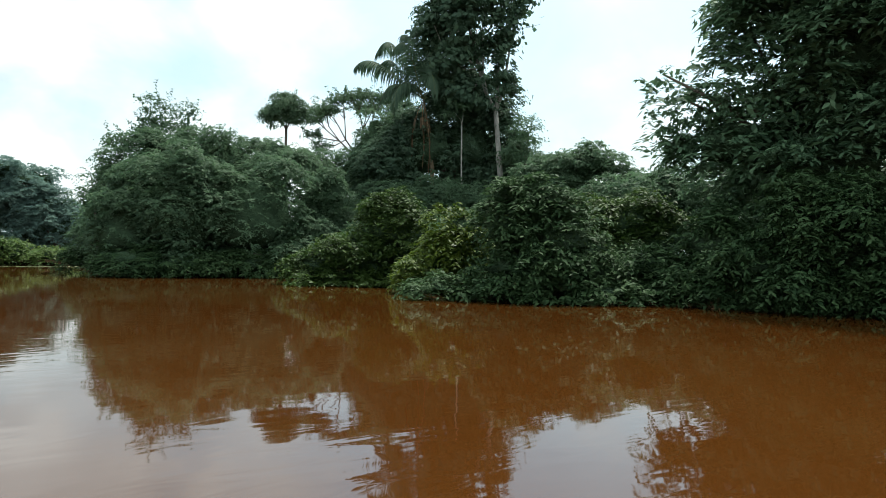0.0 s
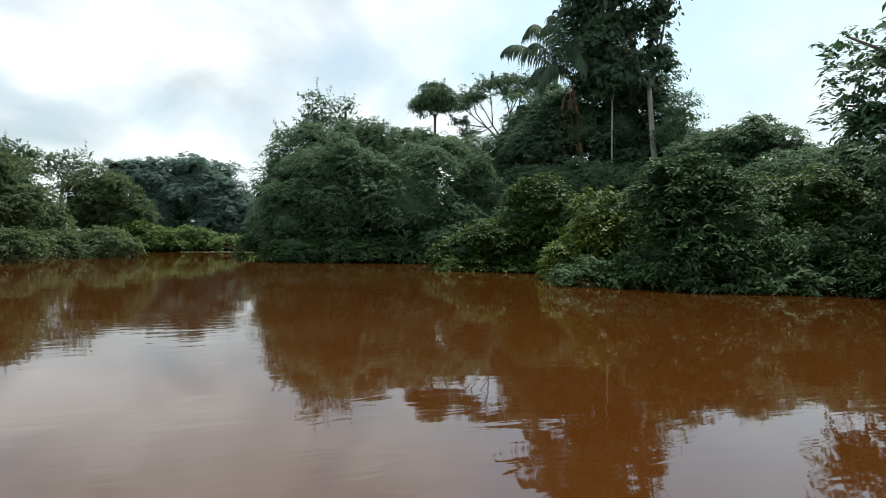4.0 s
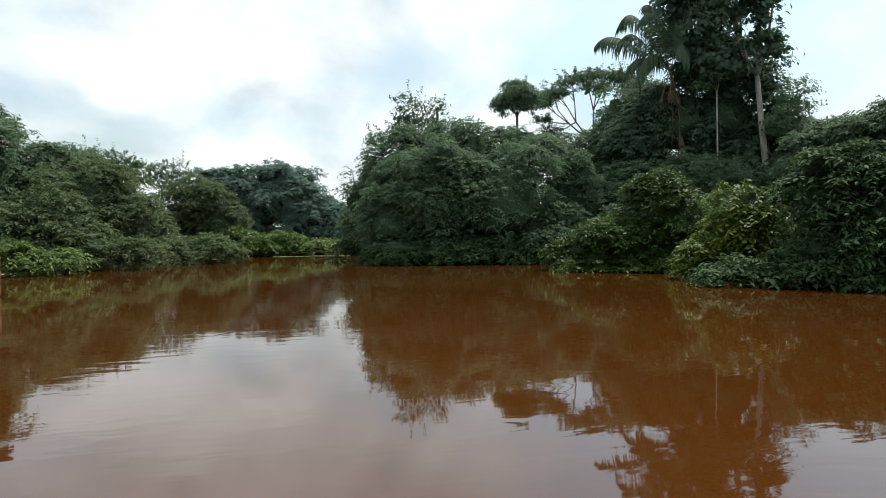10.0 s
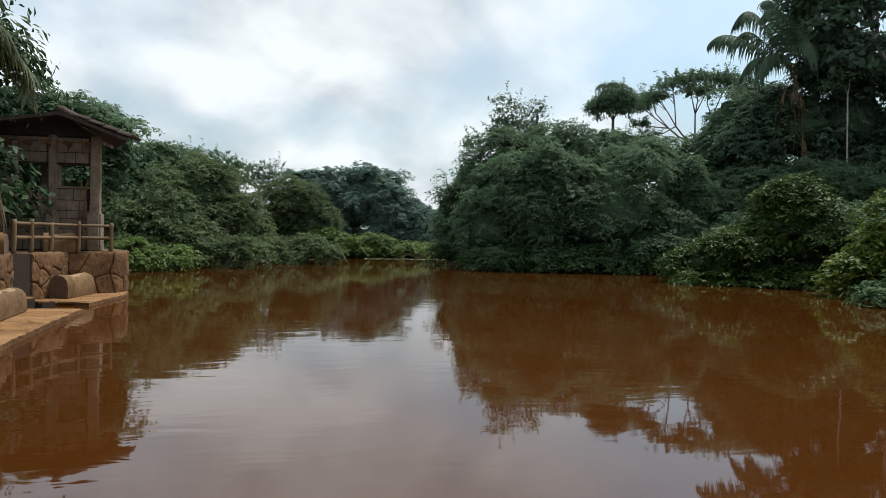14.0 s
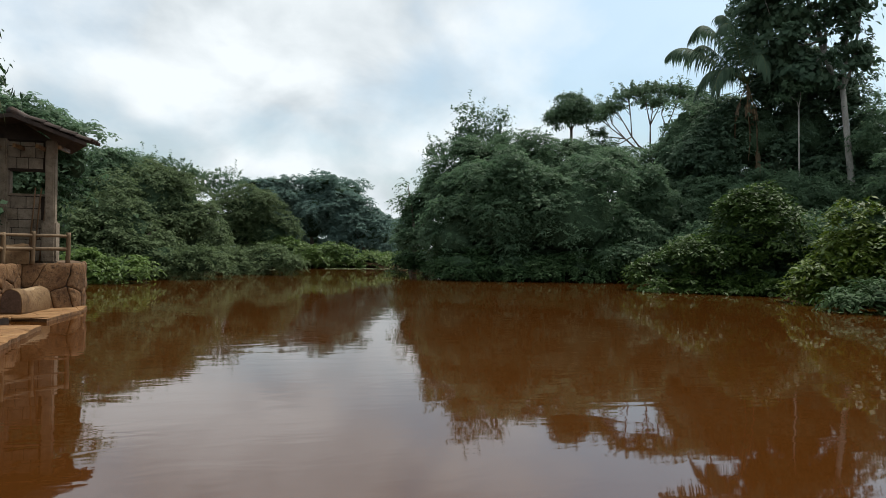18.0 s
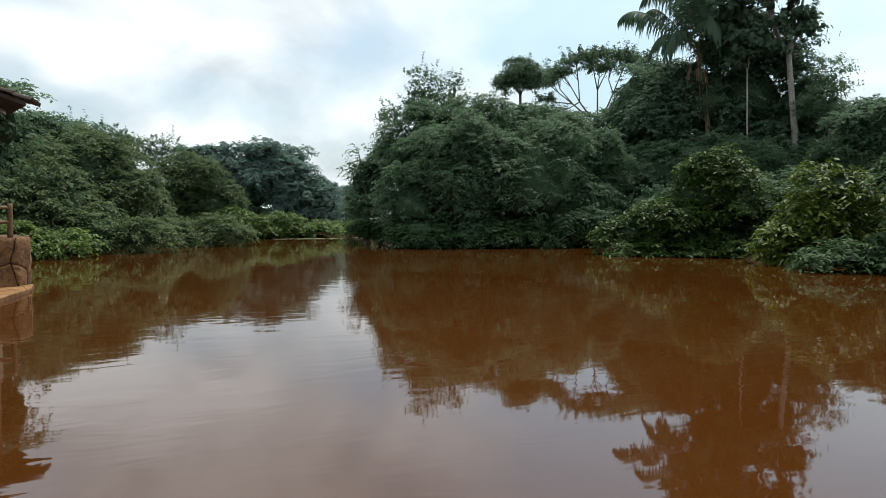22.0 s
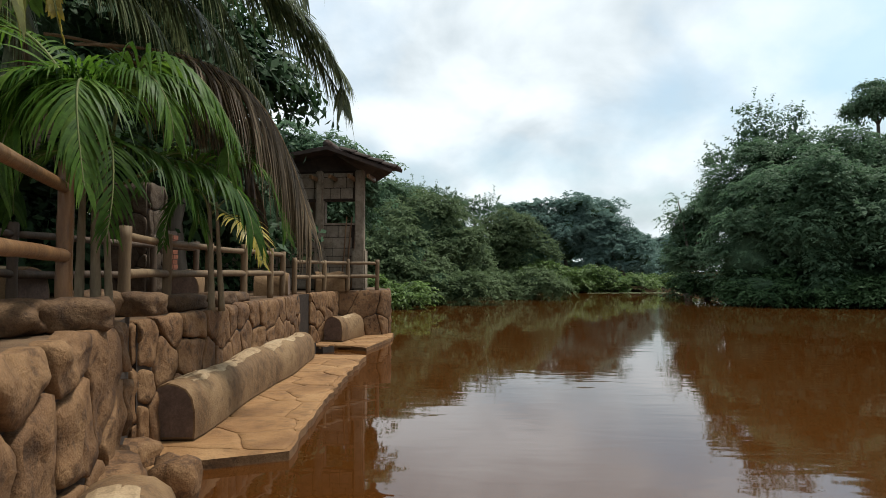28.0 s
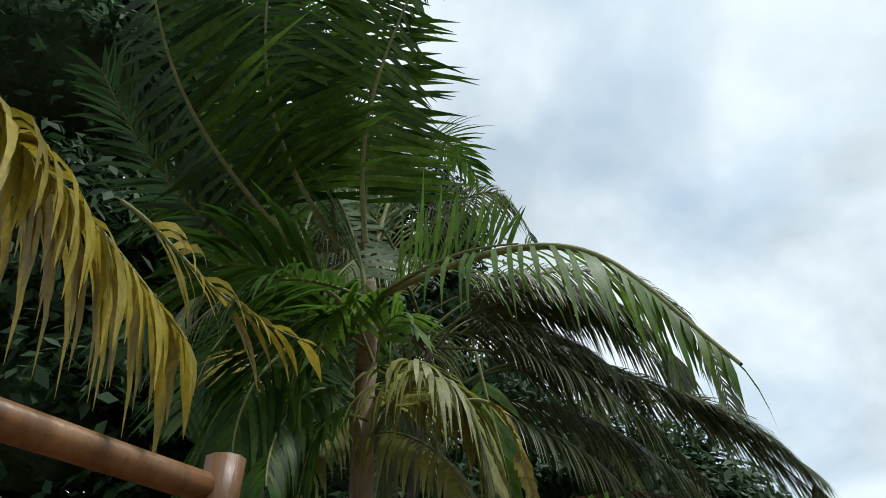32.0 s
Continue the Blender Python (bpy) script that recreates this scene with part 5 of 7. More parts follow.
palm("coconut_palm", "tall coconut palm with long drooping grey-green fronds", [([(-6.56, 5.96, 1.12), (-6.50, 6.04, 3.44), (-5.94, 6.05, 6.12)], 0.1)], [
    ("grey", [(-5.87, 5.98, 6.14), (-4.87, 6.61, 6.60), (-3.70, 7.22, 6.15), (-3.23, 7.44, 4.86)], 1.09, 0.032, 112, 1.21),
    ("grey", [(-5.65, 6.20, 5.47), (-4.44, 7.03, 5.57), (-3.27, 7.53, 4.76), (-2.36, 7.85, 3.47)], 0.98, 0.03, 128, 1.21),
    ("dead", [(-4.87, 6.73, 3.86), (-3.73, 7.32, 3.79), (-3.05, 7.51, 3.16), (-2.61, 7.46, 2.00)], 1.55, 0.02, 170, 2.0),
    ("grey", [(-5.74, 6.11, 5.30), (-4.98, 6.39, 4.85), (-4.22, 6.70, 4.29), (-3.77, 6.96, 3.41)], 0.92, 0.028, 96, 1.32),
    ("grey", [(-5.46, 6.22, 5.47), (-4.25, 7.01, 5.52), (-3.04, 7.50, 4.61), (-2.26, 7.65, 3.66)], 0.8, 0.028, 150, 1.1),
    ("grey", [(-5.49, 6.19, 6.19), (-4.68, 6.85, 6.67), (-3.77, 7.28, 6.36), (-3.23, 7.42, 5.01)], 0.8, 0.028, 120, 1.2),
    ("grey", [(-3.80, 7.14, 4.77), (-3.20, 7.42, 4.71), (-2.62, 7.64, 4.23), (-2.33, 7.73, 3.39)], 0.7, 0.028, 120, 1.0),
    ("grey", [(-6.49, 5.15, 7.51), (-6.02, 5.89, 9.40), (-5.79, 6.41, 10.52), (-5.54, 6.90, 9.65)], 0.8, 0.028, 80, 1.1),
    ("grey", [(-6.28, 5.42, 7.27), (-5.54, 6.09, 8.41), (-4.89, 6.53, 8.65), (-4.44, 6.73, 7.48)], 0.8, 0.028, 80, 1.1),
    ("grey", [(-6.45, 5.20, 6.92), (-6.49, 4.23, 7.30), (-6.67, 3.40, 6.83), (-6.55, 2.88, 5.35)], 1.03, 0.032, 96, 1.32),
    ("green", [(-6.46, 5.18, 7.12), (-6.48, 4.25, 8.13), (-6.74, 3.23, 8.76), (-6.73, 2.27, 7.82)], 1.03, 0.032, 96, 1.1),
    ("green", [(-6.42, 5.24, 7.23), (-6.08, 4.85, 8.60), (-6.11, 4.46, 10.00), (-6.24, 3.62, 10.55)], 1.03, 0.032, 96, 0.88),
    ("grey", [(-5.87, 5.98, 5.98), (-5.94, 5.45, 4.91), (-5.92, 5.16, 3.93), (-5.94, 5.14, 3.07)], 1.03, 0.032, 96, 1.32),
    ("dead", [(-5.77, 5.94, 5.46), (-5.27, 6.15, 4.46), (-4.99, 6.26, 3.75), (-4.81, 6.28, 2.89)], 0.92, 0.024, 80, 1.98),
    ("grey", [(-5.78, 6.08, 6.08), (-4.68, 6.63, 5.64), (-3.87, 6.91, 4.95), (-3.19, 7.24, 3.79)], 0.98, 0.029, 112, 1.32),
    ("grey", [(-5.90, 5.95, 6.63), (-5.10, 6.43, 6.90), (-4.21, 6.94, 6.66), (-3.59, 7.28, 5.50)], 1.15, 0.03, 120, 1.3),
    ("grey", [(-5.91, 6.09, 6.38), (-5.21, 6.60, 6.27), (-4.31, 7.11, 5.86), (-3.66, 7.36, 4.55)], 1.15, 0.03, 120, 1.3),
    ("grey", [(-6.01, 6.27, 5.52), (-5.14, 7.03, 5.31), (-4.27, 7.60, 4.77), (-3.38, 8.03, 3.66)], 1.1, 0.03, 120, 1.3),
    ("dead", [(-5.40, 6.96, 4.08), (-4.58, 7.54, 3.95), (-3.78, 7.85, 3.32), (-3.41, 7.91, 2.13)], 1.3, 0.02, 130, 2.0),
    ("grey", [(-5.83, 5.88, 5.60), (-5.38, 6.04, 4.95), (-5.11, 6.16, 4.36), (-4.92, 6.19, 3.46)], 1.1, 0.03, 90, 1.3),
    ("grey", [(-6.10, 6.18, 6.49), (-4.98, 7.27, 7.41), (-3.62, 8.15, 6.91), (-3.13, 8.34, 4.79)], 1.0, 0.03, 120, 1.3),
    ("grey", [(-6.01, 6.01, 6.15), (-7.01, 5.50, 7.05), (-8.05, 4.99, 6.48), (-8.96, 4.53, 4.85)], 1.05, 0.034, 84, 1.25),
    ("grey", [(-5.97, 5.97, 6.15), (-6.62, 4.96, 6.85), (-7.29, 3.93, 6.23), (-7.88, 3.03, 4.55)], 1.05, 0.034, 84, 1.25),
    ("grey", [(-5.92, 5.95, 6.15), (-5.86, 4.76, 6.85), (-5.79, 3.53, 6.20), (-5.74, 2.45, 4.45)], 1.05, 0.034, 84, 1.25),
    ("grey", [(-5.88, 5.96, 6.15), (-5.39, 4.99, 6.65), (-4.89, 3.98, 5.98), (-4.44, 3.10, 4.25)], 1.05, 0.034, 84, 1.25),
    ("grey", [(-6.02, 6.06, 6.15), (-7.10, 6.17, 6.95), (-8.22, 6.28, 6.37), (-9.20, 6.38, 4.75)], 1.05, 0.034, 84, 1.25),
    ("grey", [(-6.00, 6.12, 6.15), (-6.82, 6.83, 6.95), (-7.67, 7.56, 6.37), (-8.41, 8.21, 4.75)], 1.05, 0.034, 84, 1.25),
    ("grey", [(-5.95, 5.95, 6.15), (-6.34, 4.71, 7.45), (-6.74, 3.45, 7.01), (-7.09, 2.33, 5.55)], 1.05, 0.034, 84, 1.25),
    ("grey", [(-5.90, 5.95, 6.15), (-5.58, 4.73, 7.55), (-5.26, 3.47, 7.15), (-4.97, 2.37, 5.75)], 1.05, 0.034, 84, 1.25),
    ("grey", [(-5.85, 6.12, 6.15), (-4.99, 6.95, 7.05), (-4.11, 7.81, 6.39), (-3.34, 8.56, 4.55)], 1.05, 0.034, 84, 1.25),
    ("grey", [(-5.90, 6.15, 6.15), (-5.61, 7.24, 6.95), (-5.33, 8.35, 6.31), (-5.07, 9.34, 4.55)], 1.05, 0.034, 84, 1.25),
], M_BARK)
palm("areca_palm", "low bright green areca palm clump behind the railing", [([(-3.23, 4.83, 1.12), (-3.20, 4.74, 2.48)], 0.04), ([(-3.32, 4.77, 1.12), (-3.24, 4.70, 2.48)], 0.035), ([(-3.16, 4.88, 1.12), (-3.15, 4.77, 2.31)], 0.03)], [
    ("bright", [(-3.20, 4.73, 2.48), (-3.22, 4.47, 2.73), (-3.35, 4.24, 2.74), (-3.44, 4.02, 2.47)], 0.42, 0.02, 56, 1.0),
    ("bright", [(-3.20, 4.73, 2.48), (-3.01, 4.38, 2.68), (-2.86, 4.11, 2.57), (-2.71, 3.98, 2.00)], 0.5, 0.022, 60, 1.1),
    ("bright", [(-3.20, 4.73, 2.48), (-2.90, 4.81, 2.85), (-2.52, 4.91, 2.73), (-2.37, 4.98, 2.22)], 0.5, 0.022, 64, 1.1),
    ("bright", [(-3.20, 4.73, 2.48), (-2.96, 4.66, 2.82), (-2.68, 4.59, 2.76), (-2.53, 4.56, 2.38)], 0.45, 0.02, 56, 1.0),
    ("bright", [(-3.20, 4.73, 2.48), (-3.28, 4.42, 2.60), (-3.30, 4.15, 2.40), (-3.28, 4.04, 2.01)], 0.45, 0.02, 56, 1.0),
    ("green", [(-3.20, 4.73, 2.31), (-2.85, 4.72, 2.36), (-2.59, 4.76, 2.18), (-2.49, 4.81, 1.86)], 0.45, 0.02, 56, 1.0),
    ("green", [(-3.26, 4.81, 2.32), (-3.40, 4.71, 2.36), (-3.56, 4.59, 2.24), (-3.61, 4.54, 1.91)], 0.4, 0.024, 40, 0.6),
    ("bright", [(-3.18, 4.74, 2.39), (-3.70, 4.86, 3.12), (-4.05, 4.83, 3.27), (-4.38, 4.79, 3.06)], 0.5, 0.026, 40, 0.5),
    ("green", [(-3.20, 4.73, 2.31), (-2.91, 4.45, 2.40), (-2.76, 4.30, 2.14), (-2.73, 4.20, 1.74)], 0.35, 0.02, 30, 0.6),
    ("bright", [(-3.20, 4.93, 2.18), (-3.04, 4.91, 2.90), (-2.70, 5.00, 2.98), (-2.34, 5.07, 2.44)], 0.6, 0.026, 64, 1.2),
    ("bright", [(-3.23, 4.91, 2.18), (-3.28, 4.62, 2.76), (-3.36, 4.30, 2.70), (-3.44, 4.10, 2.47)], 0.5, 0.026, 60, 1.1),
    ("green", [(-3.16, 4.95, 2.14), (-2.70, 5.00, 2.29), (-2.38, 5.05, 2.16), (-2.20, 5.02, 1.79)], 0.5, 0.024, 60, 1.1),
    ("bright", [(-3.08, 4.77, 2.43), (-3.14, 4.48, 2.75), (-3.25, 4.26, 2.70), (-3.40, 4.00, 2.40)], 0.45, 0.026, 40, 0.5),
])
palm("areca_palm", "small areca palm drooping over the railing", [([(-3.63, 7.26, 1.12), (-3.66, 7.24, 2.35)], 0.04), ([(-3.58, 7.39, 1.12), (-3.60, 7.28, 2.29)], 0.035)], [
    ("bright", [(-3.66, 7.24, 2.29), (-3.73, 6.98, 2.70), (-3.90, 6.78, 2.69), (-4.05, 6.57, 2.32)], 0.4, 0.026, 40, 0.55),
    ("bright", [(-3.66, 7.24, 2.29), (-3.28, 7.20, 2.69), (-2.97, 7.22, 2.48), (-2.78, 7.19, 1.88)], 0.45, 0.026, 40, 0.6),
    ("yellow", [(-3.66, 7.24, 2.29), (-3.14, 6.83, 2.05), (-2.94, 6.70, 1.93), (-2.81, 6.64, 1.61)], 0.3, 0.026, 24, 0.6),
    ("green", [(-3.66, 7.24, 2.29), (-3.63, 7.48, 2.76), (-3.58, 7.72, 2.92), (-3.42, 8.01, 2.74)], 0.4, 0.026, 40, 0.5),
    ("green", [(-3.67, 7.24, 2.16), (-3.68, 7.01, 2.39), (-3.80, 6.83, 2.26), (-3.85, 6.69, 1.80)], 0.35, 0.026, 34, 0.6),
    ("green", [(-3.64, 7.26, 2.16), (-3.39, 7.26, 2.33), (-3.19, 7.24, 2.14), (-3.05, 7.30, 1.67)], 0.35, 0.026, 34, 0.6),
])
# Bark made dark for the shade this palm stands in.
palm("areca_palm", "shaded areca palm with dark overlapping fronds", [([(-4.03, 2.99, 1.2), (-4.03, 2.99, 2.90), (-4.08, 2.91, 4.12)], 0.06), ([(-3.94, 2.75, 1.2), (-3.95, 2.72, 2.81), (-4.04, 2.56, 3.74)], 0.05)], [
    ("green", [(-4.07, 2.92, 4.04), (-4.00, 2.63, 4.24), (-4.00, 2.40, 4.00), (-3.94, 2.28, 3.35)], 0.6, 0.035, 40, 0.5),
    ("green", [(-4.07, 2.92, 4.04), (-3.92, 2.97, 4.36), (-3.69, 3.14, 4.30), (-3.54, 3.34, 3.77)], 0.6, 0.035, 40, 0.5),
    ("green", [(-4.07, 2.92, 4.04), (-3.70, 2.76, 3.67), (-3.53, 2.66, 3.29), (-3.44, 2.61, 2.83)], 0.55, 0.03, 36, 0.5),
    ("green", [(-4.12, 2.72, 4.58), (-4.09, 2.55, 5.30), (-4.14, 2.19, 5.92), (-4.27, 1.79, 6.31)], 0.65, 0.035, 44, 0.4),
    ("green", [(-4.12, 2.72, 4.58), (-4.21, 2.30, 5.05), (-4.24, 1.89, 5.04), (-4.22, 1.59, 4.52)], 0.65, 0.035, 44, 0.5),
    ("green", [(-4.12, 2.73, 4.53), (-4.21, 2.97, 5.57), (-4.26, 3.28, 6.68), (-4.06, 3.87, 7.36)], 0.65, 0.035, 44, 0.5),
    ("green", [(-4.11, 2.74, 4.48), (-4.05, 2.42, 4.12), (-4.02, 2.24, 3.71), (-3.94, 2.16, 3.23)], 0.6, 0.03, 40, 0.5),
    ("green", [(-4.11, 2.74, 4.48), (-3.80, 2.88, 4.07), (-3.67, 2.90, 3.68), (-3.59, 2.83, 3.23)], 0.55, 0.03, 36, 0.5),
    ("yellow", [(-4.07, 2.93, 3.96), (-3.64, 2.46, 3.69), (-3.32, 2.20, 3.36), (-2.99, 2.20, 3.05)], 0.4, 0.03, 22, 0.5),
], M_BARK)
HEART = Vector((28.75, 32.45, 12.0))


def sway(*steps):
    """Points round the heart of the forest palm: sideways along the bank, up and inland."""
    return [tuple(HEART + Vector((0.757 * a + 0.653 * d, -0.653 * a + 0.757 * d, h))) for a, h, d in steps]


palm("forest_palm", "wild forest palm with ragged drooping fronds", [([(29.5, 32.0, 0.3), (29.35, 32.1, 7.23), tuple(HEART)], 0.15)], [
    ("forest", sway((0, 0, 0), (-1.2, 2.4, 0), (-2.4, 4.0, 0.2), (-3.5, 3.1, 0.3)), 1.55, 0.085, 78, 1.9),
    ("forest", sway((0, 0, 0), (-1.8, 1.5, -0.3), (-3.4, 2.5, -0.5), (-4.7, 2.1, -0.6)), 1.55, 0.085, 78, 1.9),
    ("forest", sway((0, 0, 0), (-0.7, 2.4, 0.6), (-1.1, 4.3, 1.0), (-1.9, 5.0, 1.6)), 1.5, 0.085, 78, 1.8),
    ("forest", sway((0, 0, 0), (0.3, 2.4, 0.4), (0.6, 4.2, 0.9), (1.4, 4.8, 1.3)), 1.5, 0.085, 78, 1.8),
    ("forest", sway((0, 0, 0), (-0.5, 1.9, -1.2), (-0.9, 3.0, -2.4), (-1.6, 2.4, -3.2)), 1.5, 0.085, 78, 1.8),
    ("forest", sway((0, 0, 0), (1.0, 1.8, -0.4), (2.0, 2.4, -0.8), (2.8, 1.4, -1.0)), 1.5, 0.085, 74, 1.8),
    ("forest", sway((0, 0, 0), (-1.2, 0.8, -0.5), (-2.2, 0.7, -0.9), (-2.9, -0.8, -1.2)), 1.5, 0.085, 74, 1.8),
    ("forest", sway((0, 0, 0), (-0.9, 0.9, -0.9), (-1.5, 0.4, -1.6), (-1.7, -1.2, -2.0)), 1.5, 0.085, 70, 1.8),
    ("forest", sway((0, 0, 0), (0.4, 1.2, -1.0), (0.8, 1.2, -1.9), (1.1, -0.4, -2.5)), 1.5, 0.085, 70, 1.8),
    ("forest", sway((0, 0, 0), (1.2, 0.6, 0.2), (2.1, 0.2, 0.3), (2.7, -1.4, 0.3)), 1.5, 0.085, 70, 1.8),
    ("forest", sway((0, 0, 0), (-0.6, 1.0, 1.0), (-1.3, 1.5, 2.0), (-2.2, 0.8, 2.8)), 1.5, 0.085, 70, 1.8),
    ("forest", sway((0, 0, 0), (-1.5, 1.9, 0.5), (-2.6, 3.0, 0.9), (-3.7, 2.2, 1.2)), 1.5, 0.085, 70, 1.8),
    ("dead", sway((0.1, -0.3, -0.4), (0.5, -2.3, -0.9), (0.6, -4.0, -1.0), (0.55, -5.6, -1.0)), 0.5, 0.07, 40, 1.8),
    ("dead", sway((0.0, -0.3, -0.4), (0.1, -2.0, -0.9), (0.2, -3.4, -1.0), (0.15, -4.8, -1.0)), 0.5, 0.07, 40, 1.8),
    ("dead", sway((-0.1, -0.3, -0.3), (-0.5, -1.8, -0.6), (-0.6, -3.0, -0.7), (-0.6, -4.1, -0.7)), 0.5, 0.07, 40, 1.8),
])
# ---- terrace ----
def clip_cell(poly, ax, ay, bx, by):
    """Keep the side of the polygon nearer to a than to b."""
    mx, my, nx, ny = (ax + bx) / 2, (ay + by) / 2, bx - ax, by - ay
    res = []
    for i in range(len(poly)):
        p, q = poly[i - 1], poly[i]
        dp, dq = (p[0] - mx) * nx + (p[1] - my) * ny, (q[0] - mx) * nx + (q[1] - my) * ny
        if (dp <= 0) != (dq <= 0):
            s = dp / (dp - dq)
            res.append((p[0] + s * (q[0] - p[0]), p[1] + s * (q[1] - p[1])))
        if dq <= 0:
            res.append(q)
    return res


def cells(rng, w, h, size, jitter=0.42, stretch=1.0):
    """Uneven many-sided cells that fill a w by h panel."""
    nx, ny = max(1, round(w / (size * stretch))), max(1, round(h / size))
    seeds = [((i + 0.5 + 0.25 * (-1) ** j + jitter * (rng.random() * 2 - 1)) * w / nx, (j + 0.5 + jitter * (rng.random() * 2 - 1)) * h / ny) for j in range(ny) for i in range(-1, nx + 1)]
    res = []
    for a in seeds:
        poly = [(0, 0), (w, 0), (w, h), (0, h)]
        for c in seeds:
            if c is not a and abs(c[0] - a[0]) + abs(c[1] - a[1]) < 5 * size * stretch:
                poly = clip_cell(poly, *a, *c)
                if len(poly) < 3:
                    break
        if len(poly) >= 3:
            res.append(poly)
    return res


def rounded(poly, joint):
    """The cell drawn in by the joint, its corners cut."""
    cx, cy = sum(p[0] for p in poly) / len(poly), sum(p[1] for p in poly) / len(poly)
    mean = sum(math.hypot(p[0] - cx, p[1] - cy) for p in poly) / len(poly)
    if mean < joint * 1.6:
        return None, None
    k = 1 - joint / mean
    rough_ = []
    for i in range(len(poly)):
        a, c = poly[i], poly[(i + 1) % len(poly)]
        m_ = max(1, round(math.hypot(a[0] - c[0], a[1] - c[1]) / 0.06))
        for j in range(m_):
            x, y = a[0] + (c[0] - a[0]) * j / m_, a[1] + (c[1] - a[1]) * j / m_
            w = noise.noise_vector(Vector((x * 5.5, y * 5.5, 3.1))) * 0.03
            rough_.append((x + w.x, y + w.y))
    pts = [(cx + (x - cx) * k, cy + (y - cy) * k) for x, y in rough_]
    cut = []
    for i in range(len(pts)):
        a, c = pts[i], pts[(i + 1) % len(pts)]
        cut.append(((a[0] + c[0]) / 2, (a[1] + c[1]) / 2))
    return cut, (cx, cy)


def stone_mesh(rng, poly, centre, to_world, depth, name="stone", mat=None, flat=0.0):
    """One pillow-faced stone: a sunk rim, a shoulder and an uneven face."""
    k = len(poly)
    cx, cy = centre
    rings = [(1.0, -0.02), (0.997, depth * 0.72), (0.972 + 0.012 * flat, depth * 0.96), (0.74, depth * 1.0), (0.4, depth * (1.0 if flat else 1.05))]
    verts = []
    tilt = (rng.random() - 0.5) * 0.1 * (1 - flat), (rng.random() - 0.5) * 0.1 * (1 - flat)
    for n_, (s, d) in enumerate(rings):
        for x, y in poly:
            u, v = cx + (x - cx) * s, cy + (y - cy) * s
            wob = noise.noise(Vector((u * 7, v * 7, 0.5))) * depth * (0.75 if n_ >= 3 else 0.3 if n_ == 2 else 0.1) * (1 - 0.85 * flat)
            verts.append(to_world(u, v, d + wob + (u - cx) * tilt[0] * (n_ > 0) + (v - cy) * tilt[1] * (n_ > 0)))
    verts.append(to_world(cx, cy, depth * (1.0 if flat else 1.06)))
    faces = []
    for r in range(len(rings) - 1):
        for i in range(k):
            j = (i + 1) % k
            faces.append((r * k + i, r * k + j, (r + 1) * k + j, (r + 1) * k + i))
    last = (len(rings) - 1) * k
    faces += [(last + i, last + (i + 1) % k, len(verts) - 1) for i in range(k)]
    return mesh_of(name, verts, faces, mat, True)


def along(path):
    """A place on a plan line by its length, and the way out from it (to the right of its run)."""
    p = [Vector((x, y, 0)) for x, y in path]
    lens = [(c - a).length for a, c in zip(p, p[1:])]

    def where(u):
        for a, c, n_ in zip(p, p[1:], lens):
            if u <= n_ or c is p[-1]:
                d = (c - a) / n_
                return a + d * u, Vector((d.y, -d.x, 0))
            u -= n_

    return where, sum(lens)


def stone_face(parent, path, z0, z1, size, mat, depth=0.05, joint=0.012, seed=1, lean=0.0, stretch=1.1, flat=0.0, wave=0.03):
    rng = random.Random(seed)
    where, total = along(path)
    for poly in cells(rng, total, z1 - z0, size, stretch=stretch):
        pts, c = rounded(poly, joint)
        if pts is None:
            continue

        def to_world(u, v, d):
            o, n_ = where(u)
            rim = max(0.0, v - (z1 - z0) + 0.10)
            q = o + n_ * (d - lean * v - rim * rim * 3.5 + wave * math.sin(u * 2.1 + seed))
            return q.x, q.y, z0 + v

        part("stone", stone_mesh(rng, pts, c, to_world, depth, mat=mat, flat=flat), parent)


def prism(name, pts, z0, z1, mats, label, category, top_index=1):
    """An upright block over a plan, its top of a material of its own."""
    k = len(pts)
    verts = [(x, y, z0) for x, y in pts] + [(x, y, z1) for x, y in pts]
    faces = [tuple(range(k))[::-1], tuple(range(k, 2 * k))] + [(i, (i + 1) % k, (i + 1) % k + k, i + k) for i in range(k)]
    me = mesh_of(name, verts, faces, mats[0])
    for m in mats[1:]:
        me.materials.append(m)
    me.polygons[1].material_index = min(top_index, len(mats) - 1)
    return tagged(new(name, me), label, category, kind="structure")


M_FLOOR = stucco("terrace_floor", (0.0744, 0.0408, 0.0191), (0.115, 0.0648, 0.0313), (0.155, 0.093, 0.0481), 1.2, 0.0, 0.7, 0.4)
near = prism("wall_near", [(-1.25, 0.3), (-1.62, 1.2), (-2.2, 2.62), (-2.62, 3.85), (-3.02, 4.75), (-3.5, 5.62), (-9, 5.6), (-9, -4), (-1.25, -4)], -0.4, 1.2, [M_MORTAR, M_FLOOR],
             "near terrace wall of rough carved brown stone", "terrace wall")
middle = prism("wall_middle", [(-3.46, 5.66), (-3.85, 8.6), (-4.2, 11.55), (-9.004, 11.6), (-9.004, 5.604)], -0.4, 1.12, [M_MORTAR, M_FLOOR],
               "long terrace wall of carved brown stone above the ledge", "terrace wall")
far = prism("wall_far", [(-4.62, 13.3), (-4.5, 14.9), (-3.62, 15.5), (-3.5, 15.9), (-3.7, 16.8), (-4.6, 19), (-10, 20), (-10, 11.604), (-4.85, 11.604)], -0.4, 1.1, [M_MORTAR, M_FLOOR],
            "curved terrace corner of carved brown stone at the river", "terrace wall")
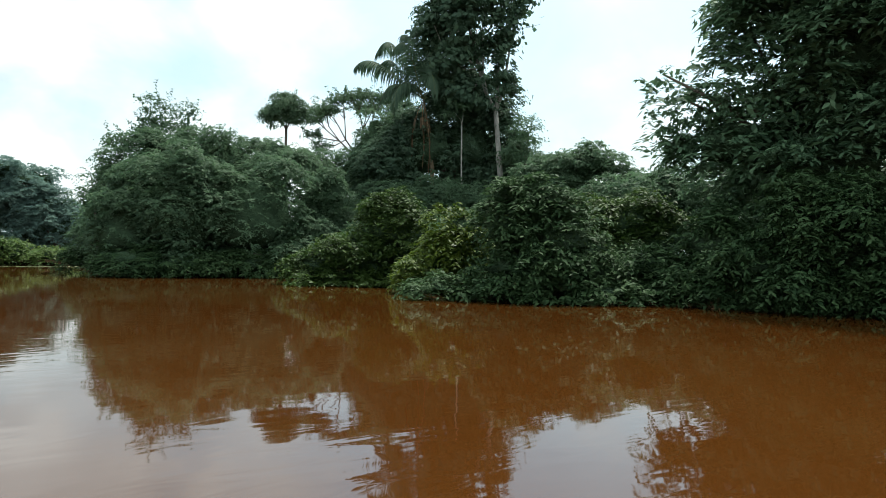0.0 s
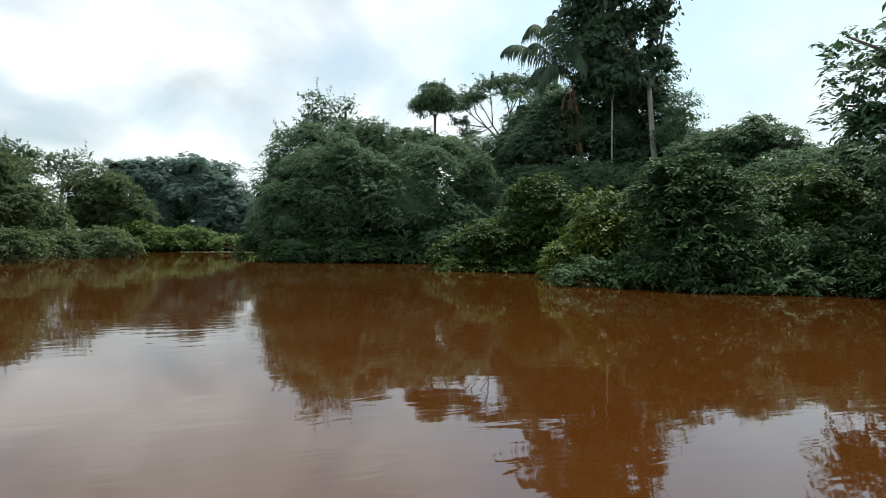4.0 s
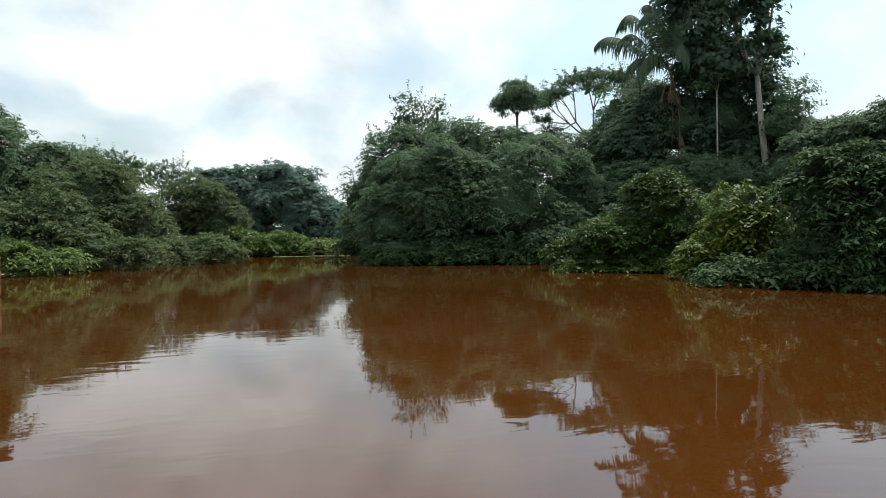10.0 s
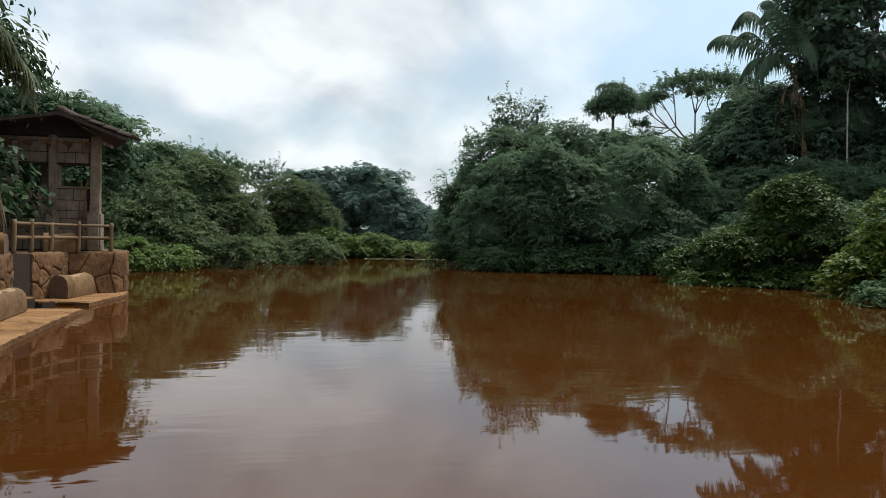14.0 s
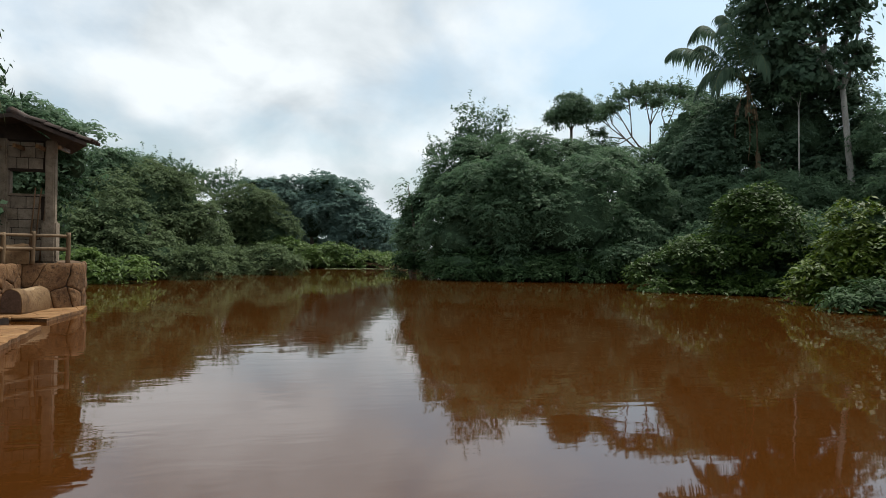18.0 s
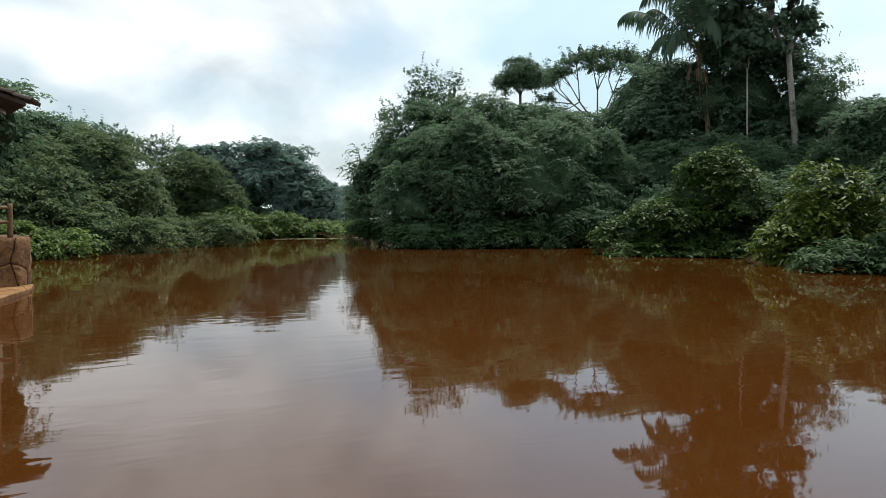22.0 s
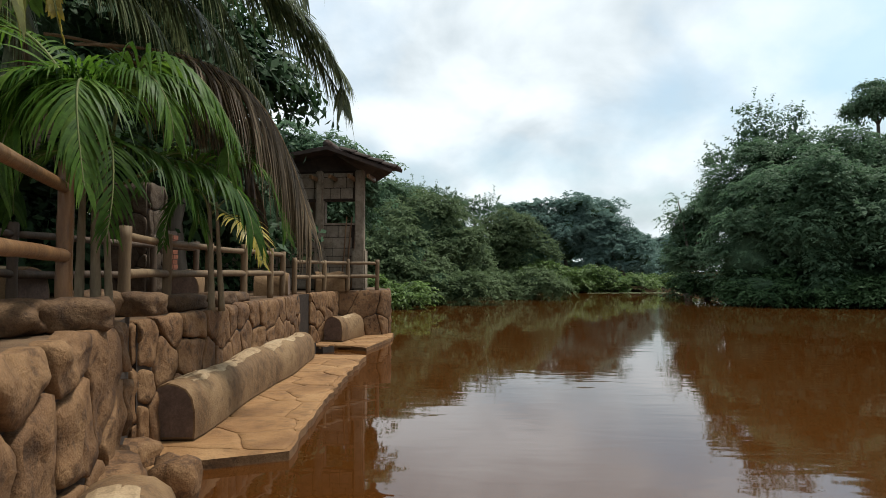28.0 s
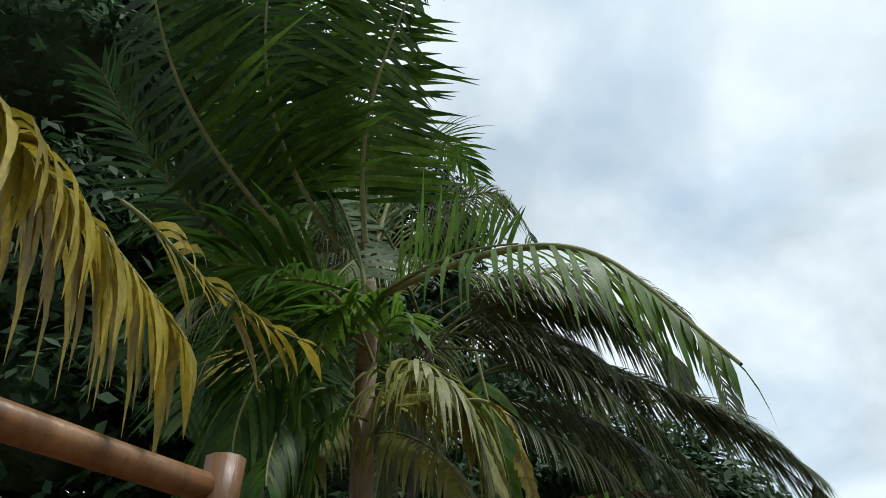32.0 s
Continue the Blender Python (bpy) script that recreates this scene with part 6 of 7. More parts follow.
stone_face(near, [(-1.25, 0.3), (-1.62, 1.2), (-2.2, 2.62), (-2.62, 3.85), (-3.02, 4.75)], 0.02, 1.24, 0.43, M_STONE, 0.075, 0.03, 3, stretch=1.35)
stone_face(middle, [(-3.46, 5.66), (-3.85, 8.6), (-4.2, 11.55)], 0.02, 1.16, 0.35, M_STONE, 0.05, 0.017, 5, stretch=1.2)
stone_face(middle, [(-3.95, 5.64), (-3.46, 5.66)], 0.02, 1.14, 0.36, M_STONE, 0.05, 0.006, 8)
stone_face(far, [(-4.62, 13.3), (-4.5, 14.9)], 0.02, 1.13, 0.37, M_STONE, 0.05, 0.013, 6, stretch=1.2)
stone_face(far, [(-4.48, 14.92), (-3.62, 15.5), (-3.5, 15.9), (-3.7, 16.8)], 0.02, 1.13, 0.46, M_STONE, 0.035, 0.011, 7, wave=0.0)
stone_face(far, [(-5.3, 13.3), (-4.64, 13.3)], 0.02, 1.12, 0.4, M_STONE, 0.04, 0.012, 9)


def plan_stones(parent, plan, z, size, mat, depth, joint, seed, name="flagstone"):
    """Flat uneven flagstones that fill a convex plan."""
    rng = random.Random(seed)
    x0, y0 = min(p[0] for p in plan), min(p[1] for p in plan)
    x1, y1 = max(p[0] for p in plan), max(p[1] for p in plan)
    cw = sum((c[0] - a[0]) * (c[1] + a[1]) for a, c in zip(plan, plan[1:] + plan[:1])) > 0
    for poly in cells(rng, x1 - x0, y1 - y0, size):
        poly = [(x + x0, y + y0) for x, y in poly]
        for a, c in zip(plan, plan[1:] + plan[:1]):
            nx, ny = (c[1] - a[1], a[0] - c[0]) if not cw else (a[1] - c[1], c[0] - a[0])
            n_ = math.hypot(nx, ny)
            nx, ny = nx / n_, ny / n_
            poly = clip_cell(poly, a[0] - nx, a[1] - ny, a[0] + nx, a[1] + ny)
            if len(poly) < 3:
                break
        if len(poly) < 3:
            continue
        pts, c = rounded(poly, joint)
        if pts is None:
            continue
        lift = (rng.random() - 0.5) * 0.012
        part(name, stone_mesh(rng, pts, c, lambda u, v, d: (u, v, z + d + lift), depth, name, mat, 1.0), parent)


def plan_strip(parent, inner, outer, z, size, mat, depth, joint, seed):
    """Flagstones between two plan lines given as (x, y) along y."""
    rng = random.Random(seed)
    y0, y1 = outer[0][1], outer[-1][1]
    w = abs(outer[0][0] - inner[0][0])
    for poly in cells(rng, w, y1 - y0, size):
        pts, c = rounded(poly, joint)
        if pts is None:
            continue
        lift = (rng.random() - 0.5) * 0.006

        def to_world(u, v, d):
            y = y0 + v
            a, c_ = np.interp(y, [p[1] for p in inner], [p[0] for p in inner]), np.interp(y, [p[1] for p in outer], [p[0] for p in outer])
            return float(a + (c_ - a) * u / w), y, z + d + lift

        part("flagstone", stone_mesh(rng, pts, c, to_world, depth, "flagstone", mat, 1.0), parent)


def broken_edge(pts, step, amount, seed):
    """The plan line with a chipped, wavering run."""
    rng = random.Random(seed)
    res = []
    for a, c in zip(pts, pts[1:]):
        m_ = max(1, round(math.hypot(a[0] - c[0], a[1] - c[1]) / step))
        res += [(a[0] + (c[0] - a[0]) * j / m_ + (rng.random() - 0.5) * amount, a[1] + (c[1] - a[1]) * j / m_) for j in range(m_)]
    return res + [pts[-1]]


EDGE = broken_edge([(-2.28, 5.88), (-2.55, 7.4), (-2.9, 10.0), (-3.1, 11.84)], 0.17, 0.05, 12)
INNER = [(-3.5, 5.5), (-3.6, 6.5), (-4.35, 11.84)]
ledge = prism("ledge", [(-2.84, 5.55)] + [(x + 0.03, y) for x, y in EDGE] + [(-4.4, 11.6), (-3.6, 5.5)], -0.4, 0.076, [M_STONE, M_LEDGE], "orange flagstone ledge along the water", "ledge")
plan_strip(ledge, INNER, EDGE, 0.062, 0.62, M_LEDGE, 0.022, 0.006, 21)
LEDGE2 = [(-4.62, 13.25), (-4.05, 13.4), (-3.35, 13.0), (-3.25, 14.8), (-3.4, 15.9), (-4.55, 15.0)]
ledge_far = prism("ledge_far", LEDGE2, -0.4, 0.07, [M_STONE, M_LEDGE], "flagstone ledge at the terrace corner", "ledge")
plan_stones(ledge_far, [(-4.62, 13.25), (-3.35, 13.2), (-3.25, 14.8), (-3.4, 15.9), (-4.55, 15.0)], 0.065, 0.6, M_LEDGE, 0.02, 0.005, 22)
SLAB = [(-3.0, 4.6), (-2.6, 4.7), (-1.8, 4.75), (-1.75, 3.9), (-1.25, 2.6), (0.2, 1.7), (2.0, -0.8), (4.3, -2.9), (6.5, -3.6), (9, -6), (9, -9), (-3, -9), (-1.3, 0.4)]
slab = prism("landing", SLAB, -0.4, 0.08, [M_STONE, M_LEDGE], "flagstone landing beside the water", "ledge")
plan_stones(slab, [(-2.62, 4.7), (-1.8, 4.75), (-1.75, 3.9), (-1.3, 2.6), (-1.5, 1.6), (-2.9, 4.5)], 0.075, 0.7, M_LEDGE, 0.02, 0.005, 23)
link = prism("ledge_link", [(-3.6, 5.5), (-2.84, 5.55), (-2.62, 4.72), (-3.0, 4.62)], -0.4, 0.078, [M_STONE, M_LEDGE], "narrow flagstone strip between ledges", "ledge")
plan_stones(link, [(-3.5, 5.5), (-2.86, 5.52), (-2.64, 4.74), (-3.0, 4.66)], 0.075, 0.5, M_LEDGE, 0.02, 0.005, 24)
SHELF = [[(-4.75, 12.7), (-4.1, 12.6), (-3.95, 12.85), (-4.75, 13.15)], [(-4.8, 11.9), (-4.35, 12.0), (-4.2, 12.5), (-4.8, 12.6)]]
for n_, plan in enumerate(SHELF):
    step = prism("step", plan, -0.3, 0.12 + 0.1 * n_, [M_MORTAR, M_LEDGE], "worn stone step between the ledges", "step")
    plan_stones(step, plan, 0.11 + 0.1 * n_, 0.6, M_LEDGE, 0.04, 0.01, 30 + n_)


# ---- logs of carved cement ----
M_CUT = grainy("log_end", [(0.3, (0.0765, 0.048, 0.0352)), (0.7, (0.187, 0.12, 0.088))], 5.0, fine=40)


def log_bench(a, c, z, width, height, label, seed, group="carved log benches"):
    """A log seat: upright flanks under a rounded top, wavering along its length, with dark cut ends inside a rim."""
    rng = random.Random(seed)
    a, c = Vector((*a, z)), Vector((*c, z))
    top = thing("log_bench", label, "bench", group, a)
    d = (c - a).normalized()
    side = Vector((d.y, -d.x, 0))
    prof = [(-0.5, 0.0), (-0.52, 0.25), (-0.5, 0.55), (-0.42, 0.78), (-0.26, 0.94), (-0.05, 1.0), (0.14, 0.98), (0.32, 0.9), (0.45, 0.74), (0.51, 0.5), (0.52, 0.22), (0.5, 0.0)]
    steps = max(6, round((c - a).length / 0.22))
    verts, faces, k = [], [], len(prof)
    ph = rng.random() * 6
    for i in range(steps + 1):
        u = i / steps
        wob = 1 + 0.05 * math.sin(u * 7 + ph) + 0.025 * (rng.random() - 0.5)
        end = 0.97 if i in (0, steps) else 1.0
        for m_, (x, h) in enumerate(prof):
            h = h + (0.05 * noise.noise(Vector((u * 9 + seed, m_ * 0.7, 0))) if 2 < m_ < 9 else 0)
            o = d * (u * (c - a).length) + side * (x * width * wob * end + 0.02 * math.sin(u * 5 + ph)) + Vector((0, 0, h * height * wob * end))
            verts.append(o)
    for i in range(steps):
        for j in range(k - 1):
            faces.append((i * k + j, i * k + j + 1, (i + 1) * k + j + 1, (i + 1) * k + j))
    part("log_body", mesh_of("log_body", verts, [f[::-1] for f in faces], M_LOG, True), top)
    if width * (c - a).length > 0.3:
        wv, wf = [], []
        i0, i1 = 1, steps - 1
        for i in range(i0, i1 + 1):
            lo, hi = 3.1 + 0.9 * rng.random(), 6.6 + 1.2 * rng.random()
            for f in range(5):
                m_ = lo + (hi - lo) * f / 4
                j, fr_ = int(m_), m_ - int(m_)
                p = verts[i * k + j].lerp(verts[i * k + j + 1], fr_)
                wv.append(p + Vector((0, 0, 0.006 if 0 < f < 4 else -0.004)))
        for i in range(i1 - i0):
            for f in range(4):
                wf.append((i * 5 + f, (i + 1) * 5 + f, (i + 1) * 5 + f + 1, i * 5 + f + 1))
        part("worn_top", mesh_of("worn_top", wv, wf, M_LOG_TOP), top, "pale planed and worn top of the log")
    for e, u in ((0, 0.0), (1, (c - a).length)):
        ring = [v.copy() for v in (verts[:k] if e == 0 else verts[-k:])]
        mid_ = sum(ring, Vector()) / k
        inner = [mid_ + (v - mid_) * 0.93 + d * (-0.004 if e == 0 else 0.004) for v in ring]
        vs = ring + inner
        fs = [(j, j + 1, k + j + 1, k + j) for j in range(k - 1)] + [(0, k, 2 * k - 1, k - 1)]
        part("rim", mesh_of("rim", vs, fs, M_LOG), top)
        part("cut_end", mesh_of("cut_end", inner, [tuple(range(k))], M_CUT), top, "dark cut end of the log")
    return top


log_bench((-3.39, 6.02), (-3.72, 8.75), 0.1, 0.42, 0.47, "long carved brown log bench against the terrace wall", 1)
log_bench((-3.72, 8.72), (-4.02, 11.25), 0.1, 0.44, 0.45, "weathered carved log bench with a flattened top", 2)
log_bench((-4.3, 13.85), (-4.1, 14.95), 0.1, 0.42, 0.5, "short carved log seat at the terrace corner", 3)
log_bench((-2.36, 3.9), (-1.7, 2.2), 0.1, 0.5, 0.4, "low carved log bench beside the landing", 4)
log_bench((-5.5, 7.0), (-8.0, 7.15), 1.12, 0.5, 0.5, "big pale log seat on the shaded terrace", 5)
log_bench((-5.6, 10.3), (-6.0, 11.3), 1.12, 0.45, 0.45, "dark-ended log seat on the terrace", 6)
log_bench((-5.35, 12.4), (-4.75, 12.55), 1.1, 0.42, 0.42, "pale log seat behind the railing", 7)
log_bench((-5.0, 14.85), (-4.4, 15.1), 1.1, 0.42, 0.44, "pale log seat beside the pavilion", 8)


def boulder(at, size, label, seed, turn=0.0, mat=None):
    """A loose rounded kerb stone."""
    rng = random.Random(seed)
    bm = bmesh.new()
    bmesh.ops.create_icosphere(bm, subdivisions=3, radius=1)
    for v in bm.verts:
        d = v.co.normalized()
        k = 1 / max(abs(d.x) ** 4.5 + abs(d.y) ** 4.5 + abs(d.z) ** 4.5, 1e-6) ** (1 / 4.5)
        k *= 1 + 0.2 * noise.noise(d * 1.7 + Vector((seed, 0, 0))) + 0.1 * noise.noise(d * 4.0 + Vector((0, seed, 0))) + 0.05 * noise.noise(d * 9.0 + Vector((0, seed, 0)))
        v.co = Vector((d.x * size[0] / 2 * k, d.y * size[1] / 2 * k, max(d.z * size[2] / 2 * k, -size[2] * 0.42)))
    ob = new("kerb_stone", bm_mesh("kerb_stone", bm, mat or M_KERB, True))
    ob.location = (at[0], at[1], at[2] + size[2] * 0.42)
    ob.rotation_euler = (0, 0, radians(turn))
    return tagged(ob, label, "stone", "kerb stones")


KERB = [((-4.1, 3.75), (0.8, 0.4, 0.21), 20), ((-3.25, 3.85), (0.75, 0.38, 0.21), 10), ((-2.9, 4.15), (0.42, 0.36, 0.21), 40), ((-3.55, 5.2), (0.42, 0.34, 0.22), 60),
        ((-3.3, 5.45), (0.36, 0.32, 0.2), 95), ((-4.05, 7.4), (0.34, 0.9, 0.2), 5), ((-4.1, 8.3), (0.34, 0.7, 0.2), 5), ((-4.3, 9.2), (0.3, 0.7, 0.16), 5)]
for n_, ((x, y), size, turn) in enumerate(KERB):
    boulder((x, y, 1.2 if y < 5.6 else 1.12), size, "rounded brown kerb stone on the terrace", n_ + 40, turn)
boulder((-2.85, 4.3, 0.1), (0.55, 0.5, 0.36), "rounded rock at the foot of the terrace wall", 60, 30, M_STONE)
boulder((-2.62, 4.78, 0.05), (0.3, 0.26, 0.3), "small rock at the foot of the terrace wall", 61, 10, M_STONE)
boulder((-3.28, 5.3, 0.05), (0.4, 0.3, 0.24), "small rock at the foot of the terrace wall", 62, 70, M_STONE)


# ---- pole railings ----
def pole(a, c, r, seed, name, parent, sides=10, wood=None):
    """A debarked pole, not quite straight, with eased ends."""
    rng = random.Random(seed)
    a, c = Vector(a), Vector(c)
    n_ = 9
    side = (c - a).cross(Vector((0.3, 0.5, 0.2))).normalized()
    bow = (rng.random() - 0.5) * 0.02 * (c - a).length
    pts = [a.lerp(c, i / (n_ - 1)) + side * bow * math.sin(math.pi * i / (n_ - 1)) for i in range(n_)]
    d = (c - a).normalized()
    pts = [a - d * 0.001] + pts + [c + d * 0.001]
    rad = [r * (0.94 + 0.12 * rng.random()) for _ in range(n_)]
    rad = [r * 0.78] + rad + [r * 0.78]
    return part(name, mesh_of(name, *tube(pts, rad, sides), wood or M_WOOD, True), parent)


def railing(posts, label, heights=(0.42, 0.82), r=0.046, seed=1, post_h=0.9, wood=None, rise=(0, 0, 0, 0, 0)):
    """Upright poles and two runs of lying poles from post to post."""
    top = thing("pole_railing", label, "railing", "", posts[0])
    o = Vector(posts[0])
    for n_, p in enumerate(posts):
        q = Vector(p) - o
        pole(q, q + Vector((0.01, 0.0, post_h + 0.03 * math.sin(n_ * 2.3))), r, seed + n_, "post", top, wood=wood)
    for n_, (p, q) in enumerate(zip(posts, posts[1:])):
        for k, h in enumerate(heights):
            h += rise[n_] * k
            a, c = Vector(p) - o + Vector((0, 0, h)), Vector(q) - o + Vector((0, 0, h))
            d = (c - a).normalized() * r * 0.3
            pole(a + d, c - d, r * (0.84 - 0.1 * k), seed + 50 + 2 * n_ + k, "rail", top, wood=wood)
    return top


railing([(-1.45, 0.1, 1.2), (-1.77, 1.42, 1.2), (-2.17, 2.55, 1.2), (-2.95, 4.15, 1.2)], "reddish debarked pole railing on the near terrace wall", (0.43, 0.82), seed=100, post_h=0.95, rise=(0.08, 0, 0))
railing([(-3.62, 5.72, 1.12), (-4.08, 7.15, 1.12), (-4.2, 8.3, 1.12), (-4.33, 9.6, 1.12), (-4.42, 10.8, 1.12), (-4.5, 11.55, 1.12)], "weathered pole railing along the terrace", (0.4, 0.72), 0.05, 130, 0.8, M_WOOD_GREY)
railing([(-4.78, 12.9, 1.1), (-4.7, 13.5, 1.1), (-4.62, 14.3, 1.1), (-4.28, 14.98, 1.1), (-3.72, 15.5, 1.1)], "weathered pole railing round the terrace corner", (0.34, 0.64), 0.05, 160, 0.72, M_WOOD_GREY)
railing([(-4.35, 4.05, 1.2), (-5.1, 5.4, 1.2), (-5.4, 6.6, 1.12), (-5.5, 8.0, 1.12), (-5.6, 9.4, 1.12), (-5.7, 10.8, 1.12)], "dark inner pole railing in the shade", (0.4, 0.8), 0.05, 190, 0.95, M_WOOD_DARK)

# ---- pale carved wall and brick pier behind the railing ----
panel = prism("wall_pale", [(-4.25, 2.2), (-3.65, 3.3), (-3.95, 3.45), (-4.7, 2.3), (-5.2, 1.0), (-4.9, 0.9)], 1.2, 2.5, [M_PLASTER], "thick pale carved stone wall on the terrace", "wall")
stone_face(panel, [(-4.9, 0.9), (-4.25, 2.2), (-3.65, 3.3)], 1.2, 2.53, 0.3, M_PANEL, 0.03, 0.002, 71, wave=0.01, flat=0.4)
pier = prism("stone_pier", [(-6.45, 9.6), (-5.82, 9.6), (-5.82, 10.05), (-6.45, 10.05)], 1.12, 2.85, [M_MORTAR], "tall rough stone pier on the terrace", "pier")
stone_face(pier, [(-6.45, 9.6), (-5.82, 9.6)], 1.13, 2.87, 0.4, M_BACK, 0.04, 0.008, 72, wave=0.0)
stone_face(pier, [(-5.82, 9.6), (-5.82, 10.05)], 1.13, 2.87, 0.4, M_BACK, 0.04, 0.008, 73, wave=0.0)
brick_pier = prism("brick_pier", [(-6.22, 10.3), (-5.92, 10.3), (-5.92, 10.6), (-6.22, 10.6)], 1.12, 2.2, [M_MORTAR], "red brick pier on the terrace", "pier")
for row in range(13):
    for side_, (ox, oy, dx, dy) in enumerate(((-6.21, 10.29, 1, 0), (-5.91, 10.31, 0, 1))):
        for k in range(2):
            x, y = ox + dx * (0.15 * k - 0.02 * (row % 2)), oy + dy * (0.15 * k - 0.02 * (row % 2))
            lo = (x, y - 0.012 * dx, 1.13 + row * 0.078)
            hi = (x + (0.14 if dx else 0.012), y + (0.012 if dx else 0.14), lo[2] + 0.066)
            part("brick", bm_mesh("brick", box_bm(lo, hi), M_BRICK), brick_pier)
back = prism("wall_back", [(-9.2, 3.0), (-8.9, 3.0), (-8.3, 9.5), (-8.6, 9.5)], 1.12, 2.7, [M_MORTAR], "shaded stone wall at the back of the terrace", "wall")
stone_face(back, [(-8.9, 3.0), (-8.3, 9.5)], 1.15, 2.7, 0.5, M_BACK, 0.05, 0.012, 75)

# ---- pavilion ----
pav = thing("stone_pavilion", "small stone-clad pavilion with open windows and a dark tiled roof", "pavilion", "", (-5.9, 17.8, 1.1))
PX0, PX1, PY0, PY1 = -8.2, -4.3, 16.2, 17.1


def pav_box(name, lo, hi, mat, bevel=0.015, label=""):
    o = Vector((-5.9, 17.8, 1.1))
    return part(name, bm_mesh(name, box_bm(Vector(lo) - o, Vector(hi) - o, bevel), mat), pav, label)


WIN = [(-7.2, -6.6), (-6.2, -5.45), (-5.2, -4.44)]
sill, lintel, wtop = 2.75, 3.3, 4.05
lower_ = pav_box("lower_wall", (PX0, PY0, 1.1), (PX1 - 0.02, PY0 + 0.2, sill), M_MORTAR)
upper_ = pav_box("upper_wall", (PX0, PY0, lintel), (PX1 - 0.02, PY0 + 0.2, wtop), M_MORTAR)
edges = [PX0] + [v for w in WIN for v in w] + [PX1 - 0.02]
for a, c in zip(edges[::2], edges[1::2]):
    pav_box("mullion", (a, PY0, sill), (c, PY0 + 0.2, lintel), M_PLASTER)
for a, c in WIN:
    pav_box("window_sill", (a - 0.03, PY0 - 0.03, sill - 0.05), (c + 0.03, PY0 + 0.22, sill + 0.003), M_PANEL, 0.01)
pav_box("back_wall", (PX0, PY1 - 0.2, 1.1), (PX1 - 1.6, PY1, 2.5), M_PLASTER)
pav_box("west_wall", (PX0 - 0.2, PY0, 1.1), (PX0, PY1, wtop), M_PLASTER)
for x, y, w in ((PX1, PY0 - 0.02, 0.11), (-5.32, PY0 - 0.02, 0.09), (PX1 - 1.5, PY1, 0.13), (PX0, PY0 - 0.06, 0.13)):
    pav_box("pillar", (x - w, y - w, 1.1), (x + w, y + w, wtop), M_PANEL, 0.03, "pale square pillar")
    pav_box("pillar_base", (x - w - 0.05, y - w - 0.05, 1.1), (x + w + 0.05, y + w + 0.05, 2.1), M_PANEL, 0.04)
rng = random.Random(5)
o = Vector((-5.9, 17.8, 1.1))
for zlo, zhi in ((1.12, sill - 0.06), (lintel + 0.05, wtop - 0.05)):
    z = zlo
    while z < zhi - 0.08:
        h = min(rng.choice((0.14, 0.2, 0.27, 0.34)), zhi - z)
        x = PX0 + 0.15
        while x < PX1 - 0.2:
            w = rng.choice((0.18, 0.25, 0.32, 0.42))
            w = min(w, PX1 - 0.16 - x)
            if w > 0.07:
                proud = 0.012 + 0.015 * rng.random()
                part("stone", bm_mesh("stone", box_bm(Vector((x + 0.008, PY0 - proud, z + 0.008)) - o, Vector((x + w - 0.008, PY0 + 0.01, z + h - 0.008)) - o, 0.006), M_PANEL if rng.random() < 0.2 else M_PLASTER), lower_ if z < 2.7 else upper_)
            x += w
        z += h
# roof: two pitched shells, the one over the river side laid with barrel tiles
RY0, RY1, RIDGE_X, RIDGE_Z, EAVE_X, EAVE_Z = 15.55, 17.35, -4.95, 4.56, -3.37, 3.97
BACK = 0.85
for sgn, ex_ in ((-1, -8.6), (1, EAVE_X)):
    top4 = [Vector((RIDGE_X, RY0, RIDGE_Z)) - o, Vector((ex_, RY0, EAVE_Z)) - o, Vector((ex_, RY1, EAVE_Z)) - o, Vector((RIDGE_X, RY1, RIDGE_Z)) - o]
    low4 = [v - Vector((0, 0, 0.09)) for v in top4]
    if sgn == 1:
        top4[2].x -= BACK
        low4[2].x -= BACK
    fs = [(0, 1, 2, 3), (7, 6, 5, 4), (0, 4, 5, 1), (1, 5, 6, 2), (2, 6, 7, 3)]
    slope_ = part("roof_slope", mesh_of("roof_slope", top4 + low4, fs, M_TILE), pav, "dark boarded roof slope")
gv = [Vector((PX1, PY0 + 0.1, wtop)) - o, Vector((PX0, PY0 + 0.1, wtop)) - o, Vector((RIDGE_X, PY0 + 0.1, RIDGE_Z - 0.1)) - o]
# Gable fill in the dark tile colour, standing in for shadow under the roof.
part("gable", mesh_of("gable", gv + [v + Vector((0, 0.1, 0)) for v in gv], [(0, 1, 2), (5, 4, 3), (0, 2, 5, 3), (1, 0, 3, 4), (2, 1, 4, 5)], M_TILE), pav, "gable coloured dark for the roof's shadow")
tile_v, tile_f = [], []
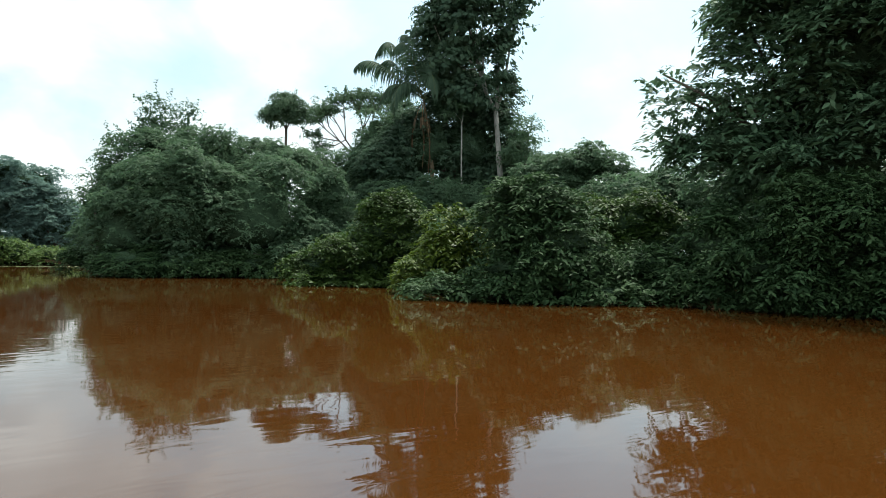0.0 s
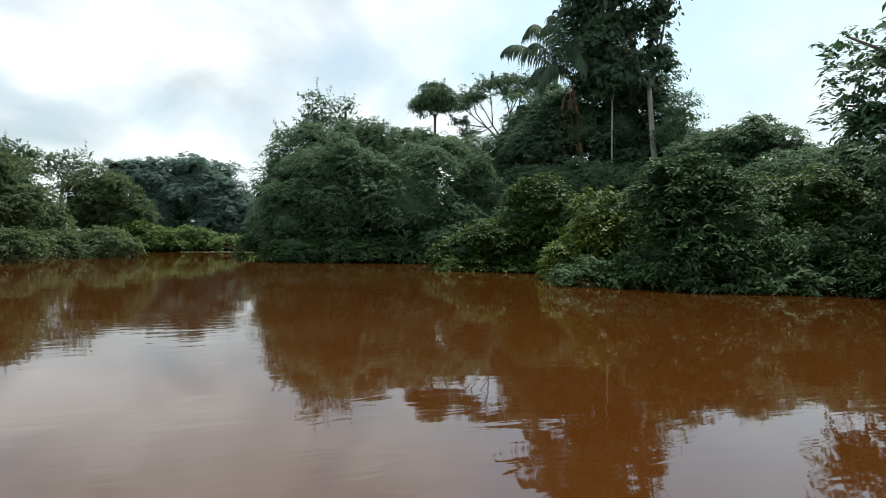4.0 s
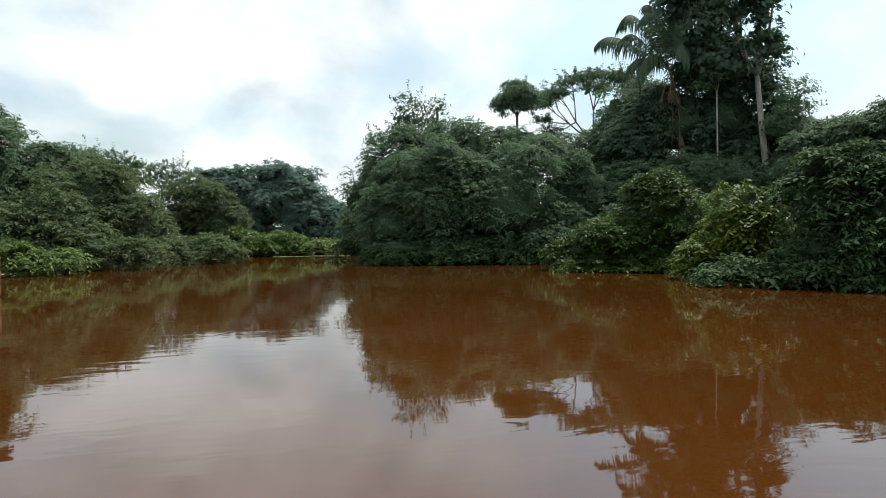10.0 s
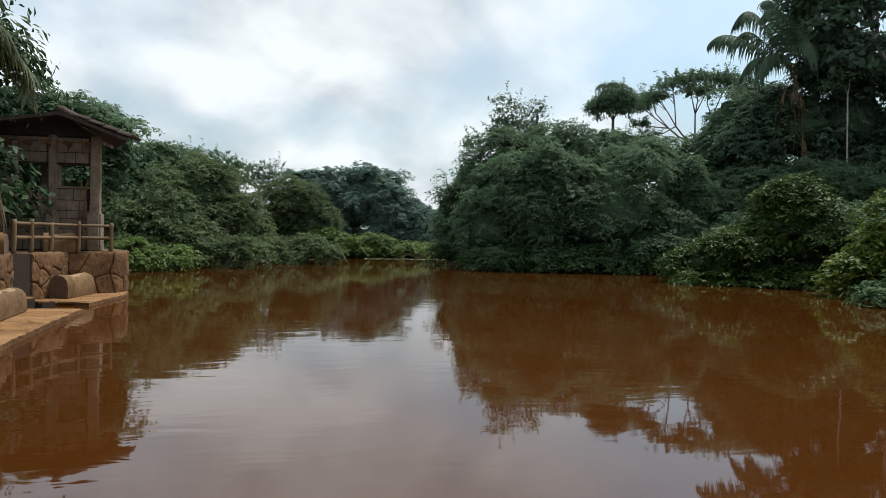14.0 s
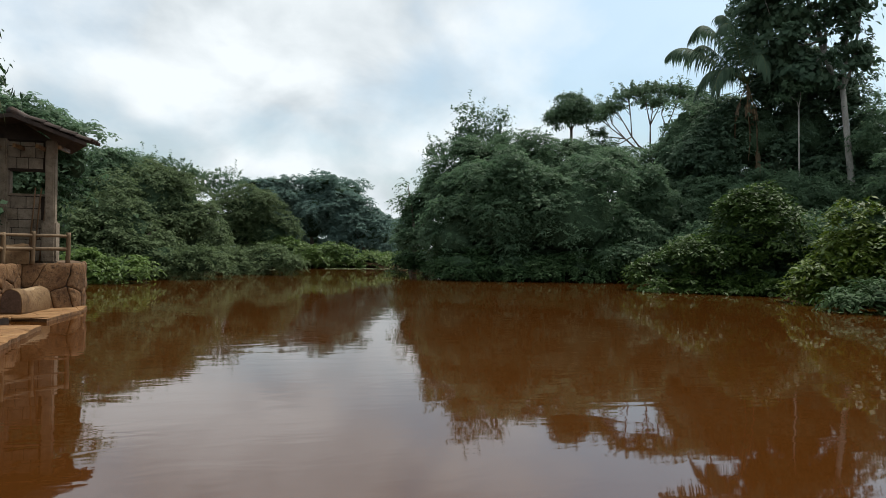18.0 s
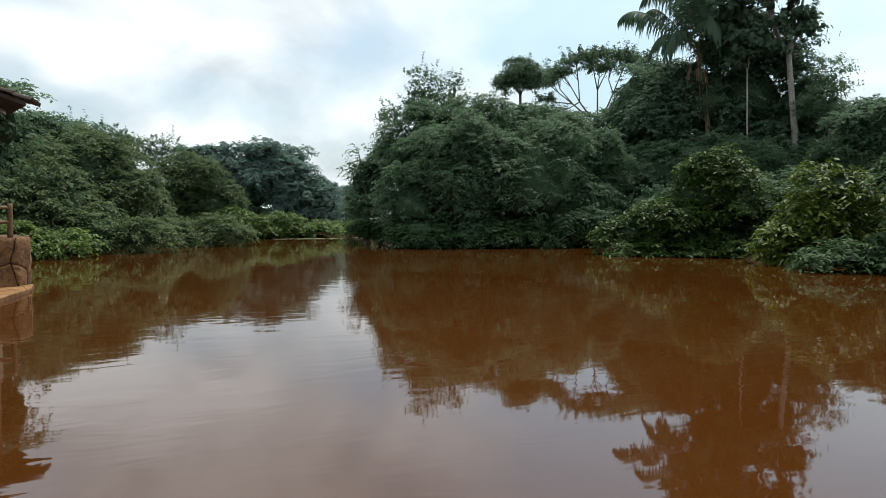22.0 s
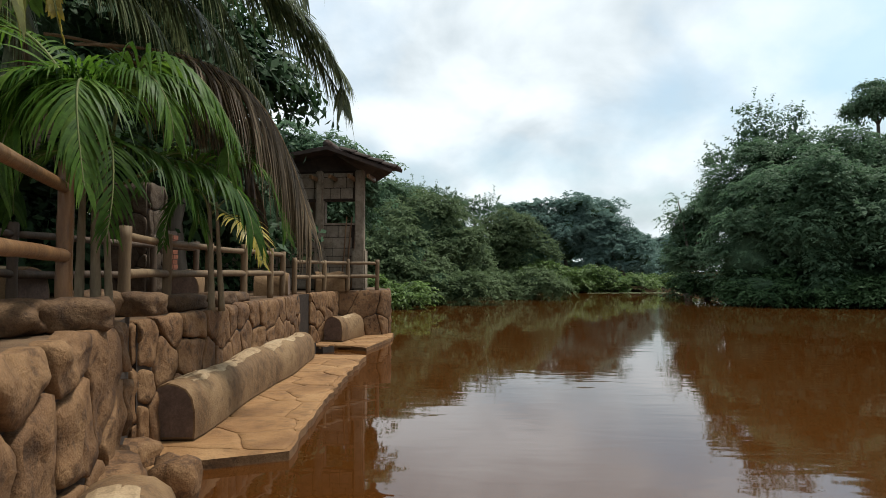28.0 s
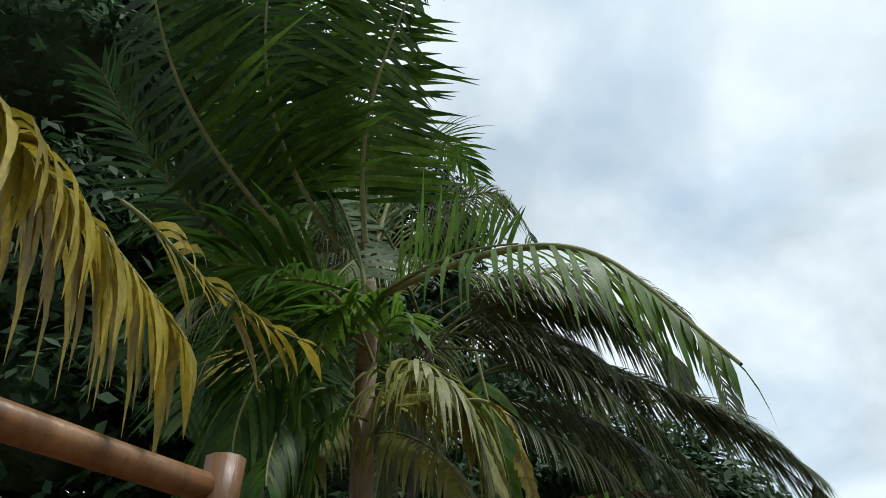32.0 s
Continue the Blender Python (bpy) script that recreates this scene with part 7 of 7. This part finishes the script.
for i in range(2):
    for k in range(7):
        a = math.pi * k / 6
        r_ = 0.105 if i == 0 else 0.085
        tile_v.append((r_ * math.cos(a), -0.42 * (1 - i), r_ * 0.8 * math.sin(a) + 0.03 * (1 - i)))
        tile_v.append((r_ * 0.85 * math.cos(a), -0.42 * (1 - i), r_ * 0.66 * math.sin(a) + 0.03 * (1 - i) - 0.004))
for k in range(6):
    a, c, d, e = 2 * k, 2 * k + 2, 2 * k + 16, 2 * k + 14
    tile_f += [(a, c, d, e), (a + 1, e + 1, d + 1, c + 1), (a, a + 1, c + 1, c)]
TILE = mesh_of("roof_tile", tile_v, tile_f, M_TILE, True)
up = (Vector((RIDGE_X, 0, RIDGE_Z)) - Vector((EAVE_X, 0, EAVE_Z)))
slope_len = up.length
up.normalize()
run = Vector((0, 1, 0))
nrm = run.cross(up).normalized()
nrm = nrm if nrm.z > 0 else -nrm
m3 = Matrix((run, up, nrm)).transposed()
for r_ in range(int(slope_len / 0.35)):
    for k in range(16):
        q = Vector((EAVE_X, RY0 + 0.06 + k * 0.2, EAVE_Z)) + up * (r_ * 0.35 + 0.34) + nrm * (0.015 + 0.015 * random.random()) - o
        if q.x + o.x > EAVE_X - BACK * (q.y + o.y - RY0) / (RY1 - RY0) + 0.02 or q.y + o.y > RY1 + 0.05:
            continue
        ob = part("roof_tile", TILE, slope_)
        ob.matrix_basis = Matrix.Translation(q) @ (m3 @ Euler((0.03 * (random.random() - 0.5), 0, 0.07 * (random.random() - 0.5))).to_matrix()).to_4x4()
part("ridge", mesh_of("ridge", *tube([Vector((RIDGE_X, RY0 + 0.2 * k, RIDGE_Z + 0.04 + 0.015 * (k % 2))) - o for k in range(9)], [0.11, 0.095] * 4 + [0.1], 8), M_TILE, True), pav)
RX0, RZ = -8.25, EAVE_Z
for k in range(9):
    x = RX0 + 0.5 + k * 0.47
    part("rafter", bm_mesh("rafter", box_bm(Vector((x, RY0 + 0.04, RZ - 0.19)) - o, Vector((x + 0.06, PY0 + 0.1, RZ - 0.1)) - o, 0.004), M_WOOD), pav)
for x in (-4.5, -4.62, -4.75):
    pole(Vector((x, PY0 - 0.12, 1.12)) - o, Vector((x + 0.12, PY0 - 0.04, 2.9)) - o, 0.018, int(-x * 10), "leaning_stick", pav, 6)
